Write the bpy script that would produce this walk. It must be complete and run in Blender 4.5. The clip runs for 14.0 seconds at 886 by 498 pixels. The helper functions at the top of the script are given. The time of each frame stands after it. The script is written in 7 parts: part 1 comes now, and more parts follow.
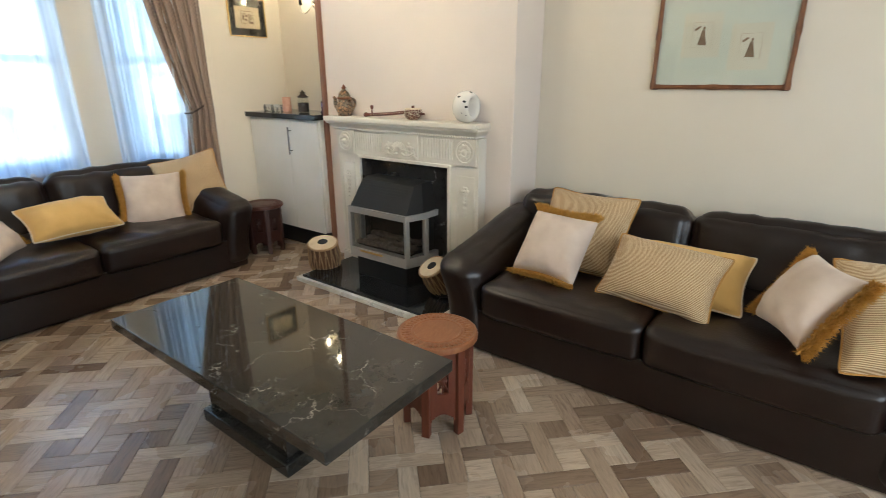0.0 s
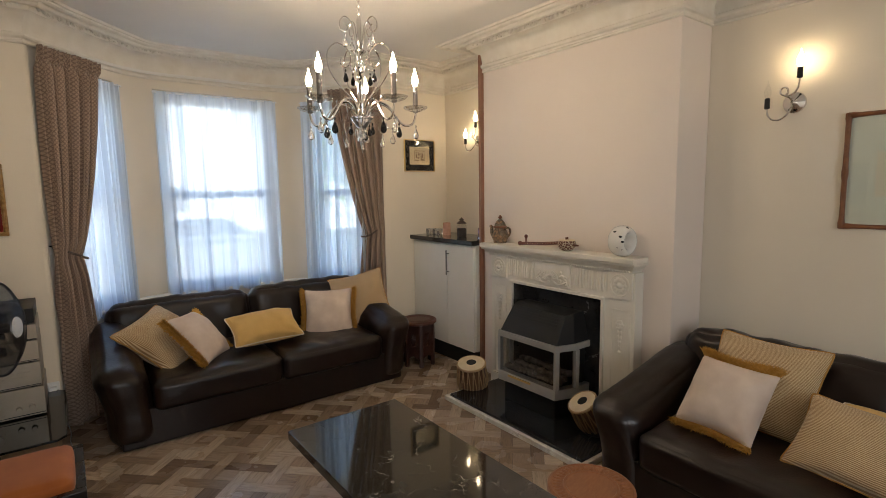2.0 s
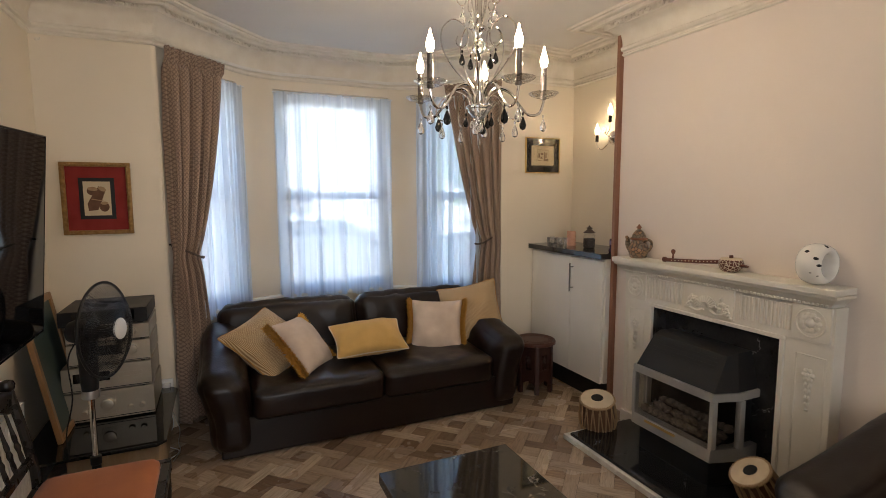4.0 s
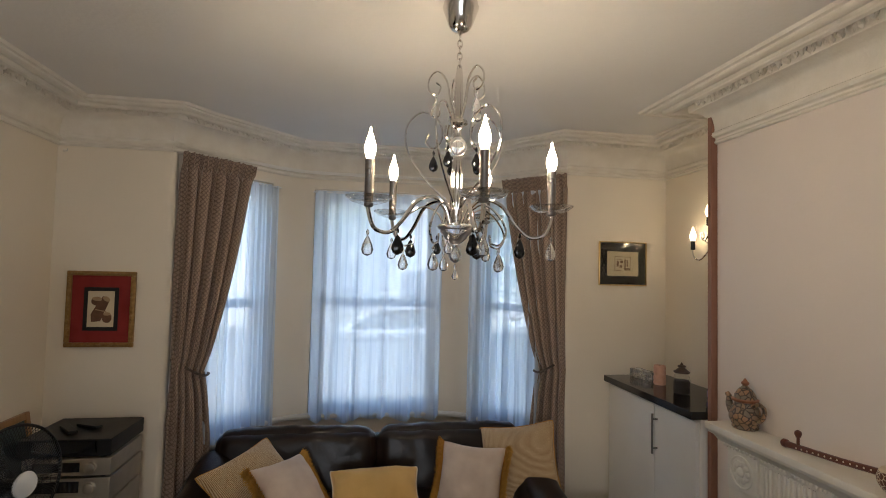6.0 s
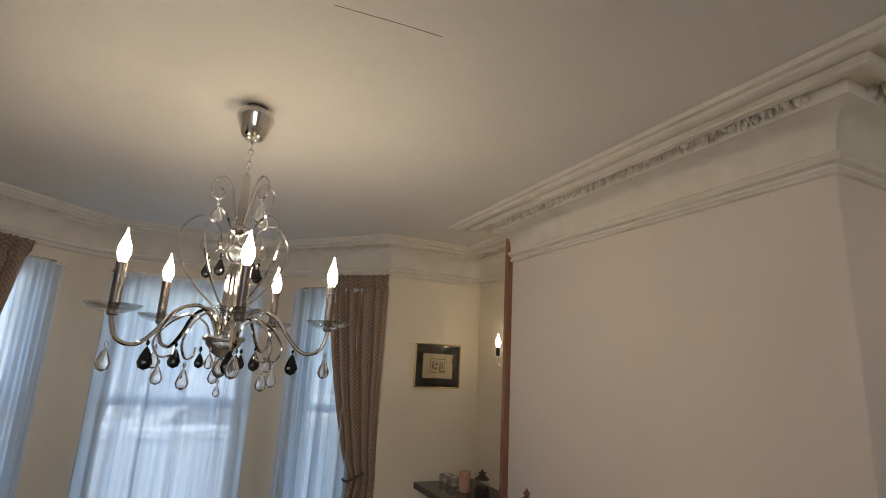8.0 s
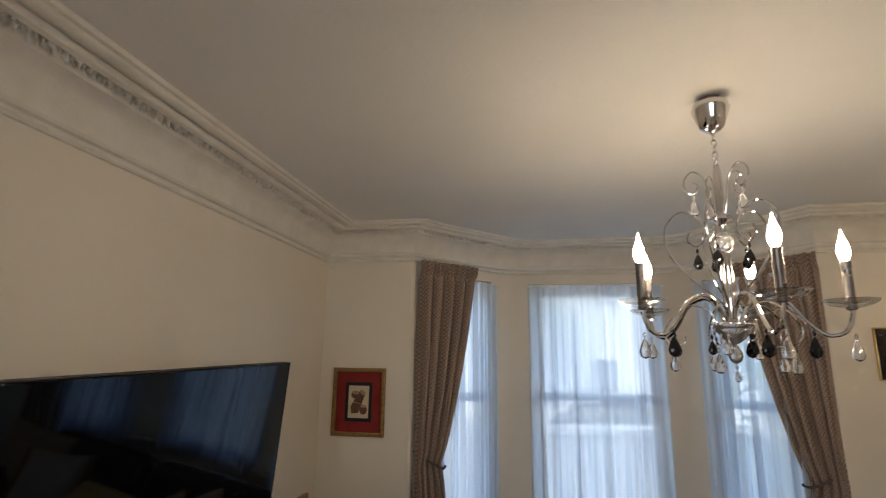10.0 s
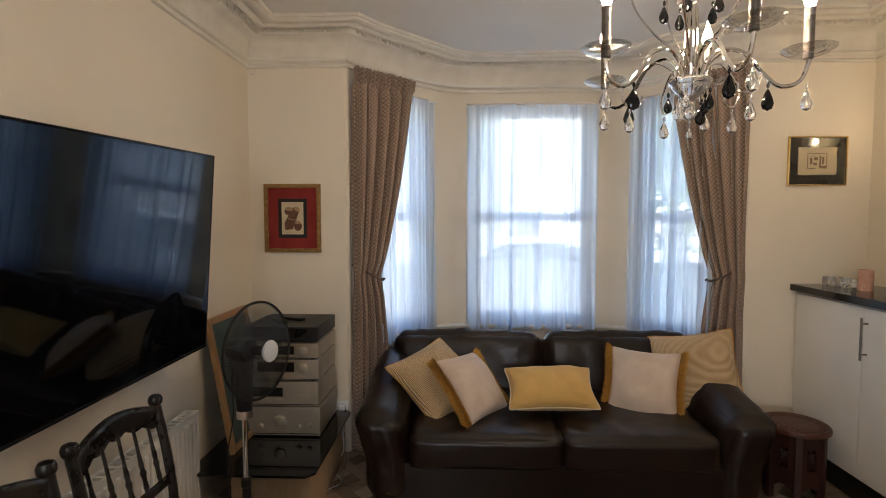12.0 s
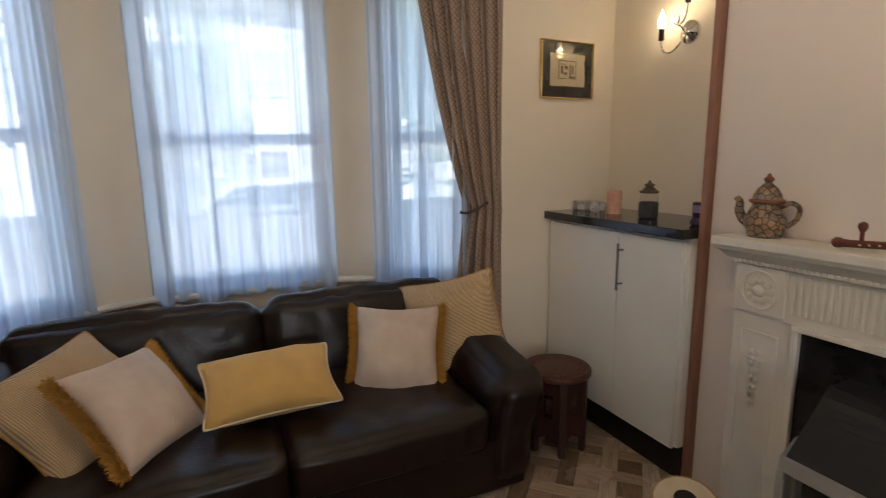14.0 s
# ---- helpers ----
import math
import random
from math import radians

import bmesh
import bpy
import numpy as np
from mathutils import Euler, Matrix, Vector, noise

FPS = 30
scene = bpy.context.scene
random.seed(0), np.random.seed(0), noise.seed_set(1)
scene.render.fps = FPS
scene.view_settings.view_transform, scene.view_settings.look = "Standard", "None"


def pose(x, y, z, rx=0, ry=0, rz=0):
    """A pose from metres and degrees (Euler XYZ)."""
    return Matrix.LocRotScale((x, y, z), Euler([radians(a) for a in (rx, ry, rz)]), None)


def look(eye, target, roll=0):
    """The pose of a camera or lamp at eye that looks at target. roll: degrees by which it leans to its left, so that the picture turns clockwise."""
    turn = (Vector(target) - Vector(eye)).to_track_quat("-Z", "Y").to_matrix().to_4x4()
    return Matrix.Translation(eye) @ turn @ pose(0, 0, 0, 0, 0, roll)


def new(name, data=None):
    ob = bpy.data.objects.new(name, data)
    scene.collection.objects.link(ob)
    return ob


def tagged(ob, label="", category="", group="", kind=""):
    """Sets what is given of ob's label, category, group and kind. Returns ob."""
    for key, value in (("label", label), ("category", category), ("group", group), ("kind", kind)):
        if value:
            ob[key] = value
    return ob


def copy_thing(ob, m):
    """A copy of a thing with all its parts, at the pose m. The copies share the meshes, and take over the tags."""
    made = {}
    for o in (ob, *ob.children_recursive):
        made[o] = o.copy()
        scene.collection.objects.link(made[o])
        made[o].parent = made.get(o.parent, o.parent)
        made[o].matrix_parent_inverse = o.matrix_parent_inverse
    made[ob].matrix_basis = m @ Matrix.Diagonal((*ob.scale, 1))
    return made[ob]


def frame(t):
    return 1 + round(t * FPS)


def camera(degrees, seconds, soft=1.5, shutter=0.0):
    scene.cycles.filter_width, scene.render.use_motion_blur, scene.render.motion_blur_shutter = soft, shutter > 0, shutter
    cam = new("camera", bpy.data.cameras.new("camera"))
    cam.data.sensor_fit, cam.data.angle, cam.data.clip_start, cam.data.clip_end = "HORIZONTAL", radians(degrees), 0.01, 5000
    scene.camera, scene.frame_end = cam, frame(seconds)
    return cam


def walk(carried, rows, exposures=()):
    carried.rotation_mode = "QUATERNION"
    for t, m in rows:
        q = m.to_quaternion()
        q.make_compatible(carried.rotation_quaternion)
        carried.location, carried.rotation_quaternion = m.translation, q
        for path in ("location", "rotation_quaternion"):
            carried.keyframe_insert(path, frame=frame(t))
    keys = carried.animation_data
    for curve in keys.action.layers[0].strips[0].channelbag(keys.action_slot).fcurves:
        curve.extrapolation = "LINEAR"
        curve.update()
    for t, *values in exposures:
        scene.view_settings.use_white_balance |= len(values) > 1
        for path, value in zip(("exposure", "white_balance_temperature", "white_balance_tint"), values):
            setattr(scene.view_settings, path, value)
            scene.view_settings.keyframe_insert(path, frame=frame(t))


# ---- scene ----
cam = camera(82.5, 14.0, soft=0.8, shutter=0.15)
PATH = [
    (0, (0.844, -0.088, 1.385), (2.362, 1.047, 0.747), -0.2),
    (0.3, (0.793, -0.116, 1.402), (2.164, 1.204, 0.787), -1.7),
    (0.5, (0.767, -0.119, 1.403), (2.109, 1.246, 0.823), -1.3),
    (1, (0.746, -0.124, 1.431), (2.014, 1.345, 0.946), -0.6),
    (1.5, (0.753, -0.105, 1.499), (1.973, 1.44, 1.144), -0.8),
    (2, (0.775, -0.082, 1.552), (1.969, 1.506, 1.318), -0.9),
    (2.5, (0.774, -0.047, 1.558), (1.917, 1.585, 1.38), -1.0),
    (2.7, (0.755, -0.016, 1.547), (1.872, 1.633, 1.368), -1.0),
    (4.8, (1.329, 0.542, 1.543), (1.875, 2.457, 1.363), 0.5),
    (5, (1.423, 0.598, 1.562), (1.905, 2.533, 1.418), 0.6),
    (5.5, (1.631, 0.725, 1.673), (1.978, 2.694, 1.638), 0.8),
    (6, (1.79, 0.776, 1.789), (2.116, 2.747, 1.881), 1.4),
    (6.5, (1.919, 0.758, 1.835), (2.434, 2.681, 2.031), 2.7),
    (7, (2.037, 0.716, 1.873), (2.839, 2.524, 2.163), 4.2),
    (7.2, (2.087, 0.677, 1.899), (2.985, 2.434, 2.227), 4.2),
    (9.3, (1.703, 0.716, 1.89), (1.915, 2.632, 2.421), 0.9),
    (9.5, (1.64, 0.71, 1.873), (1.68, 2.642, 2.387), 0.6),
    (10, (1.495, 0.662, 1.83), (1.141, 2.586, 2.246), 0.8),
    (10.5, (1.413, 0.644, 1.734), (0.842, 2.541, 2.008), 1.0),
    (11, (1.406, 0.667, 1.614), (0.854, 2.588, 1.688), 0.8),
    (11.5, (1.411, 0.745, 1.534), (1.116, 2.723, 1.469), 0.3),
    (12, (1.41, 0.799, 1.525), (1.334, 2.794, 1.406), 0.0),
    (12.5, (1.432, 1.064, 1.55), (1.48, 3.059, 1.422), -0.3),
    (12.9, (1.459, 1.277, 1.544), (1.551, 3.269, 1.401), -0.2),
    (13, (1.481, 1.318, 1.541), (1.58, 3.31, 1.4), 0.0),
    (13.5, (1.592, 1.539, 1.473), (1.951, 3.496, 1.269), 0.1),
    (14, (1.767, 1.683, 1.407), (2.585, 3.476, 1.062), -0.8),
]
EXPOSURES = [
    (0.0, 3.55, 5600, 3),
    (0.5, 3.07, 5800, 7),
    (1.0, 2.72, 6050, 10),
    (2.0, 2.64, 6300, 11),
    (5.0, 2.67, 6350, 14),
    (6.0, 2.15, 6000, 10),
    (7.0, 1.75, 5950, 10),
    (9.5, 2.03, 6100, 10),
    (10.5, 2.35, 5950, 12),
    (11.0, 2.87, 5950, 11),
    (11.5, 2.77, 6350, 15),
    (12.5, 2.62, 6200, 11),
    (14.0, 2.44, 6200, 13),
]

walk(cam, [(t, look(eye, target, roll)) for t, eye, target, roll in PATH], EXPOSURES)

# ---- world and sun ----
world = bpy.data.worlds.new("sky")
scene.world = world
world.use_nodes = True
_wn = world.node_tree
_sky = _wn.nodes.new("ShaderNodeTexSky")
_sky.sky_type = "NISHITA"
_sky.sun_disc = False
_sky.sun_elevation = radians(42)
_sky.sun_rotation = radians(200)
_wn.nodes["Background"].inputs[1].default_value = 0.15
_wn.links.new(_sky.outputs[0], _wn.nodes["Background"].inputs[0])
sun_data = bpy.data.lights.new("sun", "SUN")
sun_data.energy = 3.7
sun_data.angle = radians(0.5)
sun_data.color = (1.0, 0.97, 0.93)
sun = new("sun", sun_data)
sun.matrix_world = look((0, 0, 30), (6, 26, 3))

# fill lamp added at the unseen rear end to brighten the room
rear = bpy.data.lights.new("rear_fill_lamp", "AREA")
rear.shape, rear.size, rear.size_y, rear.energy, rear.color = "RECTANGLE", 1.85, 1.25, 6.5, (0.95, 0.98, 1.0)
new("rear_fill_lamp", rear).matrix_world = look((1.30, -2.61, 1.55), (1.30, 0.0, 1.25))

BULB = 42.0         # glow of a lit candle bulb
SCONCE = 7.0


# ---- materials ----
def material(name, base, rough=0.6, metal=0.0, spec=0.5):
    m = bpy.data.materials.new(name)
    m.use_nodes = True
    b = m.node_tree.nodes["Principled BSDF"]
    b.inputs["Base Color"].default_value = (*base, 1)
    b.inputs["Roughness"].default_value = rough
    b.inputs["Metallic"].default_value = metal
    b.inputs["Specular IOR Level"].default_value = spec
    return m


def nd(m, kind, **values):
    n = m.node_tree.nodes.new(kind)
    for k, v in values.items():
        n.inputs[k.replace("_", " ")].default_value = v
    return n


def ln(m, a, b):
    m.node_tree.links.new(a, b)


def coords(m, scale=(1, 1, 1), which="Object", turn=0.0):
    tc = nd(m, "ShaderNodeTexCoord")
    mp = nd(m, "ShaderNodeMapping")
    mp.inputs["Scale"].default_value = scale
    mp.inputs["Rotation"].default_value = (0, 0, turn)
    ln(m, tc.outputs[which], mp.inputs["Vector"])
    return mp.outputs["Vector"]


def ramp(m, fac, stops):
    r = nd(m, "ShaderNodeValToRGB")
    el = r.color_ramp.elements
    el[0].position, el[0].color = stops[0][0], (*stops[0][1], 1)
    el[1].position, el[1].color = stops[-1][0], (*stops[-1][1], 1)
    for p, c in stops[1:-1]:
        e = el.new(p)
        e.color = (*c, 1)
    ln(m, fac, r.inputs["Fac"])
    return r.outputs["Color"]


def bump(m, height, strength=0.2, distance=0.01, normal=None):
    b = nd(m, "ShaderNodeBump", Strength=strength, Distance=distance)
    ln(m, height, b.inputs["Height"])
    if normal:
        ln(m, normal, b.inputs["Normal"])
    ln(m, b.outputs["Normal"], m.node_tree.nodes["Principled BSDF"].inputs["Normal"])
    return b.outputs["Normal"]


def mottled(name, c0, c1, scale=3.0, rough=0.7, fine=60.0, strength=0.15, metal=0.0, spec=0.5, dist=0.004, rvar=0.12):
    """Paint, plaster or leather: two scales of slight colour change, fine relief, uneven gloss."""
    m = material(name, c0, rough, metal, spec)
    bs = m.node_tree.nodes["Principled BSDF"]
    v = coords(m)
    n1 = nd(m, "ShaderNodeTexNoise", Scale=scale, Detail=5.0)
    ln(m, v, n1.inputs["Vector"])
    ln(m, ramp(m, n1.outputs["Fac"], [(0.3, c0), (0.7, c1)]), bs.inputs["Base Color"])
    n2 = nd(m, "ShaderNodeTexNoise", Scale=fine, Detail=6.0)
    ln(m, v, n2.inputs["Vector"])
    bump(m, n2.outputs["Fac"], strength, dist)
    mr = nd(m, "ShaderNodeMapRange")
    mr.inputs["To Min"].default_value = max(0.02, rough - rvar)
    mr.inputs["To Max"].default_value = min(1, rough + rvar)
    ln(m, n1.outputs["Fac"], mr.inputs["Value"])
    ln(m, mr.outputs["Result"], bs.inputs["Roughness"])
    return m


def wood(name, c0, c1, scale=(1, 12, 12), rough=0.4, grain=3.0, rnd=0.0):
    m = material(name, c0, rough)
    bs = m.node_tree.nodes["Principled BSDF"]
    v = coords(m, scale)
    n = nd(m, "ShaderNodeTexNoise", Scale=grain, Detail=8.0, Roughness=0.65, Distortion=0.6)
    ln(m, v, n.inputs["Vector"])
    ln(m, ramp(m, n.outputs["Fac"], [(0.3, c0), (0.7, c1)]), bs.inputs["Base Color"])
    bump(m, n.outputs["Fac"], 0.15, 0.003)
    return m


def glow(name, colour, strength):
    m = bpy.data.materials.new(name)
    m.use_nodes = True
    b = m.node_tree.nodes["Principled BSDF"]
    b.inputs["Base Color"].default_value = (0.9, 0.8, 0.6, 1)
    b.inputs["Emission Color"].default_value = (*colour, 1)
    b.inputs["Emission Strength"].default_value = strength
    return m


WALL = mottled("cream_wall_paint", (0.82, 0.75, 0.635), (0.785, 0.71, 0.59), 1.3, 0.75, 90, 0.25, dist=0.003)
BREAST = mottled("pale_pink_cream_paint", (0.80, 0.72, 0.66), (0.76, 0.68, 0.615), 1.1, 0.75, 90, 0.25, dist=0.003)
CEIL = mottled("ceiling_paint", (0.80, 0.78, 0.74), (0.76, 0.735, 0.69), 1.5, 0.85, 50, 0.3, dist=0.004)
PLASTER = mottled("cornice_plaster", (0.82, 0.78, 0.70), (0.74, 0.69, 0.60), 9, 0.8, 80, 0.4, dist=0.004)
WHITE = mottled("white_gloss_paint", (0.82, 0.80, 0.76), (0.78, 0.76, 0.71), 4, 0.35, 70, 0.08, dist=0.002)
UPVC = mottled("white_upvc", (0.85, 0.86, 0.87), (0.82, 0.83, 0.84), 4, 0.3, 70, 0.04, dist=0.002)
LEATHER = mottled("dark_brown_leather", (0.016, 0.0078, 0.0056), (0.009, 0.0046, 0.0035), 5, 0.31, 95, 0.32, dist=0.003, rvar=0.03, spec=0.45)
DARKBASE = mottled("black_brown_fabric", (0.014, 0.011, 0.010), (0.010, 0.008, 0.008), 8, 0.7, 200, 0.2, dist=0.002)
CHROME = material("polished_chrome", (0.72, 0.70, 0.68), 0.08, 1.0)
STEEL = material("brushed_steel", (0.6, 0.59, 0.57), 0.28, 1.0)
BRASS = material("gilt_metal", (0.72, 0.52, 0.22), 0.3, 1.0)
BLACKG = mottled("black_gloss", (0.012, 0.012, 0.013), (0.018, 0.018, 0.019), 6, 0.1, 50, 0.03, dist=0.001, rvar=0.03)
BLACKM = mottled("black_matt", (0.009, 0.009, 0.0095), (0.014, 0.014, 0.014), 8, 0.45, 120, 0.1, dist=0.001, spec=0.35)



def net_material():
    m = bpy.data.materials.new("sheer_white_net")
    m.use_nodes = True
    nt = m.node_tree
    nt.nodes.remove(nt.nodes["Principled BSDF"])
    out = nt.nodes["Material Output"]
    tr = nd(m, "ShaderNodeBsdfTransparent")
    tl = nd(m, "ShaderNodeBsdfTranslucent")
    df = nd(m, "ShaderNodeBsdfDiffuse")
    df.inputs["Color"].default_value = (0.84, 0.89, 0.97, 1)
    m1 = nd(m, "ShaderNodeMixShader", Fac=0.30)
    ln(m, tl.outputs[0], m1.inputs[1])
    ln(m, df.outputs[0], m1.inputs[2])
    # gathered cloth: upright noise streaks, denser, standing in for overlapping folds
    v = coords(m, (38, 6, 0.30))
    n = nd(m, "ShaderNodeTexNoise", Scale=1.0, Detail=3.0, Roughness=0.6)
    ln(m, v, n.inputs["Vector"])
    mr = nd(m, "ShaderNodeMapRange")
    mr.inputs["From Min"].default_value = 0.34
    mr.inputs["From Max"].default_value = 0.66
    mr.inputs["To Min"].default_value = 0.82
    mr.inputs["To Max"].default_value = 0.97
    ln(m, n.outputs["Fac"], mr.inputs["Value"])
    # the same streaks darken the tint: fold shade painted into the colour
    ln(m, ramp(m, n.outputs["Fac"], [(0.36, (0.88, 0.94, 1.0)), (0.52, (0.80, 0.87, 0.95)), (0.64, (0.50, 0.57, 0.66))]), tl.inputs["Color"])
    m2 = nd(m, "ShaderNodeMixShader")
    ln(m, mr.outputs["Result"], m2.inputs[0])
    ln(m, tr.outputs[0], m2.inputs[1])
    ln(m, m1.outputs[0], m2.inputs[2])
    ln(m, m2.outputs[0], out.inputs["Surface"])
    return m


NET = net_material()


def glass_material(name, tint=(1, 1, 1), rough=0.0, mixin=0.12):
    m = bpy.data.materials.new(name)
    m.use_nodes = True
    nt = m.node_tree
    nt.nodes.remove(nt.nodes["Principled BSDF"])
    tr = nd(m, "ShaderNodeBsdfTransparent")
    tr.inputs["Color"].default_value = (*tint, 1)
    gl = nd(m, "ShaderNodeBsdfGlossy", Roughness=rough)
    lw = nd(m, "ShaderNodeLayerWeight", Blend=0.5)
    pw = nd(m, "ShaderNodeMath")
    pw.operation = "POWER"
    pw.inputs[1].default_value = 4.0
    ln(m, lw.outputs["Facing"], pw.inputs[0])
    fr = nd(m, "ShaderNodeMath")
    fr.operation = "MULTIPLY_ADD"
    fr.inputs[1].default_value = 0.5
    fr.inputs[2].default_value = mixin - 0.09
    ln(m, pw.outputs[0], fr.inputs[0])
    mx = nd(m, "ShaderNodeMixShader")
    ln(m, fr.outputs[0], mx.inputs[0])
    ln(m, tr.outputs[0], mx.inputs[1])
    ln(m, gl.outputs[0], mx.inputs[2])
    ln(m, mx.outputs[0], nt.nodes["Material Output"].inputs["Surface"])
    return m


PANE = glass_material("window_glass", (0.97, 0.99, 0.99))
PICGLASS = glass_material("picture_glass", (0.98, 0.98, 0.97))


# ---- building helpers ----
def mesh_object(name, bm, mat, smooth=True):
    me = bpy.data.meshes.new(name)
    if smooth:
        bm.normal_update()
        for e in bm.edges:
            if len(e.link_faces) == 2 and e.calc_face_angle(0.0) > radians(35):
                e.smooth = False
        for f in bm.faces:
            f.smooth = any(e.smooth for e in f.edges)
    bm.to_mesh(me)
    bm.free()
    for mm in (mat if isinstance(mat, (list, tuple)) else [mat]):
        me.materials.append(mm)
    me.update()
    return new(name, me)


def part(name, bm, mat, parent=None, label="", smooth=True):
    ob = mesh_object(name, bm, mat, smooth)
    if parent:
        ob.parent = parent
    if label:
        ob["label"] = label
    return ob


def thing(name, label, category, m=None, group="", kind=""):
    """An empty at a thing's base; its parts are built in its own axes."""
    ob = new(name)
    ob.empty_display_size = 0.1
    if m is not None:
        ob.matrix_world = m
    return tagged(ob, label, category, group, kind)


def setting(name, bm, mat, label, category, smooth=True):
    return tagged(mesh_object(name, bm, mat, smooth), label, category, kind="structure")


def B():
    return bmesh.new()


def box(bm, x0, x1, y0, y1, z0, z1, bevel=0.0, seg=2, m=None):
    r = bmesh.ops.create_cube(bm, size=1)
    vs = r["verts"]
    bmesh.ops.scale(bm, vec=(x1 - x0, y1 - y0, z1 - z0), verts=vs)
    bmesh.ops.translate(bm, vec=((x0 + x1) / 2, (y0 + y1) / 2, (z0 + z1) / 2), verts=vs)
    if bevel:
        es = list({e for v in vs for e in v.link_edges})
        r = bmesh.ops.bevel(bm, geom=es, offset=bevel, segments=seg, affect="EDGES", profile=0.5)
        vs = list({v for f in r["faces"] for v in f.verts})
        rounded_faces = set(r["faces"])
        for f in rounded_faces:
            for e in f.edges:
                if any(g not in rounded_faces for g in e.link_faces):
                    e.smooth = False      # the flat sides stay flat up to the rounded edge
    if m is not None:
        bmesh.ops.transform(bm, matrix=m, verts=vs)
    return bm


def boxbm(*a, **k):
    return box(B(), *a, **k)


def prism(bm, outline, z0, z1):
    """Upright prism over a plan outline (list of x, y)."""
    lo = [bm.verts.new((x, y, z0)) for x, y in outline]
    hi = [bm.verts.new((x, y, z1)) for x, y in outline]
    n = len(outline)
    bm.faces.new(lo[::-1])
    bm.faces.new(hi)
    for i in range(n):
        bm.faces.new((lo[i], lo[(i + 1) % n], hi[(i + 1) % n], hi[i]))
    bmesh.ops.recalc_face_normals(bm, faces=bm.faces[:])
    return bm


def lathe(bm, profile, seg=24, m=None, cap=True, turn=None):
    """Turned body round z from (radius, height) pairs."""
    rings = []
    m = m or Matrix()
    for r, z in profile:
        rings.append([bm.verts.new(m @ Vector((r * math.cos(2 * math.pi * i / seg), r * math.sin(2 * math.pi * i / seg), z))) for i in range(seg)])
    for a, b in zip(rings, rings[1:]):
        for i in range(seg):
            bm.faces.new((a[i], a[(i + 1) % seg], b[(i + 1) % seg], b[i]))
    if cap:
        bm.faces.new(rings[0][::-1])
        bm.faces.new(rings[-1])
    return bm


def tube(bm, pts, r, seg=8, closed=False):
    """A round bar along points; r one radius or one for each point."""
    pts = [Vector(p) for p in pts]
    n = len(pts)
    rs = r if isinstance(r, (list, tuple)) else [r] * n
    rings = []
    up = None
    for i, p in enumerate(pts):
        if closed:
            d = pts[(i + 1) % n] - pts[i - 1]
        else:
            d = pts[min(i + 1, n - 1)] - pts[max(i - 1, 0)]
        if d.length < 1e-9:
            d = Vector((0, 0, 1))
        d.normalize()
        if up is None:
            up = d.orthogonal().normalized()
        up = (up - d * up.dot(d))
        up = up.normalized() if up.length > 1e-6 else d.orthogonal().normalized()
        side = d.cross(up)
        rings.append([bm.verts.new(p + rs[i] * (up * math.cos(2 * math.pi * k / seg) + side * math.sin(2 * math.pi * k / seg))) for k in range(seg)])
    pairs = list(zip(rings, rings[1:])) + ([(rings[-1], rings[0])] if closed else [])
    for a, b in pairs:
        for k in range(seg):
            bm.faces.new((a[k], a[(k + 1) % seg], b[(k + 1) % seg], b[k]))
    if not closed:
        bm.faces.new(rings[0][::-1])
        bm.faces.new(rings[-1])
    bmesh.ops.recalc_face_normals(bm, faces=bm.faces[:])
    return bm


def sweep(bm, path, profile, closed=False):
    """A moulding: profile (offset to the path's left, height) carried along a plan path with mitred corners."""
    n = len(path)
    P = [Vector((p[0], p[1])) for p in path]
    rings = []
    for i in range(n):
        a = P[i - 1] if (i > 0 or closed) else None
        b = P[(i + 1) % n] if (i < n - 1 or closed) else None
        d1 = (P[i] - a).normalized() if a is not None else (b - P[i]).normalized()
        d2 = (b - P[i]).normalized() if b is not None else d1
        n1, n2 = Vector((-d1.y, d1.x)), Vector((-d2.y, d2.x))
        mit = n1 + n2
        mit = mit / max(0.25, mit.dot(n1))
        rings.append([bm.verts.new((P[i].x + mit.x * o, P[i].y + mit.y * o, z)) for o, z in profile])
    pairs = list(zip(rings, rings[1:])) + ([(rings[-1], rings[0])] if closed else [])
    k = len(profile)
    for a, b in pairs:
        for j in range(k - 1):
            bm.faces.new((a[j], b[j], b[j + 1], a[j + 1]))
    bmesh.ops.recalc_face_normals(bm, faces=bm.faces[:])
    return bm


def grid(bm, nu, nv, f, closed_u=False):
    """A sheet from f(u, v), u and v from 0 to 1."""
    vs = [[bm.verts.new(f(i / nu, j / nv)) for j in range(nv + 1)] for i in range(nu + (0 if closed_u else 1))]
    m = len(vs)
    for i in range(nu):
        for j in range(nv):
            bm.faces.new((vs[i][j], vs[(i + 1) % m][j], vs[(i + 1) % m][j + 1], vs[i][j + 1]))
    return bm


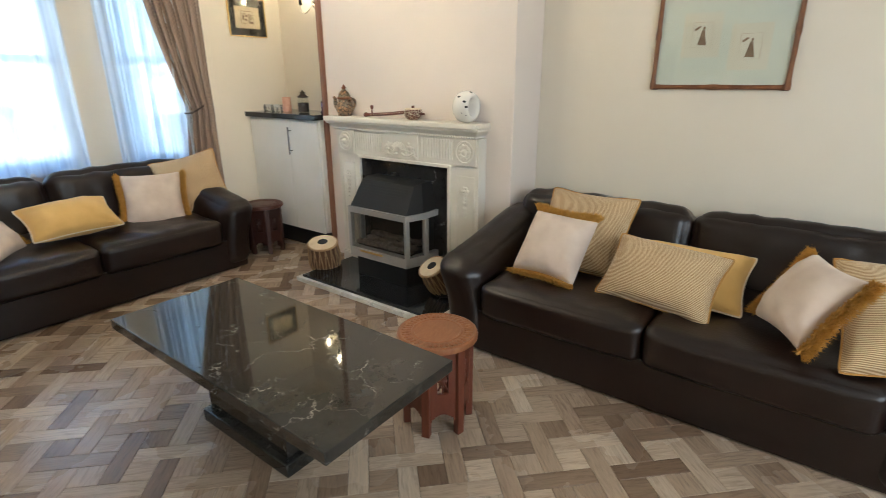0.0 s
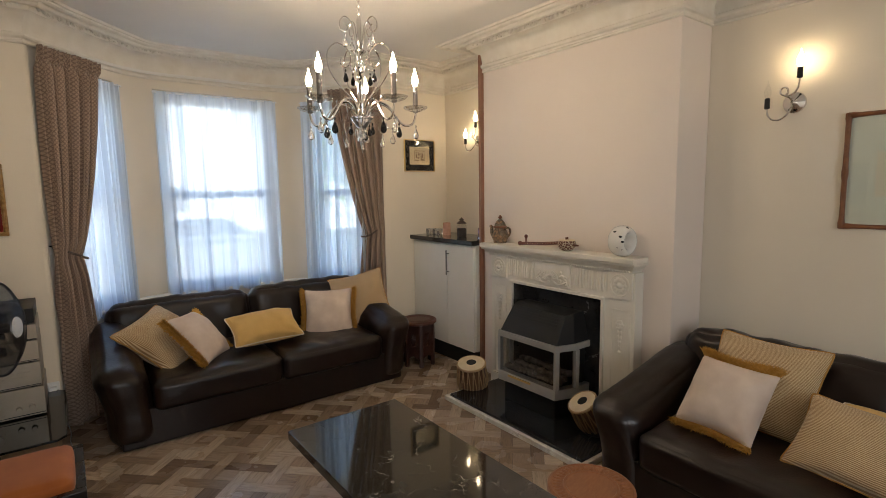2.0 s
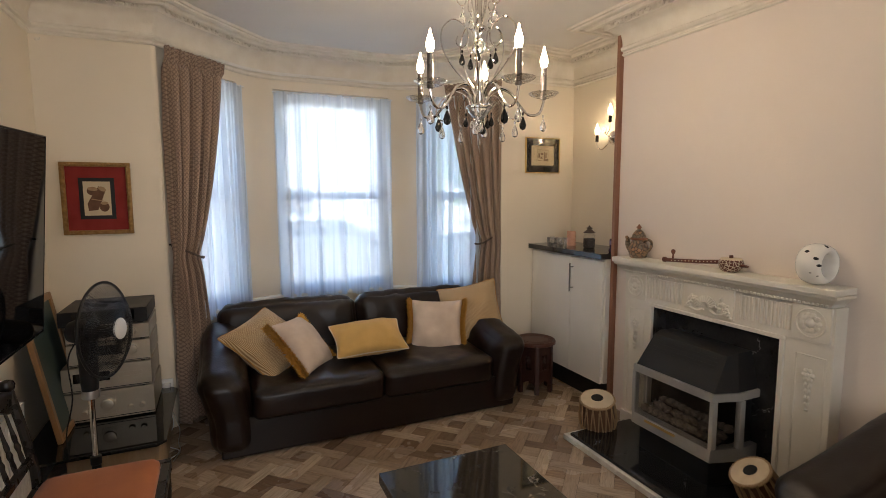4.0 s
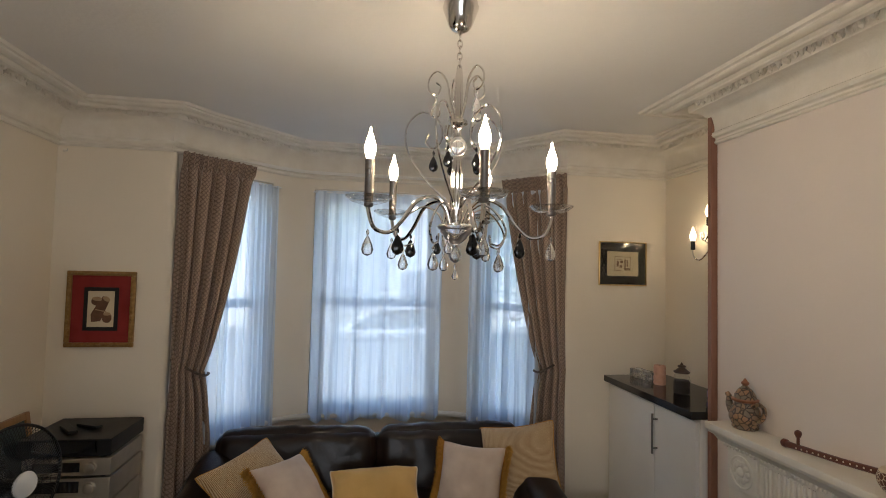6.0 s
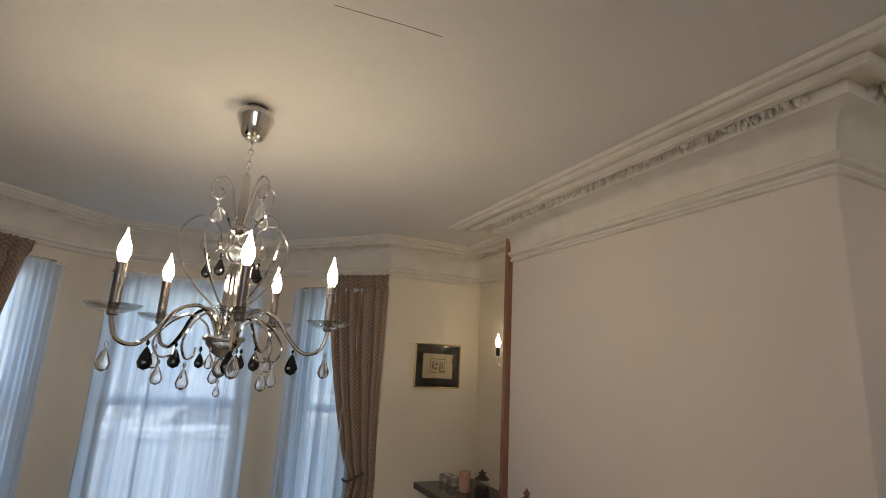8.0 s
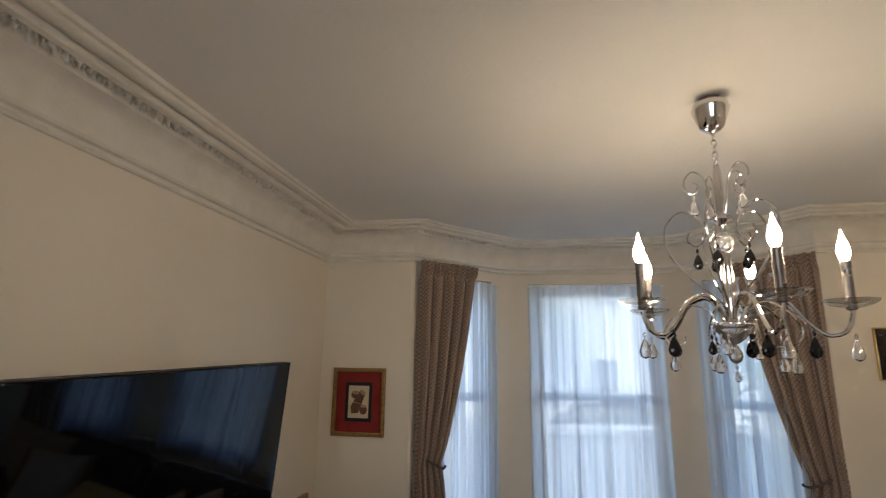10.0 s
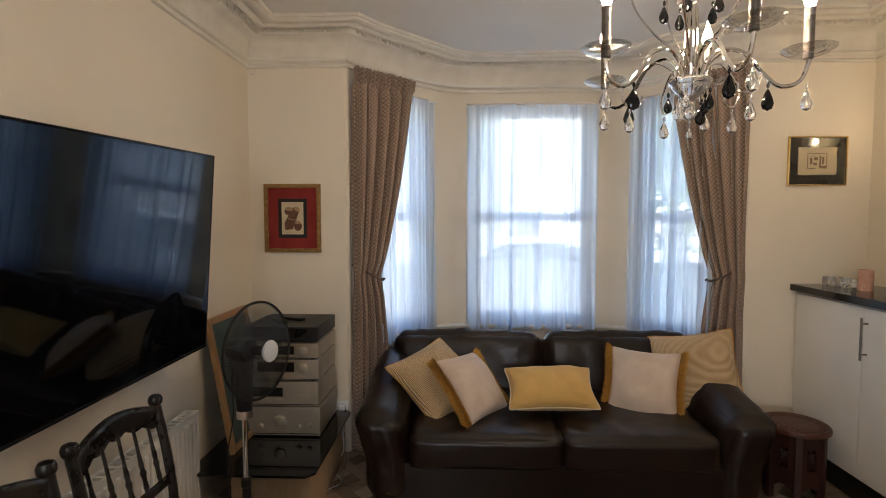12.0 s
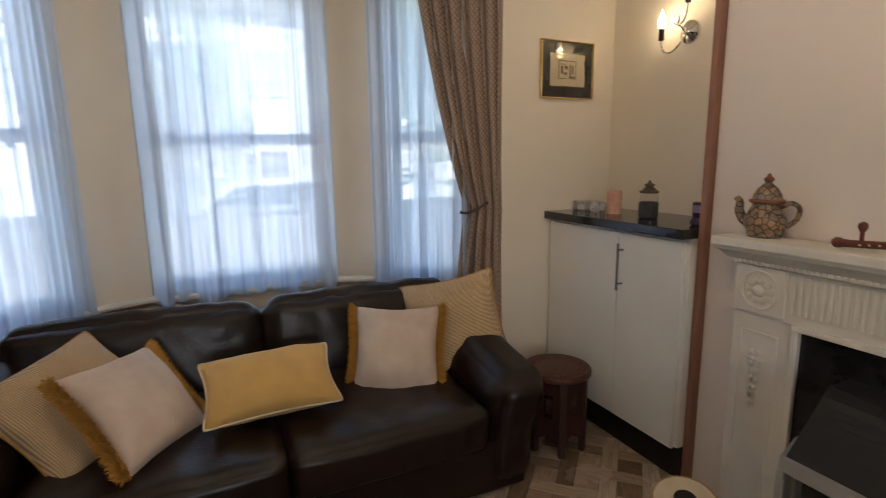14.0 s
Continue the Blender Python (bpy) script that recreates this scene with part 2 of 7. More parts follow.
def soft_box(bm, sx, sy, sz, r, n=14, puff=0.0, wrinkle=0.0, freq=6.0, seed=0.0, m=None, shape=None):
    """An upholstered block centred on the origin: rounded edges, crowned faces, creases."""
    h = Vector((sx / 2, sy / 2, sz / 2))
    m = m or Matrix()
    r0 = bmesh.ops.create_cube(bm, size=2)
    es = list({e for v in r0["verts"] for e in v.link_edges})
    bmesh.ops.subdivide_edges(bm, edges=es, cuts=n, use_grid_fill=True)
    vs = bm.verts[:]
    rr = min(r, h.x, h.y, h.z)
    for v in vs:
        c = v.co.copy()
        q = Vector([math.copysign(abs(a) ** 0.8, a) for a in c])
        p = Vector((q.x * h.x, q.y * h.y, q.z * h.z))
        core = Vector([max(-(hh - rr), min(hh - rr, a)) for a, hh in zip(p, h)])
        d = p - core
        nn = d.normalized() if d.length > 1e-9 else Vector((0, 0, 0))
        p = core + nn * rr if d.length > 1e-9 else p
        if abs(c.z) > 0.98:
            p.z += math.copysign(puff * (1 - c.x ** 4) * (1 - c.y ** 4), c.z)
        if abs(c.y) > 0.98:
            p.y += math.copysign(puff * (1 - c.x ** 4) * (1 - c.z ** 4), c.y)
        if abs(c.x) > 0.98:
            p.x += math.copysign(puff * 0.5 * (1 - c.y ** 4) * (1 - c.z ** 4), c.x)
        if wrinkle:
            k = noise.fractal(p * freq + Vector((seed, seed * 2.3, 1)), 0.8, 2.1, 3) * wrinkle
            ridge = (abs(noise.noise(Vector((p.x * freq * 2.2, p.y * freq, p.z * freq * 0.7)) + Vector((seed, 3, seed)))) - 0.25) * wrinkle * 0.9
            p += (nn if nn.length else Vector((0, 0, 1))) * (k + ridge)
        if shape:
            p = shape(p)
        v.co = m @ p
    bmesh.ops.recalc_face_normals(bm, faces=bm.faces[:])
    return bm


# ---- the room ----
XL, XR, YW, YB, CZ = 0.05, 3.90, 4.0, -2.6, 2.70
BX, BY0, BY1 = 3.56, 1.42, 3.05                       # chimney breast
BAY = [(0.69, 4.05), (1.30, 4.70), (2.56, 4.70), (3.15, 4.05)]
WZ0, WZ1 = 0.71, 2.40                                 # window openings

setting("ground_slab", boxbm(-0.3, 4.3, YB - 0.3, 5.2, -0.22, -0.006), DARKBASE, "dark floor bed under the parquet", "floor")
setting("wall_left", boxbm(XL - 0.18, XL, YB - 0.18, YW + 0.2, 0, CZ + 0.1), WALL, "plain cream painted plaster wall", "wall")
setting("wall_right", boxbm(XR, XR + 0.18, YB - 0.18, YW + 0.2, 0, CZ + 0.1), WALL, "plain cream painted plaster wall with wall lamps", "wall")
# the opening in the back wall is assumed and never in view
bm = B()
for bx in ((XL, 0.35, 0, CZ + 0.1), (2.25, XR, 0, CZ + 0.1), (0.35, 2.25, 0, 0.9), (0.35, 2.25, 2.2, CZ + 0.1)):
    box(bm, bx[0], bx[1], YB - 0.18, YB, bx[2], bx[3])
setting("wall_back", bm, WALL, "plain cream wall with an assumed, unseen rear opening", "wall")
# unseen panel added behind the fill lamp to keep the sun out
setting("rear_closing_panel", boxbm(0.352, 2.248, YB - 0.10, YB - 0.06, 0.902, 2.198, 0.004), WHITE, "pale panel added to close the unseen rear opening", "blind")
setting("chimney_breast", boxbm(BX, XR - 0.002, BY0, BY1, 0, CZ + 0.05, 0.006), BREAST, "pale painted chimney breast above the fireplace", "wall")


def return_wall(name, x0, x1, round_x):
    bm = boxbm(x0, x1, YW, YW + 0.2, 0, CZ + 0.1)
    es = [e for e in bm.edges if all(abs(v.co.x - round_x) < 1e-4 and abs(v.co.y - YW) < 1e-4 for v in e.verts)]
    bmesh.ops.bevel(bm, geom=es, offset=0.035, segments=5, affect="EDGES", profile=0.5)
    return setting(name, bm, WALL, "cream wall beside the bay window", "wall")


return_wall("wall_window_1", XL, BAY[0][0], BAY[0][0])
return_wall("wall_window_2", BAY[3][0], XR, BAY[3][0])


def bay_wall(name, a, b, u0, u1, t0, t1):
    """One side of the bay from a to b (plan), outside to the left of a>b, with its window opening u0..u1."""
    a, b = Vector(a), Vector(b)
    length = (b - a).length
    ang = math.atan2((b - a).y, (b - a).x)
    bm = B()
    e0, e1 = t0, length + t1
    box(bm, e0, u0, 0, 0.16, 0, CZ + 0.1)
    box(bm, u1, e1, 0, 0.16, 0, CZ + 0.1)
    box(bm, u0, u1, 0, 0.16, 0, WZ0)
    box(bm, u0, u1, 0, 0.16, WZ1, CZ + 0.1)
    bmesh.ops.remove_doubles(bm, verts=bm.verts[:], dist=1e-5)
    ob = setting(name, bm, WALL, "cream wall of the bay with a window opening", "wall")
    ob.matrix_world = Matrix.Translation((a.x, a.y, 0)) @ Matrix.Rotation(ang, 4, "Z")
    return ob, ang


def window(name, a, ang, u0, u1, label):
    """White sash window set in an opening: outer frame, two sashes, panes, sill."""
    w = thing(name, label, "window", Matrix.Translation((a[0], a[1], 0)) @ Matrix.Rotation(ang, 4, "Z"), kind="structure")
    y0, y1 = 0.055, 0.125
    fr = B()
    f = 0.045
    box(fr, u0, u0 + f, y0, y1, WZ0, WZ1, 0.005)
    box(fr, u1 - f, u1, y0, y1, WZ0, WZ1, 0.005)
    box(fr, u0 + f, u1 - f, y0, y1, WZ1 - f, WZ1, 0.005)
    box(fr, u0 + f, u1 - f, y0, y1, WZ0, WZ0 + f, 0.005)
    part("window_frame", fr, UPVC, w)
    mid = 1.57
    for nm, z0, z1, yy in (("upper_sash", mid - 0.06, WZ1 - f, 0.085), ("lower_sash", WZ0 + f, mid + 0.0, 0.068)):
        s = B()
        g = 0.042
        a0, a1 = u0 + f, u1 - f
        box(s, a0, a0 + g, yy, yy + 0.03, z0, z1, 0.004)
        box(s, a1 - g, a1, yy, yy + 0.03, z0, z1, 0.004)
        box(s, a0 + g, a1 - g, yy, yy + 0.03, z1 - 0.055, z1, 0.004)
        box(s, a0 + g, a1 - g, yy, yy + 0.03, z0, z0 + 0.055, 0.004)
        sash = part(nm, s, UPVC, w)
        p = part("pane", boxbm(a0 + g, a1 - g, yy + 0.013, yy + 0.017, z0 + 0.055, z1 - 0.055), PANE, sash)
        p.visible_shadow = False
    return w


L01 = (Vector(BAY[1]) - Vector(BAY[0])).length
L23 = (Vector(BAY[3]) - Vector(BAY[2])).length
ob, A1 = bay_wall("wall_bay_1", BAY[0], BAY[1], 0.15, 0.69, -0.05, 0.06)
window("window_1", BAY[0], A1, 0.15, 0.69, "white sash window in the bay's angled side")
ob, A2 = bay_wall("wall_bay_2", BAY[1], BAY[2], 0.144, 1.114, 0.0, 0.0)
window("window_2", BAY[1], A2, 0.144, 1.114, "wide white sash window in the middle of the bay")
ob, A3 = bay_wall("wall_bay_3", BAY[2], BAY[3], L23 - 0.69, L23 - 0.15, -0.06, 0.05)
window("window_3", BAY[2], A3, L23 - 0.69, L23 - 0.15, "white sash window in the bay's other angled side")


def rounded(path, r, n=6):
    """A plan path with its corners rounded."""
    out = [Vector(path[0])]
    for p, q, s in zip(path, path[1:], path[2:]):
        p, q, s = Vector(p), Vector(q), Vector(s)
        a, b = q + (p - q).normalized() * r, q + (s - q).normalized() * r
        for i in range(n + 1):
            t = i / n
            out.append(a * (1 - t) ** 2 + q * 2 * t * (1 - t) + b * t * t)
    out.append(Vector(path[-1]))
    return [tuple(v) for v in out]


bay_soft = rounded(BAY, 0.22)
# inner skin that rounds the bay's two corners, between the windows
for k, c in ((1, BAY[1]), (2, BAY[2])):
    p0, p1, p2 = Vector(BAY[k - 1]), Vector(c), Vector(BAY[k + 1])
    a, b = p1 + (p0 - p1).normalized() * 0.14, p1 + (p2 - p1).normalized() * 0.14
    arc = [tuple(a * (1 - t) ** 2 + p1 * 2 * t * (1 - t) + b * t * t) for t in [i / 6 for i in range(7)]]
    setting("wall_bay_corner_%d" % k, prism(B(), arc + [tuple(p1)], 0, CZ), WALL, "rounded cream corner of the bay", "wall")

# window board along the bay
setting("window_board", sweep(B(), bay_soft[::-1], [(-0.10, 0.715), (0.028, 0.715), (0.036, 0.705), (0.034, 0.690), (0.022, 0.682), (-0.002, 0.680)]), WHITE,
        "narrow white painted window board round the bay", "window board")

# ceiling
bm = B()
prism(bm, [(XL - 0.1, YB - 0.1), (XR + 0.1, YB - 0.1), (XR + 0.1, YW + 0.1), (3.2, YW + 0.1), (2.62, 4.85), (1.24, 4.85), (0.64, YW + 0.1), (XL - 0.1, YW + 0.1)], CZ, CZ + 0.12)
setting("ceiling", bm, CEIL, "flat off-white painted ceiling", "ceiling")

# cornice round room, breast and bay: cove, leaf band, ceiling mouldings
ROOM = [(XL, YB), (XR, YB), (XR, BY0), (BX, BY0), (BX, BY1), (XR, BY1), (XR, YW), (3.17, YW), (3.13, 4.06)] + bay_soft[::-1][1:-1] + [(0.71, 4.06), (0.67, YW), (XL, YW)]
COVE = [(0.001, 2.470), (0.010, 2.473), (0.014, 2.480), (0.010, 2.487), (0.006, 2.492), (0.008, 2.500), (0.022, 2.506), (0.028, 2.516), (0.026, 2.526), (0.012, 2.534), (0.012, 2.550),
        (0.018, 2.58), (0.030, 2.61), (0.050, 2.634), (0.080, 2.648), (0.092, 2.650), (0.095, 2.656), (0.096, 2.686), (0.150, 2.690), (0.151, 2.666), (0.156, 2.660), (0.178, 2.662),
        (0.184, 2.668), (0.186, 2.684), (0.214, 2.686), (0.217, 2.672), (0.224, 2.668), (0.242, 2.670), (0.250, 2.676), (0.252, 2.684), (0.268, 2.686), (0.275, 2.699)]
setting("cornice", sweep(B(), ROOM, COVE, closed=True), PLASTER, "moulded plaster cornice with a cove and ceiling bands", "cornice")
# skirting
SKIRT = [(0.001, 0.0), (0.018, 0.001), (0.018, 0.12), (0.012, 0.135), (0.001, 0.14)]
setting("baseboard", sweep(B(), [(XL, YW), (XL, YB), (XR, YB), (XR, BY0), (BX, BY0), (BX, 1.53)], SKIRT), WHITE, "white painted skirting board", "skirting")


def leaf_band(path, closed):
    """Raised leaves along the cornice between the cove and the ceiling bands."""
    rnd = random.Random(4)
    V, F = [], []
    n = len(path)
    for i in range(n if closed else n - 1):
        a, b = Vector(path[i]), Vector(path[(i + 1) % n])
        d = b - a
        length = d.length
        if length < 0.02:
            continue
        d.normalize()
        nrm = Vector((-d.y, d.x))
        k = max(1, int(length / 0.019))
        for q in range(k):
            s = (q + 0.5) / k * length
            for row in range(3):
                o = 0.104 + row * 0.019 + rnd.uniform(-0.005, 0.005)
                z = 2.683
                ang = rnd.uniform(-0.9, 0.9) + (0.8 if (q + row) % 2 else -0.8)
                lw, ll, h = rnd.uniform(0.006, 0.010), rnd.uniform(0.013, 0.021), rnd.uniform(0.022, 0.036)
                u = d * math.cos(ang) + nrm * math.sin(ang)
                w = Vector((-u.y, u.x))
                c = a + d * (s + rnd.uniform(-0.004, 0.004)) + nrm * o
                o0 = len(V)
                pts = [c - u * ll, c + w * lw, c + u * ll, c - w * lw]
                V += [(p.x, p.y, z + 0.004) for p in pts]
                V += [(c.x - u.x * ll * 0.3, c.y - u.y * ll * 0.3, z - h), (c.x + u.x * ll * 0.5, c.y + u.y * ll * 0.5, z - h * 0.7)]
                F += [(o0, o0 + 1, o0 + 4), (o0 + 1, o0 + 2, o0 + 5), (o0 + 1, o0 + 5, o0 + 4), (o0 + 2, o0 + 3, o0 + 5), (o0 + 3, o0, o0 + 4), (o0 + 3, o0 + 4, o0 + 5)]
    me = bpy.data.meshes.new("cornice_leaves")
    me.from_pydata(V, [], F)
    me.materials.append(PLASTER)
    ob = new("cornice_leaves", me)
    return tagged(ob, "moulded band of small plaster leaves along the cornice", "cornice", kind="structure")


leaf_band([p for p in ROOM[1:]], False)
leaf_band([(XL, YW), (XL, YB)], False)


# ---- sofas ----
def sofa(m, label, seed, back=0.0):
    """Two-seat leather sofa; local x along its width, front towards -y, base centred on x."""
    W, D = 1.97, 0.97
    s = thing("sofa", label, "sofa", m, group="pair of leather sofas")
    part("base", boxbm(-W / 2, W / 2, 0.0, D, 0.012, 0.25, 0.012), LEATHER, s, "dark leather skirted base")
    for sx in (-1, 1):
        for yy in (0.06, D - 0.06):
            part("foot", boxbm(sx * (W / 2 - 0.1) - 0.03, sx * (W / 2 - 0.1) + 0.03, yy - 0.03, yy + 0.03, 0.0, 0.03, 0.003), BLACKM, s)

    part("back_frame", soft_box(B(), W - 0.14, 0.15, 0.46, 0.06, 14, 0.004, 0.003, 5, seed, Matrix.Translation((0, D - 0.085, 0.46 + back)), None), LEATHER, s)
    cw = (W - 0.36) / 2

    def gathers(p, k):
        """Short creases running in from the seams of a cushion's upper edge."""
        edge = max(0.0, min(1.0, (p.z - 0.04) / 0.15))
        q = p.x * 26 + 2.2 * noise.noise(Vector((p.x * 5, k, seed)))
        return Vector((p.x, p.y - 0.016 * edge * math.sin(q) * abs(noise.noise(Vector((p.x * 7, seed + k, 2)))) * 2, p.z + 0.014 * edge * noise.noise(Vector((p.x * 9, k * 3, seed)))))

    def sat_on(p, k):
        """A seat worn slightly hollow, with fine radial creases at its front."""
        r = math.hypot(p.x / 0.36, (p.y - 0.02) / 0.30)
        dip = 0.016 * math.exp(-r * r) if p.z > 0 else 0.0
        crease = 0.006 * math.sin(p.x * 34 + 3 * noise.noise(Vector((p.x * 4, p.y * 6, k + seed)))) * max(0.0, 1 - abs(p.y + 0.26) / 0.16) if p.z > 0.02 else 0.0
        return Vector((p.x, p.y, p.z - dip + crease))

    for k, sx in enumerate((-1, 1)):
        part("seat_cushion", soft_box(B(), cw - 0.004, 0.80, 0.19, 0.045, 34, 0.016, 0.0035, 6, seed + 3 * k,
                                      Matrix.Translation((sx * (cw / 2), 0.365, 0.328)) @ Matrix.Rotation(radians(2.0), 4, "X"), lambda p, k=k: sat_on(p, k)), LEATHER, s)
        part("back_cushion", soft_box(B(), W / 2 - 0.02, 0.21, 0.42, 0.075, 36, 0.022, 0.006, 6, seed + 7 + 4 * k,
                                      Matrix.Translation((sx * (W / 4 - 0.006), 0.755, 0.555 + back)) @ Matrix.Rotation(radians(-14), 4, "X"), lambda p, k=k: gathers(p, k)), LEATHER, s)

        def arm_shape(p, sx=sx):
            t = max(0.0, min(1.0, (p.y + 0.41) / 0.82))           # 0 at the front, 1 at the back
            up = max(0.0, (p.z + 0.05) / 0.32)
            rise = -0.045 + 0.15 * t * t * (3 - 2 * t)
            out = sx * (0.055 * up * up * (1 - 0.55 * t) + 0.010 * math.sin(p.z * 9))
            return Vector((p.x * (1 + 0.10 * up) + out, p.y - 0.025 * up * (1 - t) + 0.02 * up * t, p.z + rise * up))
        part("arm", soft_box(B(), 0.25, 0.84, 0.54, 0.10, 34, 0.012, 0.004, 7, seed + 11 + 5 * k,
                             Matrix.Translation((sx * (W / 2 - 0.062), 0.40, 0.285 + back * 0.5)), arm_shape), LEATHER, s)
    seam = B()
    box(seam, -W / 2 + 0.03, W / 2 - 0.03, -0.004, 0.004, 0.236, 0.246, 0.002)
    part("seam", seam, DARKBASE, s)
    return s


sofa(Matrix.Translation((1.935, 3.37, 0)), "dark brown leather two-seat sofa in the bay with five cushions", 1.0)
sofa(Matrix.Translation((2.87, 0.375, 0)) @ Matrix.Rotation(radians(-90), 4, "Z"), "dark brown leather sofa along the wall with six cushions", 23.0, -0.03)


# ---- marble coffee table ----
def marble(name, ground, vein, scale=2.2, rough=0.06, amount=0.035):
    m = material(name, ground, rough)
    bs = m.node_tree.nodes["Principled BSDF"]
    v = coords(m)
    w = nd(m, "ShaderNodeTexNoise", Scale=1.6, Detail=6.0, Roughness=0.6)
    ln(m, v, w.inputs["Vector"])
    sub = nd(m, "ShaderNodeVectorMath")
    sub.operation = "MULTIPLY_ADD"
    sub.inputs[1].default_value = (0.9, 0.9, 0.9)
    ln(m, w.outputs["Color"], sub.inputs[0])
    ln(m, v, sub.inputs[2])
    vo = nd(m, "ShaderNodeTexVoronoi", Scale=scale)
    vo.feature = "DISTANCE_TO_EDGE"
    ln(m, sub.outputs[0], vo.inputs["Vector"])
    n2 = nd(m, "ShaderNodeTexNoise", Scale=7.0, Detail=8.0, Roughness=0.75)
    ln(m, v, n2.inputs["Vector"])
    fade = ramp(m, n2.outputs["Fac"], [(0.50, (0, 0, 0)), (0.72, (1, 1, 1))])
    edge = ramp(m, vo.outputs["Distance"], [(0.0, (1, 1, 1)), (amount, (0, 0, 0))])
    mul = nd(m, "ShaderNodeMath")
    mul.operation = "MULTIPLY"
    ln(m, edge, mul.inputs[0])
    ln(m, fade, mul.inputs[1])
    cl = ramp(m, n2.outputs["Fac"], [(0.35, ground), (0.8, tuple(min(1, a * 2.2 + 0.012) for a in ground))])
    mx = nd(m, "ShaderNodeMix")
    mx.data_type = "RGBA"
    ln(m, mul.outputs[0], mx.inputs[0])
    ln(m, cl, mx.inputs[6])
    mx.inputs[7].default_value = (*vein, 1)
    ln(m, mx.outputs[2], bs.inputs["Base Color"])
    return m


MARBLE = marble("polished_black_marble", (0.016, 0.015, 0.013), (0.55, 0.53, 0.48), 3.4, 0.05, 0.016)
CREAMMARB = marble("cream_marble_trim", (0.55, 0.50, 0.43), (0.30, 0.26, 0.22), 5, 0.2)
t = thing("coffee_table", "polished black marble coffee table with white veins", "coffee table", Matrix.Translation((1.82, 1.48, 0)))
part("tabletop", boxbm(-0.29, 0.29, -0.663, 0.663, 0.405, 0.45, 0.004), MARBLE, t)
part("pedestal", boxbm(-0.105, 0.105, -0.20, 0.32, 0.06, 0.4045, 0.003), MARBLE, t)
part("plinth", boxbm(-0.13, 0.13, -0.225, 0.345, 0.0, 0.06, 0.006), MARBLE, t)

# ---- alcove cabinet ----
HANDLE = material("dull_brushed_steel", (0.22, 0.215, 0.21), 0.35, 1.0)
c = thing("alcove_cabinet", "white two-door alcove cabinet beside the chimney breast", "cabinet", Matrix.Translation((0, 0, 0)))
part("carcass", boxbm(3.50, 3.895, 3.085, 3.995, 0.17, 1.082), WHITE, c)
part("plinth", boxbm(3.54, 3.89, 3.09, 3.99, 0.0, 0.17), BLACKM, c, "black recessed plinth")
for y0, y1 in ((3.462, 3.985), (3.10, 3.458)):
    d = part("door", boxbm(3.480, 3.499, y0, y1, 0.165, 1.068, 0.003), WHITE, c, "plain white door")
    if y1 < 3.5:
        h = B()
        tube(h, [(3.448, 3.43, 0.80), (3.448, 3.43, 1.02)], 0.006, 10)
        for zz in (0.83, 0.99):
            tube(h, [(3.448, 3.43, zz), (3.482, 3.43, zz)], 0.0045, 8)
        part("handle", h, HANDLE, d, "brushed steel bar handle")
tagged(part("worktop", boxbm(3.445, 3.898, 3.083, 3.998, 1.084, 1.124, 0.003), BLACKG), "polished black worktop on the alcove cabinet", "worktop")
PINE = wood("reddish_pine_board", (0.24, 0.11, 0.07), (0.32, 0.16, 0.105), (14, 14, 1.2), 0.55)
setting("trim_board", boxbm(3.53, 3.62, 3.052, 3.080, 0.0, 2.63, 0.003), PINE, "bare reddish pine edge board beside the breast", "trim")

# ---- television ----
tv_m = Matrix.Translation((0.295, 2.215, 1.362)) @ Matrix.Rotation(radians(-1.7), 4, "Z") @ Matrix.Rotation(radians(1.4), 4, "X") @ Matrix.Rotation(radians(5), 4, "Y")
tv = thing("television", "large black flat-screen television mounted on the wall", "television", tv_m)
SCREEN = material("television_screen", (0.0025, 0.0025, 0.003), 0.04, 0.0, 0.4)
SCREEN.node_tree.nodes["Principled BSDF"].inputs["Specular Tint"].default_value = (0.45, 0.68, 1.0, 1)
part("housing", boxbm(-0.032, 0.002, -0.722, 0.722, -0.415, 0.415, 0.004), BLACKM, tv)
part("screen", boxbm(0.002, 0.006, -0.714, 0.714, -0.402, 0.408, 0.001), SCREEN, tv)
part("bezel", tube(B(), [(0.004, -0.719, -0.412), (0.004, 0.719, -0.412), (0.004, 0.719, 0.412), (0.004, -0.719, 0.412)], 0.004, 6, True), BLACKG, tv)
part("rear_box", boxbm(-0.075, -0.032, -0.40, 0.40, -0.30, 0.12, 0.012), BLACKM, tv)
bm = B()
box(bm, -0.24, -0.19, -0.15, 0.15, -0.15, 0.15, 0.004)
tube(bm, [(-0.20, -0.05, 0.05), (-0.07, 0.02, 0.02)], 0.018, 10)
tube(bm, [(-0.20, 0.05, -0.05), (-0.07, -0.02, -0.02)], 0.018, 10)
part("wall_bracket", bm, BLACKM, tv)


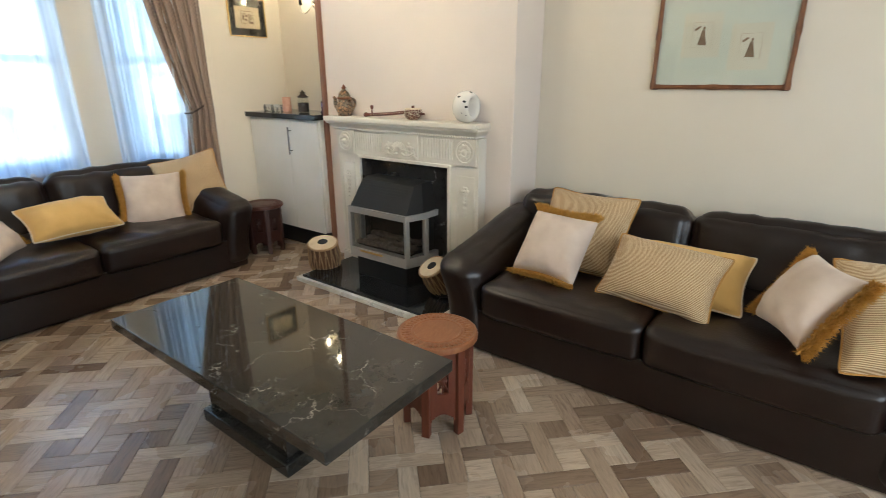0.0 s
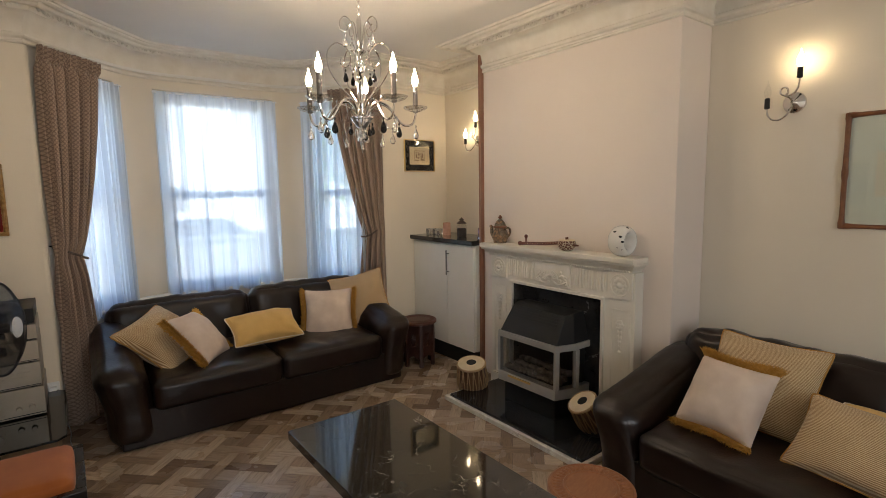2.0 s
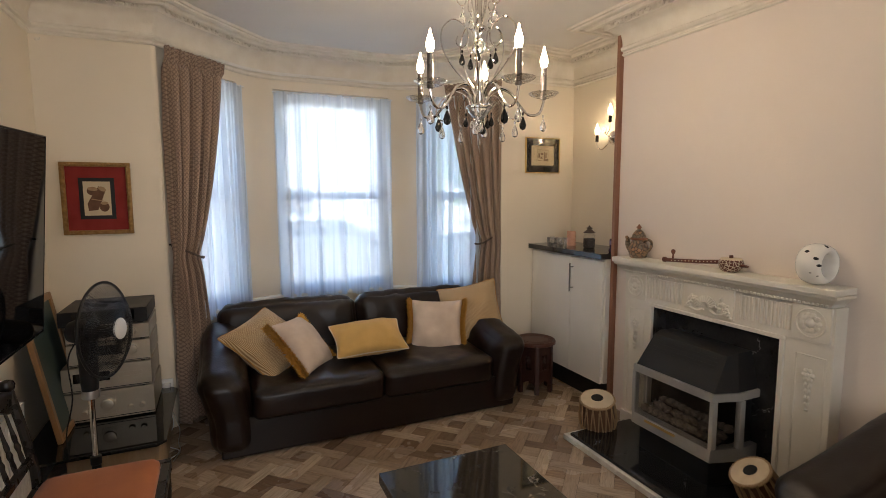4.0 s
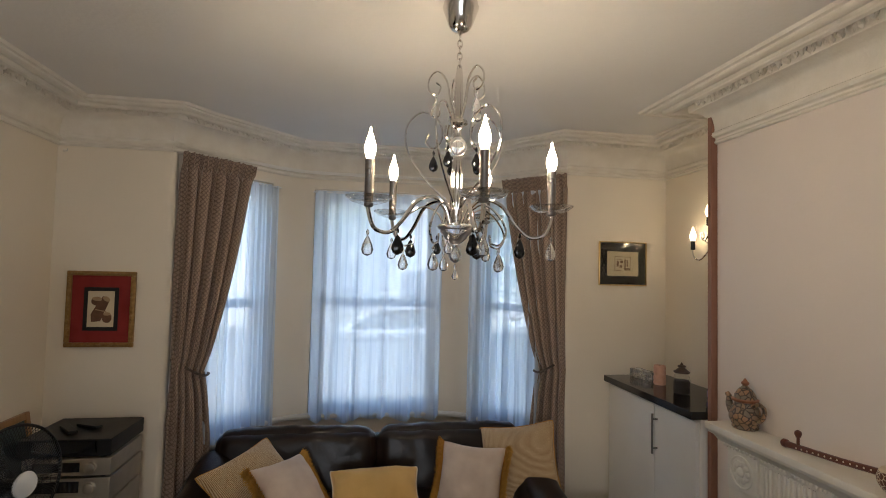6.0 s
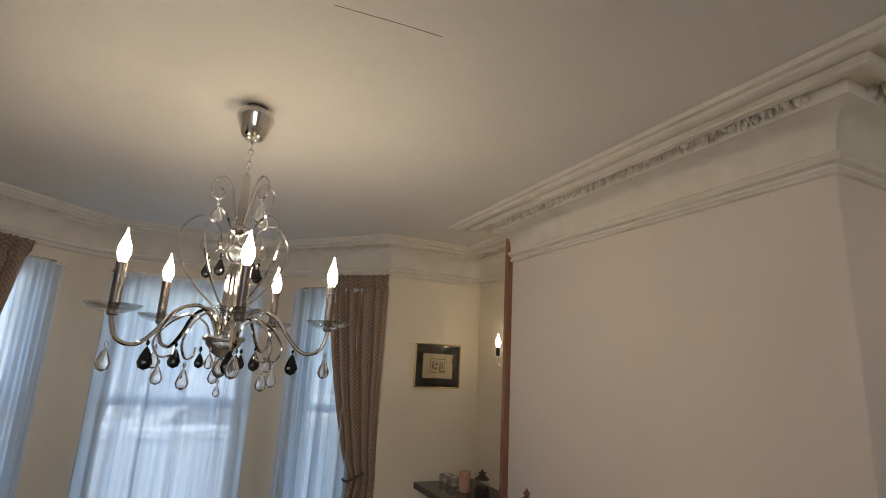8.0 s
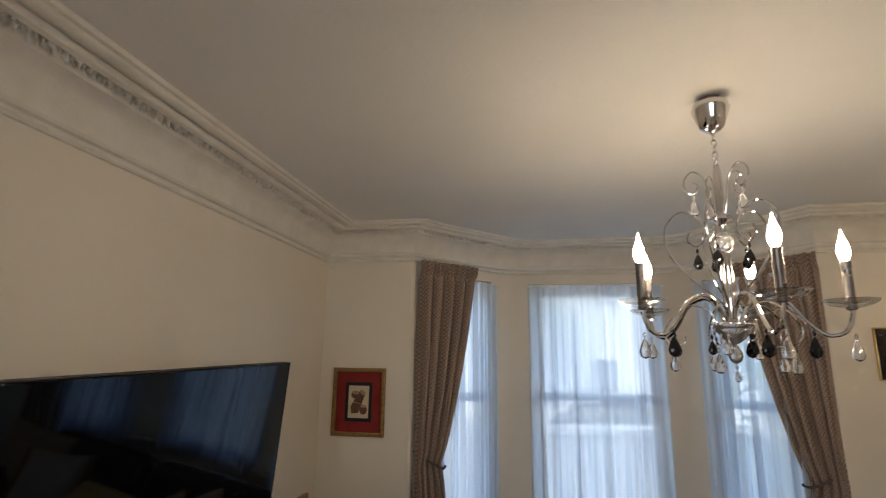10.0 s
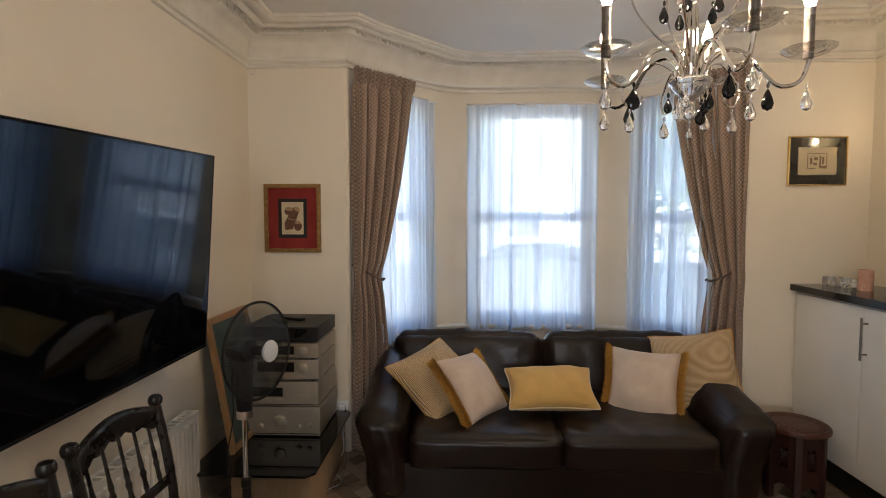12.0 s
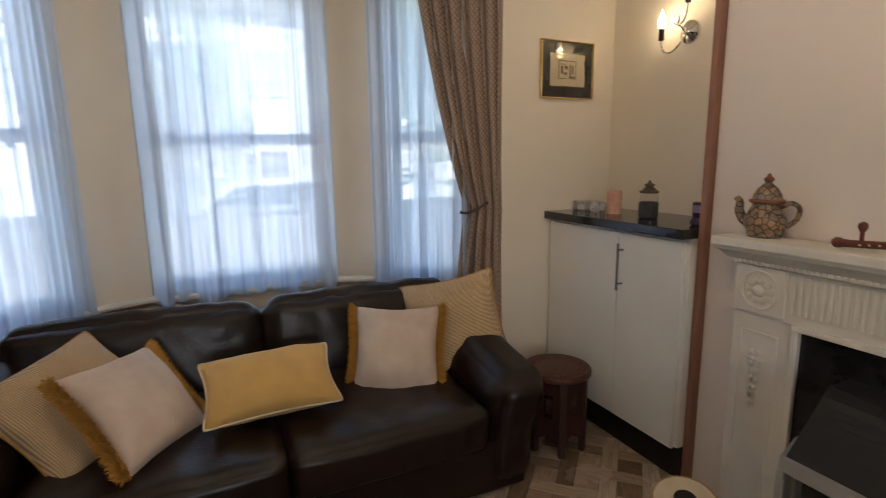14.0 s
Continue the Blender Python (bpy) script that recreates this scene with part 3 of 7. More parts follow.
# ---- curtains ----
def curtain_material():
    m = material("woven_taupe_curtain", (0.3, 0.23, 0.18), 0.75)
    bs = m.node_tree.nodes["Principled BSDF"]
    uv = nd(m, "ShaderNodeUVMap")
    mp = nd(m, "ShaderNodeMapping")
    mp.inputs["Scale"].default_value = (58, 62, 1)
    mp.inputs["Rotation"].default_value = (0, 0, radians(45))
    ln(m, uv.outputs[0], mp.inputs["Vector"])
    ck = nd(m, "ShaderNodeTexVoronoi", Scale=0.85)
    ck.distance = "CHEBYCHEV"
    ck.inputs["Randomness"].default_value = 0.12
    ln(m, mp.outputs[0], ck.inputs["Vector"])
    n = nd(m, "ShaderNodeTexNoise", Scale=3.0, Detail=4.0)
    ln(m, mp.outputs[0], n.inputs["Vector"])
    ad = nd(m, "ShaderNodeMath")
    ad.operation = "MULTIPLY_ADD"
    ad.inputs[1].default_value = 0.3
    ln(m, n.outputs["Fac"], ad.inputs[0])
    ln(m, ck.outputs["Distance"], ad.inputs[2])
    ln(m, ramp(m, ad.outputs[0], [(0.40, (0.40, 0.295, 0.225)), (0.70, (0.15, 0.098, 0.07))]), bs.inputs["Base Color"])
    bump(m, ad.outputs[0], 0.3, 0.004)
    bs.inputs["Sheen Weight"].default_value = 0.15
    return m


CURTAIN = curtain_material()
ROPE = mottled("dark_twisted_cord", (0.05, 0.035, 0.028), (0.16, 0.12, 0.09), 90, 0.6, 200, 0.4)


def curtain(side, label):
    """A drape hung at the bay's corner, gathered at the waist by a cord."""
    if side < 0:
        hook, out, away = Vector((0.70, 4.05, 1.225)), Vector((0.675, 0.737, 0)).normalized(), Vector((0.737, -0.675, 0)).normalized()
    else:
        hook, out, away = Vector((3.195, 4.06, 1.225)), Vector((-0.675, 0.737, 0)).normalized(), Vector((-0.737, -0.675, 0)).normalized()
    cu = thing("curtain", label, "curtain", Matrix.Identity(4), group="pair of bay curtains")
    root = Vector((hook.x, hook.y, 0)) + away * 0.065 - out * 0.035
    top, folds, wide = 2.475, 10, 0.51
    bm = B()
    uvl = bm.loops.layers.uv.new("UVMap")
    nu, nv = 210, 74

    def width(z):
        if z > 1.15:
            t = (z - 1.15) / (top - 1.15)
            return 0.20 + (wide - 0.20) * (t ** 0.85)
        t = (1.15 - z) / 1.13
        return 0.20 + 0.12 * (t ** 0.7)

    def f(u, v):
        z = 0.02 + (top - 0.02) * v
        w = width(z)
        a = 2 * math.pi * folds * u + 0.9 * math.sin(5 * u + z * 0.9 * side)
        t = (z - 1.15) / (top - 1.15)
        amp = 0.040 + 0.014 * math.sin(9 * u + 2) - 0.012 * max(0, t) ** 3
        if abs(z - 1.13) < 0.12:
            amp *= 0.55 + 0.45 * abs(z - 1.13) / 0.12
        if z > top - 0.10:
            amp *= 0.42
        belly = 0.05 * math.sin(max(0, min(1, t)) * math.pi) * u
        p = root + out * (w * u + 0.010 * math.sin(a * 0.5 + z)) + away * (amp * (2 * abs(math.sin(a / 2)) ** 0.6 - 1) + belly * 0.4)
        p.z = z
        if z > top - 0.075:
            p += away * (0.010 * math.sin(a * 2.6 + 1) + 0.012)
        if v == 1:
            p.z += 0.003 * math.sin(a) + 0.002 * math.sin(a * 2.6)
        return p
    grid(bm, nu, nv, f)
    bm.verts.index_update()
    for face in bm.faces:
        for lp in face.loops:
            i, j = divmod(lp.vert.index, nv + 1)
            lp[uvl].uv = (1.25 * i / nu, 2.4 * j / nv)
    drape = part("drape", bm, CURTAIN, cu)
    so = drape.modifiers.new("thick", "SOLIDIFY")
    so.thickness = 0.003
    cord = B()
    c0 = hook + away * 0.02
    mid = root + out * 0.225
    pts = []
    for i in range(21):
        q = i / 20
        a = c0 * (1 - q) + Vector((mid.x, mid.y, 1.125)) * q
        a = a + away * (0.085 * math.sin(q * math.pi) + 0.02 * q) + Vector((0, 0, -0.03 * math.sin(q * math.pi)))
        pts.append(a)
    for i in range(11):
        q = math.pi * i / 10
        pts.append(Vector((mid.x, mid.y, 1.125)) + away * 0.02 + out * (0.012 * math.sin(q)) - away * (0.05 * (1 - math.cos(q)) / 1))
    for ph in (0, 2.1, 4.2):
        tw = []
        for k, p in enumerate(pts):
            a = k * 1.15 + ph
            tw.append(p + Vector((0.004 * math.cos(a), 0.003 * math.sin(a), 0.004 * math.sin(a))))
        tube(cord, tw, 0.0042, 6)
    part("tieback_cord", cord, ROPE, cu, "dark twisted cord tieback")
    hk = B()
    rot = away.to_track_quat("Z", "Y").to_matrix().to_4x4()
    lathe(hk, [(0.004, -0.06), (0.006, 0.0), (0.007, 0.02), (0.022, 0.028), (0.024, 0.036), (0.016, 0.044), (0.004, 0.046)], 16, Matrix.Translation(hook) @ rot)
    part("tieback_hook", hk, BLACKM, cu, "dark round metal hook")
    return cu


curtain(-1, "taupe woven full-length curtain tied back with cord")
curtain(1, "taupe woven full-length curtain tied back beside the cabinet")

# curtain track along the bay
tr = [(p[0], p[1]) for p in rounded([(0.72, 4.08), (1.315, 4.672), (2.545, 4.672), (3.12, 4.08)], 0.25, 8)]
bm = B()
sweep(bm, tr[::-1], [(-0.006, 2.505), (-0.006, 2.525), (0.012, 2.525), (0.012, 2.505), (-0.006, 2.505)])
tagged(part("curtain_track", bm, WHITE), "slim white curtain track bent round the bay", "curtain track")


def net(a, ang, u0, u1, seed, label):
    """A sheer gathered net hung over one window on a thin rod."""
    w = thing("net_curtain", label, "net curtain", Matrix.Translation((a[0], a[1], 0)) @ Matrix.Rotation(ang, 4, "Z"), group="sheer nets in the bay")
    rnd = random.Random(seed)
    ph = [rnd.uniform(0, 6.28) for _ in range(8)]
    fr = [rnd.uniform(28, 46), rnd.uniform(52, 80), rnd.uniform(90, 120), rnd.uniform(9, 16)]

    def f(u, v):
        x = u0 + (u1 - u0) * u
        z = 0.675 + 1.705 * v
        s = math.sin(fr[3] * u + ph[3])
        d = 0.014 * math.sin(fr[0] * u + ph[0] + 1.2 * s) + 0.013 * math.sin(fr[1] * u + ph[1] + 0.6 * v) + 0.006 * math.sin(fr[2] * u + ph[2])
        d *= 0.7 + 0.7 * (1 - v)
        if v < 0.02:
            z += 0.012 * math.sin(fr[0] * u + ph[4]) + 0.01 * math.sin(11 * u + ph[5])
        return Vector((x + 0.006 * math.sin(fr[0] * u + ph[6]) * (1 - v), -0.035 + d - 0.012 * (1 - v), z))
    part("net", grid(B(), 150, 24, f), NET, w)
    part("rod", tube(B(), [(u0 - 0.015, -0.03, 2.372), (u1 + 0.015, -0.03, 2.372)], 0.006, 8), UPVC, w)
    hem = grid(B(), 150, 1, lambda u, v: f(u, 0.0 if v == 0 else 0.075) + Vector((0, -0.0025, 0)))
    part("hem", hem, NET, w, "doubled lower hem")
    return w


net(BAY[0], A1, 0.12, 0.72, 3, "sheer white net over the angled window")
net(BAY[1], A2, 0.15, 1.13, 7, "sheer white net over the wide window")
net(BAY[2], A3, L23 - 0.73, L23 - 0.12, 11, "sheer white net over the angled window near the cabinet")


# ---- chandelier and wall lamps ----
FLAME = glow("lit_candle_bulb", (1.0, 0.78, 0.52), BULB)
FLAMEB = glow("lit_wall_lamp_bulb", (1.0, 0.76, 0.44), SCONCE)
CLEAR = glass_material("clear_bulb_glass", (0.97, 0.97, 0.97))


def crystal_material(name, tint):
    m = material(name, tint, 0.02)
    b = m.node_tree.nodes["Principled BSDF"]
    b.inputs["Transmission Weight"].default_value = 0.9
    b.inputs["IOR"].default_value = 1.5
    return m


CRYSTAL = crystal_material("cut_crystal", (0.97, 0.97, 0.98))
PANGLASS = glass_material("clear_pan_glass", (0.95, 0.95, 0.94), 0.10, 0.40)
SATIN = mottled("satin_dark_chrome", (0.26, 0.235, 0.215), (0.20, 0.18, 0.165), 30, 0.30, 200, 0.05, metal=1.0, dist=0.001)
JET = material("black_cut_crystal", (0.006, 0.006, 0.007), 0.05)
BULB_PROFILE = [(0.006, 0.0), (0.013, 0.008), (0.0185, 0.024), (0.019, 0.034), (0.0165, 0.048), (0.011, 0.062), (0.006, 0.076), (0.003, 0.088), (0.0008, 0.096)]


def drop(bm, p, size, seg=8):
    """A faceted pear-shaped drop hanging from p on a bead and a wire."""
    m = Matrix.Translation(p)
    lathe(bm, [(0.0005, -0.005), (0.0045, -0.012), (0.0045, -0.018), (0.0005, -0.024)], seg, m, cap=False)
    s = size
    lathe(bm, [(0.0005, -0.024), (0.10 * s, -0.024 - 0.12 * s), (0.24 * s, -0.024 - 0.45 * s), (0.30 * s, -0.024 - 0.68 * s), (0.22 * s, -0.024 - 0.90 * s), (0.0005, -0.024 - 1.0 * s)], seg,
          m @ Matrix.Diagonal((1, 0.6, 1, 1)), cap=False)
    return bm


def curve_pts(ctrl, n=8):
    """A smooth line through control points."""
    c = [Vector(p) for p in ctrl]
    c = [c[0] * 2 - c[1]] + c + [c[-1] * 2 - c[-2]]
    out = []
    for i in range(1, len(c) - 2):
        for k in range(n):
            t = k / n
            a, b, d, e = c[i - 1], c[i], c[i + 1], c[i + 2]
            out.append(0.5 * ((2 * b) + (d - a) * t + (2 * a - 5 * b + 4 * d - e) * t * t + (3 * b - a - 3 * d + e) * t ** 3))
    out.append(c[-2])
    return out


def polar(r, a, z):
    return Vector((r * math.cos(a), r * math.sin(a), z))


CH = (2.094, 2.372, 0)
ch = thing("chandelier", "chrome five-arm chandelier with lit candle bulbs and crystal drops", "chandelier", Matrix.Translation((CH[0], CH[1], 2.680)))
part("ceiling_plate", lathe(B(), [(0.030, 0.0205), (0.034, 0.018), (0.034, 0.004), (0.026, 0.0)], 24), SATIN, ch, "dark metal ceiling plate")
part("ceiling_cup", lathe(B(), [(0.052, 0.0), (0.056, -0.006), (0.054, -0.016), (0.060, -0.020), (0.058, -0.028), (0.046, -0.06), (0.038, -0.085), (0.026, -0.097), (0.010, -0.102), (0.004, -0.112)], 28), CHROME, ch)
bm = B()
zz = -0.108
for k in range(6):
    a = 0 if k % 2 else math.pi / 2
    pts = [Vector((0.008 * math.cos(q) * math.cos(a), 0.008 * math.cos(q) * math.sin(a), zz - 0.013 + 0.014 * math.sin(q))) for q in [2 * math.pi * i / 10 for i in range(10)]]
    tube(bm, pts, 0.0022, 6, True)
    zz -= 0.021
part("chain", bm, CHROME, ch)
part("column", lathe(B(), [(0.003, -0.22), (0.010, -0.232), (0.013, -0.25), (0.013, -0.385), (0.019, -0.392), (0.030, -0.398), (0.031, -0.408), (0.016, -0.418), (0.011, -0.43), (0.011, -0.449),
                           (0.012, -0.45)], 20), CHROME, ch)
part("glass_ball", lathe(B(), [(0.003, -0.449), (0.018, -0.456), (0.028, -0.470), (0.030, -0.482), (0.028, -0.494), (0.018, -0.508), (0.003, -0.515)], 20), CRYSTAL, ch, "clear glass ball")
part("lower_column", lathe(B(), [(0.010, -0.513), (0.014, -0.522), (0.016, -0.54), (0.020, -0.58), (0.021, -0.64), (0.020, -0.715), (0.014, -0.735), (0.030, -0.742)], 12), CHROME, ch)
part("bowl", lathe(B(), [(0.012, -0.734), (0.056, -0.738), (0.062, -0.744), (0.058, -0.752), (0.052, -0.756), (0.050, -0.764), (0.042, -0.772), (0.032, -0.786), (0.016, -0.798), (0.006, -0.802)], 20), CRYSTAL, ch, "cut glass bowl")
part("finial", drop(lathe(B(), [(0.003, -0.80), (0.010, -0.806), (0.020, -0.826), (0.022, -0.838), (0.016, -0.852), (0.004, -0.860)], 10), (0, 0, -0.856), 0.035), CRYSTAL, ch, "clear crystal ball and drop")

PH = radians(-15)
for k in range(5):
    a = PH + 2 * math.pi * k / 5
    R = 0.302
    arm_pts = curve_pts([polar(0.024, a, -0.735), polar(0.045, a, -0.685), polar(0.085, a, -0.655), polar(0.145, a, -0.675), polar(0.190, a, -0.735), polar(0.235, a, -0.775), polar(0.282, a, -0.765),
                         polar(R, a, -0.715), polar(R, a, -0.685)], 7)
    arm = part("arm", tube(B(), arm_pts, 0.0062, 8), CHROME, ch)
    part("drip_pan", lathe(B(), [(0.004, -0.676), (0.030, -0.678), (0.052, -0.671), (0.066, -0.661), (0.069, -0.656), (0.064, -0.658), (0.048, -0.664), (0.018, -0.668), (0.008, -0.664)], 16, Matrix.Translation(polar(R, a, -0.018))), PANGLASS, arm, "clear glass drip pan")
    part("candle_sleeve", lathe(B(), [(0.009, -0.688), (0.014, -0.684), (0.0135, -0.664), (0.0135, -0.556), (0.0145, -0.552), (0.0145, -0.546), (0.010, -0.544)], 14, Matrix.Translation(polar(R, a, -0.018))), SATIN, arm)
    part("bulb", lathe(B(), BULB_PROFILE, 12, Matrix.Translation(polar(R, a, -0.564)) @ Matrix.Diagonal((0.88, 0.88, 1.0, 1))), FLAME, arm, "lit flame-shaped bulb")
    d1 = drop(B(), polar(R, a, -0.765), 0.060)
    part("crystal_drop", d1, CRYSTAL, arm, "clear crystal drop")
    part("jet_drop", drop(B(), polar(0.205, a, -0.755), 0.064), JET, arm, "black crystal drop")
    # lower scroll with its own drop
    b = a + math.pi / 5
    sc = curve_pts([polar(0.040, b, -0.74), polar(0.060, b, -0.70), polar(0.110, b, -0.68), polar(0.165, b, -0.715), polar(0.195, b, -0.765), polar(0.175, b, -0.805), polar(0.14, b, -0.80), polar(0.135, b, -0.775)], 6)
    scroll = part("scroll", tube(B(), sc, 0.0032, 6), CHROME, ch)
    part("crystal_drop", drop(B(), polar(0.17, b, -0.808), 0.056), CRYSTAL, scroll, "clear crystal drop")
    part("small_drop", drop(B(), polar(0.060, b, -0.765), 0.046), CRYSTAL if k % 2 else JET, scroll)
    # tall heart-shaped scrolls round the column
    up = curve_pts([polar(0.014, b, -0.70), polar(0.035, b, -0.66), polar(0.105, b, -0.59), polar(0.164, b, -0.50), polar(0.168, b, -0.415), polar(0.118, b, -0.368), polar(0.062, b, -0.400),
                    polar(0.052, b, -0.455), polar(0.078, b, -0.488), polar(0.104, b, -0.468), polar(0.098, b, -0.44)], 6)
    hs = part("heart_scroll", tube(B(), up, 0.0034, 6), CHROME, ch)
    part("jet_drop", drop(B(), polar(0.078, b, -0.490), 0.052), JET, hs, "black crystal drop")
    if k % 2 == 0 or k == 1:
        tp = curve_pts([polar(0.013, b, -0.39), polar(0.028, b, -0.33), polar(0.040, b, -0.265), polar(0.070, b, -0.232), polar(0.098, b, -0.255), polar(0.098, b, -0.295), polar(0.072, b, -0.31), polar(0.060, b, -0.285), polar(0.074, b, -0.27)], 6)
        ts = part("top_scroll", tube(B(), tp, 0.0030, 6), CHROME, ch)
        part("crystal_drop", drop(B(), polar(0.075, b, -0.31), 0.055), CRYSTAL, ts, "clear crystal drop")


def wall_lamp(p, lit, label):
    """Chrome twin-arm candle wall lamp; local -x points out from the wall."""
    w = thing("wall_lamp", label, "wall lamp", Matrix.Translation(p) @ Matrix.Scale(1.1, 4), group="chrome candle wall lamps")
    ry = Matrix.Rotation(radians(-90), 4, "Y")
    part("backplate", lathe(B(), [(0.048, 0.0), (0.050, 0.004), (0.047, 0.012), (0.036, 0.018), (0.020, 0.024), (0.010, 0.034), (0.004, 0.036)], 24, ry), CHROME, w)
    # one candle up on a looped arm, one lower on a hooped arm
    spec = [((-0.075, -0.038, 0.104), [(-0.03, 0.0, -0.01), (-0.055, 0.002, 0.015), (-0.060, 0.020, 0.028), (-0.062, 0.042, 0.044), (-0.064, 0.036, 0.066), (-0.066, 0.016, 0.066), (-0.067, 0.008, 0.046),
                                        (-0.069, 0.016, 0.030), (-0.071, -0.010, 0.030), (-0.074, -0.032, 0.056), (-0.075, -0.038, 0.085), (-0.075, -0.038, 0.104)]),
            ((-0.075, 0.092, -0.020), [(-0.03, 0, -0.005), (-0.055, 0.004, -0.045), (-0.068, 0.035, -0.078), (-0.074, 0.068, -0.076), (-0.076, 0.088, -0.050), (-0.075, 0.092, -0.020)])]
    for i, (top, line) in enumerate(spec):
        arm = part("arm", tube(B(), curve_pts(line, 8), 0.0042, 8), CHROME, w)
        mt = Matrix.Translation(top)
        part("candle_sleeve", lathe(B(), [(0.007, -0.004), (0.013, 0.0), (0.012, 0.006), (0.0115, 0.045), (0.009, 0.047)], 12, mt), BLACKM, arm, "black candle sleeve")
        part("bulb", lathe(B(), BULB_PROFILE, 12, mt @ Matrix.Translation((0, 0, 0.046)) @ Matrix.Scale(0.85, 4)), FLAMEB if lit[i] else CLEAR, arm, "lit flame-shaped bulb" if lit[i] else "unlit clear bulb")
    return w


wall_lamp((3.899, 3.49, 1.99), (True, True), "chrome twin candle wall lamp, both bulbs lit")
wall_lamp((3.899, 0.975, 1.975), (True, False), "chrome twin candle wall lamp with one bulb unlit")

# ---- fireplace ----
IVORY = mottled("ivory_painted_surround", (0.80, 0.765, 0.69), (0.74, 0.70, 0.61), 6, 0.42, 60, 0.12, dist=0.003)
FY = 2.232
fp = thing("fire_surround", "ivory carved fireplace surround with fluted frieze and rosettes", "fireplace", Matrix.Translation((BX - 0.001, FY, 0)))
# local x is negative towards the room
FX = -0.097
OW, OH = 0.40, 0.84
part("mantel_shelf", boxbm(-0.165, 0.0, -0.660, 0.690, 1.098, 1.130, 0.005), IVORY, fp)
bm = B()
sweep(bm, [(0.0, -0.612), (FX - 0.005, -0.612), (FX - 0.005, 0.64), (0.0, 0.64)], [(0.0, 1.035), (0.008, 1.040), (0.010, 1.052), (0.018, 1.056), (0.030, 1.075), (0.046, 1.084), (0.048, 1.0975), (0.0, 1.0975)])
part("shelf_moulding", bm, IVORY, fp)
dentil = part("dentil", boxbm(FX - 0.020, FX - 0.004, 0.0, 0.012, 1.038, 1.052, 0.003, 1), IVORY, fp)
dentil.matrix_basis = Matrix.Translation((0, -0.608, 0))
for k in range(1, 64):
    block = new("dentil", dentil.data)
    block.parent = fp
    block.matrix_basis = Matrix.Translation((0, -0.608 + k * 0.0195, 0))
for sy in (-1, 1):
    y0, y1 = sorted((sy * OW, sy * 0.632))
    leg = part("pilaster", boxbm(FX + 0.012, 0.0, y0, y1, 0.0, 0.862, 0.004), IVORY, fp)
    c0 = sy * 0.535
    fr = B()
    for q0, q1, r0, r1 in ((c0 - 0.07, c0 - 0.058, 0.09, 0.80), (c0 + 0.058, c0 + 0.07, 0.09, 0.80), (c0 - 0.058, c0 + 0.058, 0.79, 0.80), (c0 - 0.058, c0 + 0.058, 0.09, 0.10)):
        box(fr, FX + 0.009, FX + 0.0135, q0, q1, r0, r1, 0.003, 1)
    part("raised_panel_moulding", fr, IVORY, leg)
    part("foot_block", boxbm(FX - 0.006, 0.0, sy * 0.535 - 0.098, sy * 0.535 + 0.098, 0.0, 0.085, 0.004), IVORY, leg)
    inner = B()
    yy = sy * (OW + 0.008)
    box(inner, FX - 0.002, FX + 0.02, min(yy - 0.011, yy + 0.011), max(yy - 0.011, yy + 0.011), 0.0, OH + 0.018, 0.004)
    part("bead", inner, IVORY, leg)
    # flower and falling husks
    g = B()
    rnd = random.Random(5)
    ry = Matrix.Rotation(radians(-90), 4, "Y")
    for q in range(6):
        aa = q * math.pi / 3
        lathe(g, [(0.0005, 0.014), (0.010, 0.010), (0.012, 0.004), (0.010, -0.002)], 8, Matrix.Translation((FX + 0.008, c0 + 0.019 * math.cos(aa), 0.705 + 0.022 * math.sin(aa))) @ ry, cap=False)
    lathe(g, [(0.0005, 0.02), (0.010, 0.014), (0.012, 0.0)], 8, Matrix.Translation((FX + 0.008, c0, 0.705)) @ ry, cap=False)
    for q in range(5):
        s = 1 - q * 0.13
        for dy in (-0.010, 0.010):
            lathe(g, [(0.0005, 0.010), (0.007 * s, 0.006), (0.009 * s, 0.0)], 7, Matrix.Translation((FX + 0.008, c0 + dy * s, 0.655 - q * 0.030)) @ Matrix.Diagonal((1, 1, 1.7, 1)) @ ry, cap=False)
    part("carved_flower", g, IVORY, leg, "moulded flower with falling husks")
    blk = part("corner_block", boxbm(FX - 0.004, 0.0, c0 - 0.085, c0 + 0.085, 0.868, 1.034, 0.003), IVORY, fp)
    g = B()
    for q in range(10):
        aa = q * 2 * math.pi / 10
        lathe(g, [(0.0005, 0.013), (0.012, 0.009), (0.016, 0.0)], 8, Matrix.Translation((FX - 0.003, c0 + 0.034 * math.cos(aa), 0.952 + 0.036 * math.sin(aa))) @ ry, cap=False)
    lathe(g, [(0.0005, 0.022), (0.012, 0.019), (0.020, 0.010), (0.024, 0.0)], 10, Matrix.Translation((FX - 0.003, c0, 0.952)) @ ry, cap=False)
    tube(g, [(FX - 0.006, c0 + 0.064 * math.cos(q * math.pi / 12), 0.952 + 0.066 * math.sin(q * math.pi / 12)) for q in range(24)], 0.005, 6, True)
    part("rosette", g, IVORY, blk, "round carved rosette")
part("lintel", boxbm(FX + 0.006, 0.0, -0.632, 0.632, OH + 0.018, 1.036, 0.002), IVORY, fp)
part("lintel_bead", boxbm(FX - 0.004, FX + 0.02, -OW - 0.02, OW + 0.02, OH, OH + 0.022, 0.005), IVORY, fp)
for sy in (-1, 1):
    for k in range(12):
        y = sy * (0.185 + k * 0.0225)
        part("flute", tube(B(), [(FX + 0.006, y, 0.895), (FX + 0.006, y, 1.020)], 0.0075, 8), IVORY, fp)
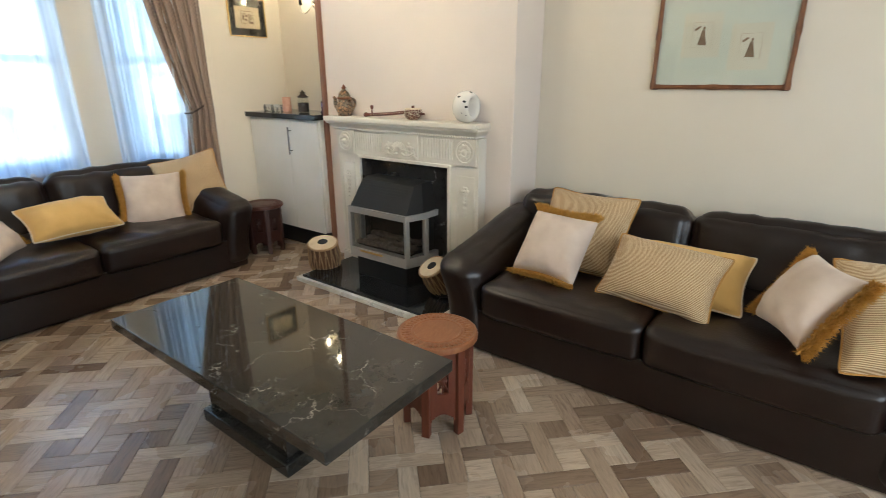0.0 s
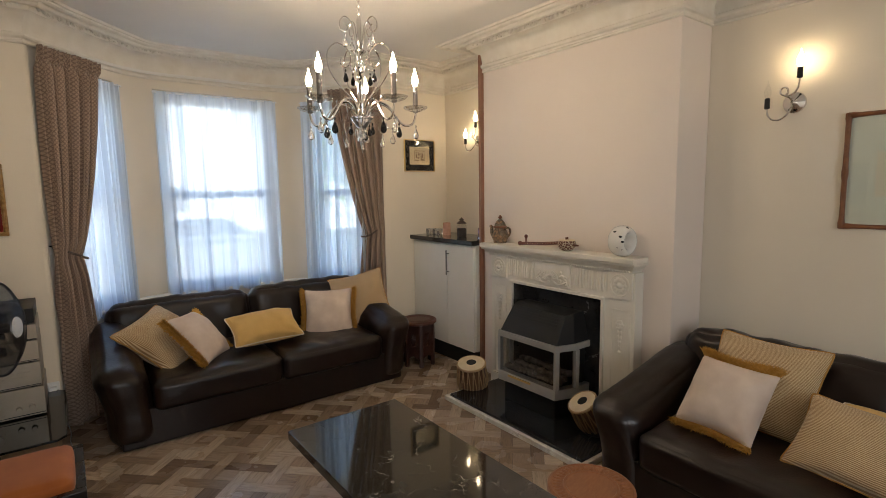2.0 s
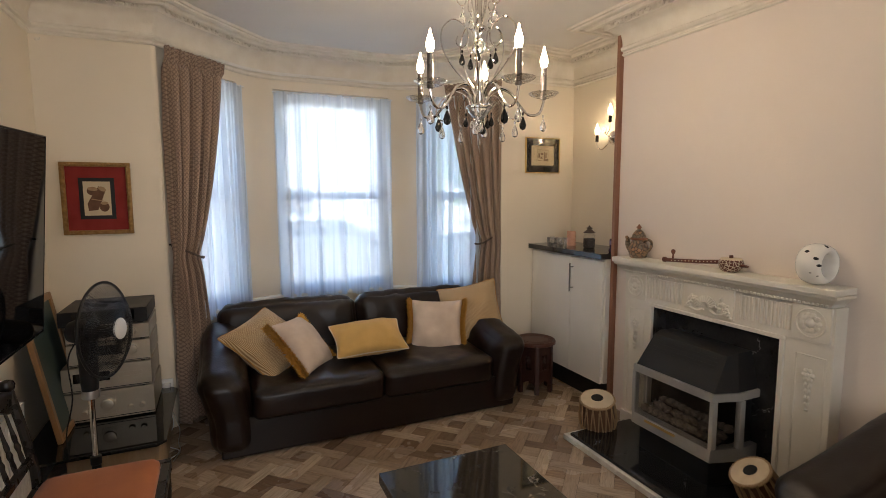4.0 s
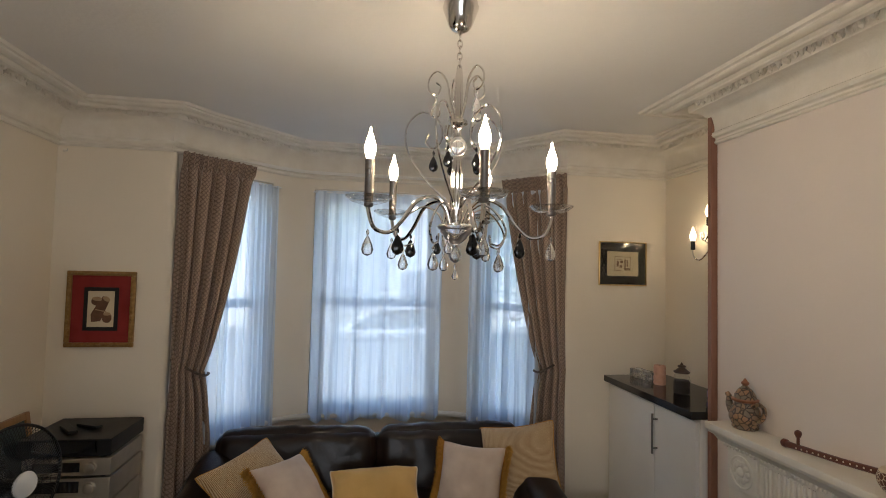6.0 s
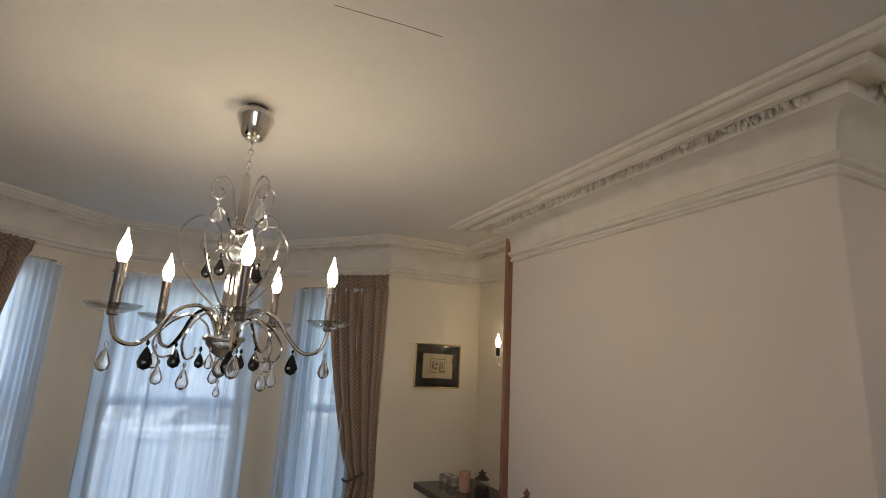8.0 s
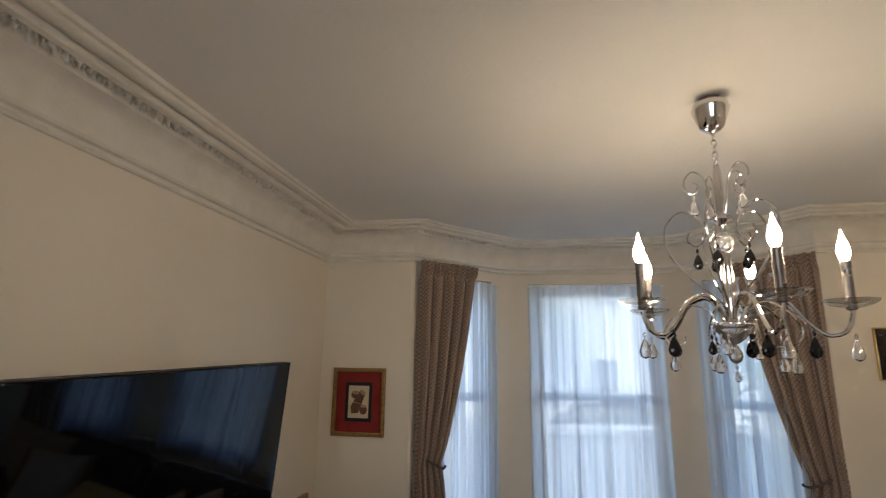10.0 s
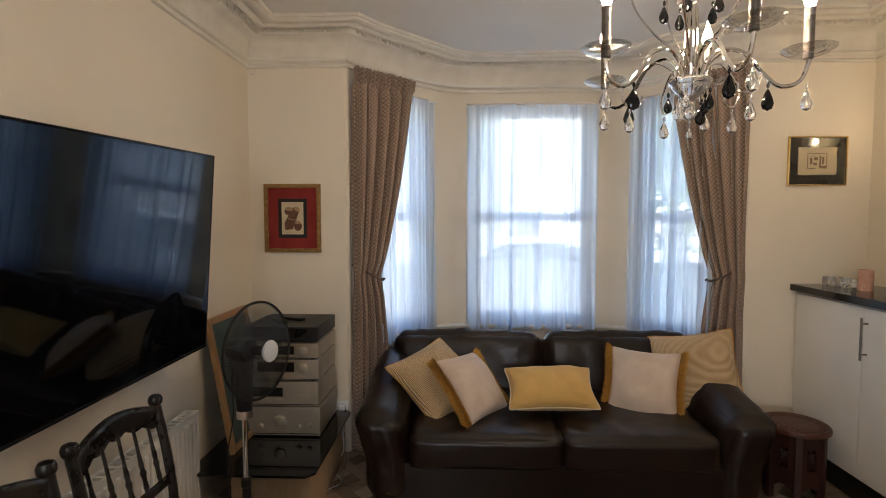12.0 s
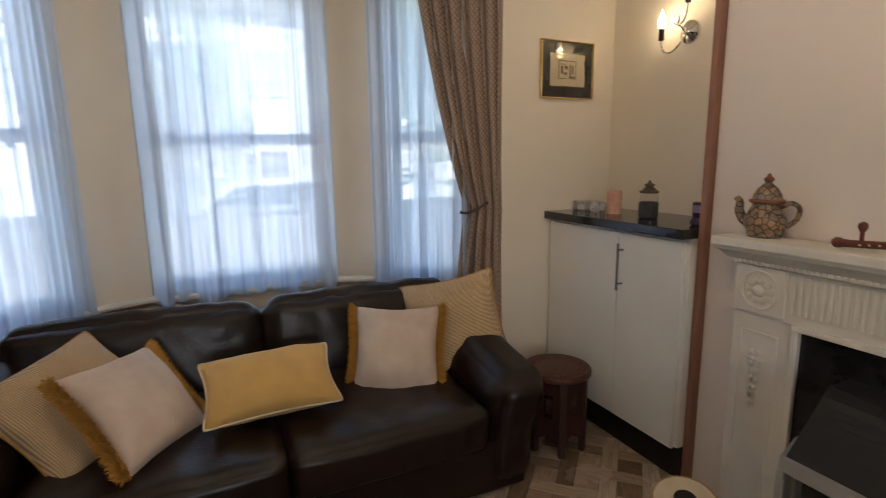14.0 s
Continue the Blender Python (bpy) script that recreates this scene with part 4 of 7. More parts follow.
cb = part("centre_block", boxbm(FX - 0.006, 0.0, -0.155, 0.155, 0.872, 1.035, 0.003), IVORY, fp)
g = B()
ry = Matrix.Rotation(radians(-90), 4, "Y")
for q in range(11):                                   # scallop shell
    aa = radians(-75 + 15 * q)
    p0, p1 = Vector((FX - 0.008, 0, 0.918)), Vector((FX - 0.016, 0.062 * math.sin(aa), 0.918 + 0.074 * math.cos(aa) * 0.9))
    tube(g, [p0, p0.lerp(p1, 0.5) + Vector((-0.014, 0, 0)), p1], [0.004, 0.007, 0.009], 6)
rnd = random.Random(9)
for sy in (-1, 1):                                    # sprays of leaves and fruit
    for q in range(22):
        t = q / 21
        y = sy * (0.060 + 0.072 * t + rnd.uniform(-0.012, 0.012))
        z = 0.935 + 0.04 * math.sin(t * 3.1) + rnd.uniform(-0.028, 0.022) - 0.03 * t
        s = rnd.uniform(0.007, 0.014)
        lathe(g, [(0.0005, s * 1.2), (s * 0.7, s * 0.8), (s, 0.0)], 7, Matrix.Translation((FX - 0.006, y, z)) @ ry, cap=False)
    tube(g, curve_pts([(FX - 0.010, sy * 0.02, 0.905), (FX - 0.016, sy * 0.06, 0.890), (FX - 0.014, sy * 0.10, 0.898), (FX - 0.010, sy * 0.135, 0.915)], 6), 0.008, 6)
part("shell_carving", g, IVORY, cb, "carved shell between sprays of leaves")

BLKMARB = marble("black_marble_slip", (0.010, 0.010, 0.011), (0.42, 0.42, 0.42), 3.0, 0.09, 0.012)
bp = B()
box(bp, BX - 0.075, BX - 0.055, FY - OW, FY + OW, 0.045, OH)
tagged(part("back_panel", bp, BLKMARB), "black veined marble back panel of the fireplace", "fireplace panel")
hearth = thing("hearth", "black marble hearth slab edged with cream stone", "hearth", Matrix.Translation((0, 0, 0)))
part("slab", boxbm(2.968, BX - 0.1, 1.585, 2.775, 0.0, 0.046, 0.004), BLKMARB, hearth)
bm = B()
box(bm, 2.938, 2.967, 1.555, 2.805, 0.0, 0.034, 0.004)
box(bm, 2.967, 3.44, 2.776, 2.805, 0.0, 0.034, 0.004)
box(bm, 2.967, 3.44, 1.555, 1.584, 0.0, 0.034, 0.004)
part("stone_edging", bm, CREAMMARB, hearth, "pale mottled stone edging")


# ---- gas fire ----
PASTE = mottled("soot_black", (0.006, 0.006, 0.006), (0.012, 0.012, 0.012), 40, 0.7, 200, 0.2)
DKGREY = mottled("dark_grey_enamel", (0.011, 0.011, 0.0115), (0.015, 0.0145, 0.0145), 10, 0.55, 160, 0.15, dist=0.001, spec=0.35)
SILVER = mottled("silver_grey_metal", (0.56, 0.56, 0.55), (0.48, 0.48, 0.47), 10, 0.38, 120, 0.05, metal=0.6, dist=0.001)
SMOKED = glass_material("smoked_fire_glass", (0.86, 0.85, 0.83), 0.02)
COAL = mottled("grey_brown_coals", (0.26, 0.22, 0.19), (0.08, 0.07, 0.065), 30, 0.9, 90, 0.8, dist=0.01)
gf = thing("gas_fire", "grey gas fire with a silver bay front and glass", "gas fire", Matrix.Translation((0, FY, 0)))
GF = [(3.484, 0.30), (3.34, 0.30), (3.20, 0.257), (3.20, -0.257), (3.34, -0.30), (3.484, -0.30)]


def inset(path, d):
    c = Vector((3.40, 0))
    return [(x + (0 if x > 3.45 else d), y * (1 - d / 0.28)) for x, y in path]


part("base_tray", prism(B(), inset(GF, 0.03), 0.047, 0.196), DKGREY, gf, "dark recessed base")


def ring(z0, z1, d):
    bm = B()
    sweep(bm, GF[::-1], [(-d, z0), (0.006, z0), (0.006, z1), (-d, z1), (-d, z0)])
    return bm


part("lower_rail", ring(0.196, 0.262, 0.05), SILVER, gf, "broad silver lower rail")
part("upper_rail", ring(0.512, 0.552, 0.05), SILVER, gf, "silver upper rail")
for (x, y), w in ((GF[1], 0.03), (GF[2], 0.022), (GF[3], 0.022), (GF[4], 0.03)):
    part("mullion", boxbm(x - 0.006, x + 0.03, y - w / 2, y + w / 2, 0.262, 0.512, 0.003), SILVER, gf)
for a, b in ((1, 2), (2, 3), (3, 4)):
    A, C = Vector(GF[a]), Vector(GF[b])
    d = (C - A).normalized()
    nn = Vector((-d.y, d.x)) * 0.003
    part("glass_panel", prism(B(), [tuple(A - nn), tuple(C - nn), tuple(C + nn), tuple(A + nn)], 0.262, 0.512), SMOKED, gf, "smoked glass panel")
part("firebox", boxbm(3.43, 3.48, -0.27, 0.27, 0.197, 0.54), BLACKM, gf)
part("coal_bed", boxbm(3.25, 3.43, -0.24, 0.24, 0.20, 0.275, 0.01), BLACKM, gf)
rnd = random.Random(6)
for k in range(34):
    c = B()
    bmesh.ops.create_icosphere(c, subdivisions=1, radius=1)
    for v in c.verts:
        v.co *= rnd.uniform(0.8, 1.15)
        v.co = Vector((v.co.x * rnd.uniform(0.026, 0.036), v.co.y * rnd.uniform(0.028, 0.04), v.co.z * 0.024))
    row = k % 3
    part("coal", c, COAL, gf).matrix_basis = Matrix.Translation((3.27 + row * 0.05, -0.225 + (k // 3) * 0.041 + rnd.uniform(-0.01, 0.01), 0.285 + row * 0.022))
bm = B()
hl = [(3.212, 0.255, 0.552), (3.212, -0.255, 0.552), (3.34, -0.294, 0.552), (3.484, -0.294, 0.552), (3.484, 0.294, 0.552), (3.34, 0.294, 0.552)]
hu = [(3.322, 0.235, 0.722), (3.322, -0.235, 0.722), (3.38, -0.25, 0.737), (3.484, -0.25, 0.737), (3.484, 0.25, 0.737), (3.38, 0.25, 0.737)]
vl, vu = [bm.verts.new(p) for p in hl], [bm.verts.new(p) for p in hu]
for i in range(6):
    bm.faces.new((vl[i], vl[(i + 1) % 6], vu[(i + 1) % 6], vu[i]))
bm.faces.new(vu)
bm.faces.new(vl[::-1])
bmesh.ops.recalc_face_normals(bm, faces=bm.faces[:])
hood = part("hood", bm, DKGREY, gf, "dark grey sloping hood", smooth=False)
nr = Vector((-(0.722 - 0.552), 0, 0.11)).normalized()
for k in range(4):
    t = 0.60 + 0.10 * k
    p = Vector((3.212, 0, 0.552)).lerp(Vector((3.322, 0, 0.722)), t) + nr * 0.0005
    m = Matrix.Translation(p) @ Matrix.Rotation(-math.atan2(0.17, 0.11), 4, "Y")
    part("vent_slot", boxbm(-0.0055, 0.0055, -0.20, 0.20, -0.002, 0.002, m=m), PASTE, hood, "black vent slot")
part("brass_plate", boxbm(3.185, 3.195, -0.05, 0.16, 0.238, 0.252, 0.003), BRASS, gf, "small brass latch bar")

# ---- cushions ----


def fabric(name, c0, c1, stripes=0.0, rough=0.85):
    m = material(name, c0, rough)
    bs = m.node_tree.nodes["Principled BSDF"]
    bs.inputs["Sheen Weight"].default_value = 0.2
    v = coords(m)
    n = nd(m, "ShaderNodeTexNoise", Scale=9.0, Detail=4.0)
    ln(m, v, n.inputs["Vector"])
    col = ramp(m, n.outputs["Fac"], [(0.3, c0), (0.7, c1)])
    w = nd(m, "ShaderNodeTexWave", Scale=stripes if stripes else 150.0, Distortion=0.3 if stripes else 1.5)
    w.bands_direction = "Y" if stripes else "X"
    w.inputs["Detail Scale"].default_value = 2
    ln(m, v, w.inputs["Vector"])
    if stripes:
        mx = nd(m, "ShaderNodeMix")
        mx.data_type = "RGBA"
        st = ramp(m, w.outputs["Fac"], [(0.38, (1, 1, 1)), (0.62, (0.42, 0.30, 0.16))])
        mx.blend_type = "MULTIPLY"
        mx.inputs[0].default_value = 0.85
        ln(m, col, mx.inputs[6])
        ln(m, st, mx.inputs[7])
        col = mx.outputs[2]
    ln(m, col, bs.inputs["Base Color"])
    n2 = nd(m, "ShaderNodeTexNoise", Scale=350.0, Detail=2.0)
    ln(m, v, n2.inputs["Vector"])
    b1 = bump(m, w.outputs["Fac"], 0.25 if stripes else 0.06, 0.002)
    bump(m, n2.outputs["Fac"], 0.25, 0.001, b1)
    return m


STRIPE = fabric("ribbed_beige_stripe", (0.70, 0.54, 0.33), (0.63, 0.48, 0.29), 50.0)
CREAMV = fabric("cream_velvet", (0.72, 0.60, 0.50), (0.60, 0.475, 0.385))
OCHRE = fabric("golden_ochre_velvet", (0.74, 0.48, 0.16), (0.66, 0.41, 0.125))
FRINGE = mottled("ochre_fringe", (0.66, 0.37, 0.075), (0.50, 0.26, 0.045), 60, 0.85, 250, 0.6)
PIPEG = fabric("ochre_piping", (0.50, 0.27, 0.06), (0.44, 0.22, 0.05))
PIPEC = fabric("cream_piping", (0.75, 0.64, 0.48), (0.7, 0.6, 0.45))


def pillow_point(u, v, w, h, t, seed, side):
    """u, v in -1..1."""
    pin = 0.115
    ease = 1 - 0.045 * (u * v) ** 8
    x = ease * u * (w / 2) * (1 - pin * (1 - v * v) * abs(u) ** 3)
    y = ease * v * (h / 2) * (1 - pin * (1 - u * u) * abs(v) ** 3)
    e = max(0.0, (1 - u * u)) * max(0.0, (1 - v * v))
    z = side * (t / 2) * (e ** 0.46)
    k = noise.noise(Vector((x * 7 + seed, y * 7, seed * 3 + side))) * 0.014 + noise.noise(Vector((x * 17, y * 15 + seed, side * 2.0))) * 0.006
    # puckers running in from the corners
    r = math.hypot(abs(u) - 1, abs(v) - 1)
    k += 0.009 * math.sin(math.atan2(abs(v) - 1, abs(u) - 1) * 9 + seed) * math.exp(-r * 2.2) * (1 if r > 0.05 else 0)
    z += side * k * min(1, e * 4)
    return Vector((x, y, z))


def cushion(label, centre, xdir, ydir, w, h, mat, seed, trim=None, pipe=None, t=0.205, fringe_sides=()):
    X = Vector(xdir).normalized()
    Y = Vector(ydir)
    Y = (Y - X * Y.dot(X)).normalized()
    Z = X.cross(Y)
    m = Matrix((X, Y, Z)).transposed().to_4x4()
    m.translation = Vector(centre)
    cu = thing("cushion", label, "cushion", m, group="scatter cushions on the sofas")
    n = 26
    bm = B()
    for side in (1, -1):
        vs = [[bm.verts.new(pillow_point(-1 + 2 * i / n, -1 + 2 * j / n, w, h, t, seed, side)) for j in range(n + 1)] for i in range(n + 1)]
        for i in range(n):
            for j in range(n):
                f = (vs[i][j], vs[i + 1][j], vs[i + 1][j + 1], vs[i][j + 1])
                bm.faces.new(f if side > 0 else f[::-1])
    bmesh.ops.remove_doubles(bm, verts=bm.verts[:], dist=0.0006)
    part("cover", bm, mat, cu)
    rim = []
    for i in range(4 * 24):
        q = i / 24
        k = int(q)
        f = -1 + 2 * (q - k)
        u, v = [(f, -1), (1, f), (-f, 1), (-1, -f)][k]
        rim.append(pillow_point(u, v, w, h, t, seed, 1) * 1.004)
    if pipe:
        part("piping", tube(B(), rim, 0.0042, 6, True), pipe, cu)
    rnd = random.Random(int(seed * 100))
    for k in fringe_sides:
        V, F = [], []
        outd = [Vector((0, -1, 0)), Vector((1, 0, 0)), Vector((0, 1, 0)), Vector((-1, 0, 0))][k]
        along = [Vector((1, 0, 0)), Vector((0, 1, 0)), Vector((-1, 0, 0)), Vector((0, -1, 0))][k]
        for i in range(2300):
            q = rnd.random()
            u, v = [(-1 + 2 * q, -1), (1, -1 + 2 * q), (1 - 2 * q, 1), (-1, 1 - 2 * q)][k]
            p = pillow_point(u, v, w, h, t, seed, 1) * 0.995
            d = (outd * rnd.uniform(0.5, 1) + Vector((0, 0, rnd.uniform(-0.5, 1.3))) + along * rnd.uniform(-0.5, 0.5)).normalized()
            ln_ = rnd.uniform(0.030, 0.050)
            s = d.orthogonal().normalized() * 0.0025
            s2 = d.cross(s).normalized() * 0.0025
            e = p + d * ln_ * 0.6 + Vector((0, 0, rnd.uniform(-0.004, 0.004)))
            e2 = e + (d + along * rnd.uniform(-0.7, 0.7)).normalized() * ln_ * 0.5
            o = len(V)
            V += [tuple(p + s), tuple(p - s), tuple(p + s2), tuple(e + s), tuple(e - s), tuple(e + s2), tuple(e2)]
            F += [(o, o + 1, o + 4, o + 3), (o + 1, o + 2, o + 5, o + 4), (o + 2, o, o + 3, o + 5), (o + 3, o + 4, o + 6), (o + 4, o + 5, o + 6), (o + 5, o + 3, o + 6)]
        me = bpy.data.meshes.new("fringe")
        me.from_pydata(V, [], F)
        me.materials.append(FRINGE)
        ob = new("fringe", me)
        ob.parent = cu
        ob["label"] = "thick ochre fringe along the edge"
    return cu


# in the bay
cushion("ribbed beige striped square cushion leaning on the bay sofa arm", (1.265, 3.775, 0.565), (0.33, -0.23, -0.29), (0.36, 0.31, 0.09), 0.48, 0.47, STRIPE, 1.1, pipe=PIPEG)
cushion("cream velvet cushion with ochre fringed sides in the bay", (1.465, 3.685, 0.555), (0.24, 0.33, -0.03), (-0.21, 0.185, 0.30), 0.41, 0.42, CREAMV, 2.3, fringe_sides=(3, 1))
cushion("golden ochre oblong velvet cushion with cream piping", (1.92, 3.675, 0.553), (0.53, 0.015, 0.003), (0.0, 0.28, 0.175), 0.52, 0.305, OCHRE, 3.7, pipe=PIPEC, t=0.185)
cushion("cream velvet cushion with ochre fringe leaning on another", (2.490, 3.800, 0.540), (0.36, -0.17, 0.0), (0.06, 0.20, 0.36), 0.41, 0.44, CREAMV, 4.9, fringe_sides=(3, 1))
cushion("large ribbed beige striped cushion in the sofa corner", (2.82, 3.87, 0.605), (0.44, -0.20, 0.10), (0.02, 0.25, 0.40), 0.50, 0.50, STRIPE, 5.3, pipe=PIPEG)
# along the wall
cushion("large ribbed beige striped cushion behind a cream one", (3.385, 0.87, 0.60), (0, -0.5, -0.01), (0.27, 0, 0.38), 0.50, 0.48, STRIPE, 6.1, pipe=PIPEG)
cushion("cream velvet cushion with ochre fringe along its top", (3.15, 0.925, 0.575), (-0.03, -0.42, -0.01), (0.24, 0.0, 0.30), 0.36, 0.36, CREAMV, 7.7, fringe_sides=(0, 2))
cushion("golden ochre oblong velvet cushion half hidden behind stripes", (3.24, 0.30, 0.53), (0, -0.5, 0.0), (0.276, 0, 0.20), 0.50, 0.33, OCHRE, 8.2, pipe=PIPEC, t=0.17)
cushion("oblong ribbed striped cushion at the middle of the sofa", (3.135, 0.395, 0.535), (-0.06, -0.49, -0.015), (0.22, 0.0, 0.235), 0.52, 0.34, STRIPE, 9.9, pipe=PIPEG)
cushion("large ribbed striped cushion by the sofa's near arm", (3.06, -0.45, 0.585), (0.10, -0.40, 0.0), (0.34, -0.08, 0.30), 0.46, 0.46, STRIPE, 10.4, pipe=PIPEG)
cushion("cream velvet cushion tipped on a corner with ochre fringe", (3.04, -0.15, 0.595), (-0.30, -0.19, 0.0), (0.17, -0.14, 0.31), 0.325, 0.335, CREAMV, 11.8, fringe_sides=(3, 1))

# ---- carved stools ----
ROSEWOOD = wood("carved_red_brown_wood", (0.105, 0.025, 0.012), (0.15, 0.042, 0.019), (5, 5, 1.2), 0.42, 6)
TOPWOOD = wood("worn_stool_top", (0.24, 0.085, 0.032), (0.33, 0.135, 0.052), (4, 14, 4), 0.38, 5)


def stool(m, label, r, h, legs, topmat):
    s = thing("stool", label, "stool", m, group="carved wooden stools")
    top = part("top", lathe(B(), [(r * 0.96, h - 0.030), (r, h - 0.026), (r * 1.005, h - 0.014), (r * 0.985, h - 0.004), (r * 0.93, h), (r * 0.90, h - 0.0025), (r * 0.64, h - 0.0025), (r * 0.62, h),
                                  (r * 0.58, h), (r * 0.565, h - 0.002), (0.01, h - 0.002)], 40), topmat, s, "round top with carved rings")
    band = B()
    for k in range(40):
        a = 2 * math.pi * k / 40
        lathe(band, [(0.0005, 0.0035), (0.008, 0.002), (0.009, -0.002)], 6, Matrix.Translation((r * 0.77 * math.cos(a), r * 0.77 * math.sin(a), h - 0.002)) @ Matrix.Rotation(a, 4, "Z") @ Matrix.Diagonal((2.2, 1, 1, 1)), cap=False)
    part("carved_band", band, topmat, top, "carved leaf band")
    k6 = 6
    rr = r * 0.82
    for k in range(k6):
        a0, a1 = 2 * math.pi * k / k6, 2 * math.pi * (k + 1) / k6
        p0, p1 = Vector((rr * math.cos(a0), rr * math.sin(a0), 0)), Vector((rr * math.cos(a1), rr * math.sin(a1), 0))
        part("leg", boxbm(-0.017, 0.014, -0.017, 0.017, 0, h - 0.03, 0.004, m=Matrix.Translation(p0) @ Matrix.Rotation(a0, 4, "Z")), legs, s)
        mid = (p0 + p1) / 2
        ang = math.atan2((p1 - p0).y, (p1 - p0).x)
        L = (p1 - p0).length / 2 - 0.012
        zb, zt = 0.085, h - 0.03
        bm = B()
        # panel with an arched foot, built of upright strips, and a pierced rosette
        nst = 10
        for q in range(nst):
            u0, u1 = -L + 2 * L * q / nst, -L + 2 * L * (q + 1) / nst
            um = (u0 + u1) / 2
            arch = zb - 0.035 + 0.05 * math.cos(um / L * math.pi / 2) ** 0.6
            if abs(um) < L * 0.42:
                box(bm, u0, u1, -0.006, 0.006, arch, h * 0.46)
                box(bm, u0, u1, -0.006, 0.006, h * 0.74, zt)
            else:
                box(bm, u0, u1, -0.006, 0.006, arch, zt)
        for q in range(8):
            aa = q * math.pi / 4
            c = Vector((0, 0, h * 0.60))
            tube(bm, [c, c + Vector((math.cos(aa) * L * 0.45, 0, math.sin(aa) * h * 0.145))], 0.0045, 5)
        tube(bm, [(math.cos(q * math.pi / 8) * L * 0.25, 0, h * 0.60 + math.sin(q * math.pi / 8) * h * 0.08) for q in range(16)], 0.004, 5, True)
        bmesh.ops.transform(bm, matrix=Matrix.Translation(mid) @ Matrix.Rotation(ang, 4, "Z"), verts=bm.verts[:])
        part("fretwork_panel", bm, legs, s, "pierced carved panel")
    return s


stool(Matrix.Translation((2.305, 1.035, 0)) @ Matrix.Rotation(0.3, 4, "Z"), "round carved red-brown wooden stool beside the coffee table", 0.165, 0.42, ROSEWOOD, TOPWOOD)
DARKSTOOL = wood("dark_carved_wood", (0.030, 0.009, 0.006), (0.046, 0.014, 0.008), (5, 5, 1.2), 0.45, 6)
DARKTOP = wood("dark_red_stool_top", (0.060, 0.017, 0.009), (0.10, 0.032, 0.016), (4, 14, 4), 0.4, 5)
stool(Matrix.Translation((3.24, 3.585, 0)) @ Matrix.Rotation(0.1, 4, "Z"), "round carved dark wooden stool between sofa and cabinet", 0.165, 0.41, DARKSTOOL, DARKTOP)

# ---- tabla drums ----
DRUMWOOD = wood("dark_drum_wood", (0.10, 0.045, 0.022), (0.17, 0.085, 0.04), (4, 4, 1), 0.4, 5)
SKIN = mottled("pale_drum_skin", (0.72, 0.60, 0.43), (0.62, 0.50, 0.34), 14, 0.6, 90, 0.15)
STRAP = mottled("tan_leather_strap", (0.45, 0.31, 0.17), (0.33, 0.21, 0.11), 30, 0.7, 120, 0.3)


def tabla(m, label, r, h):
    s = thing("tabla_drum", label, "drum", m, group="pair of tabla drums")
    prof = [(r * 0.80, 0.0), (r * 0.98, h * 0.08), (r * 1.10, h * 0.30), (r * 1.08, h * 0.55), (r * 1.0, h * 0.80), (r * 0.94, h * 0.97)]
    part("body", lathe(B(), prof, 32), DRUMWOOD, s)
    part("head", lathe(B(), [(r * 0.95, h * 0.965), (r * 0.98, h * 0.985), (r * 0.94, h), (r * 0.5, h + 0.001), (0.004, h + 0.001)], 32), SKIN, s, "pale skin head")
    part("tuning_spot", lathe(B(), [(r * 0.36, h + 0.0012), (r * 0.34, h + 0.003), (0.003, h + 0.0035)], 24, Matrix.Translation((r * 0.05, 0, 0))), PASTE, s, "round black tuning spot")
    hoop = B()
    for ph in (0, 2.09, 4.19):
        tube(hoop, [((r * 1.0 + 0.005 * math.cos(14 * a + ph)) * math.cos(a), (r * 1.0 + 0.005 * math.cos(14 * a + ph)) * math.sin(a), h * 0.955 + 0.005 * math.sin(14 * a + ph)) for a in [2 * math.pi * i / 96 for i in range(96)]], 0.0045, 6, True)
    part("braided_hoop", hoop, STRAP, s, "braided leather hoop")
    for k in range(16):
        a = 2 * math.pi * k / 16
        da = 2 * math.pi / 32
        zs = [h * 0.95, h * 0.78, h * 0.55, h * 0.30, h * 0.08, 0.004]
        rs = [r * 1.03, r * 1.035, r * 1.11, r * 1.13, r * 1.01, r * 0.84]
        for sg in (1, -1):
            part("strap", tube(B(), [polar(rr_, a + sg * da * (i / 5), z) for i, (rr_, z) in enumerate(zip(rs, zs))], 0.0042, 5), STRAP, s)
    return s


def leaning(p, tip, turn):
    return Matrix.Translation(p) @ Matrix.Rotation(turn, 4, "Z") @ Matrix.Rotation(tip, 4, "Y")


tabla(leaning((3.215, 2.80, 0.012), radians(-14), radians(35)), "pale-headed tabla drum with leather straps tipped on the hearth's edge", 0.105, 0.235)
tabla(leaning((3.31, 1.735, 0.085), radians(-32), radians(-20)), "smaller tabla drum lying tilted on the hearth", 0.088, 0.205)
ring_ = thing("drum_ring", "padded fabric ring under the tilted drum", "drum ring", Matrix.Translation((3.30, 1.74, 0.047)))
part("pad", tube(B(), [(0.07 * math.cos(a), 0.07 * math.sin(a), 0.022) for a in [2 * math.pi * i / 24 for i in range(24)]], 0.022, 8, True), DARKBASE, ring_)


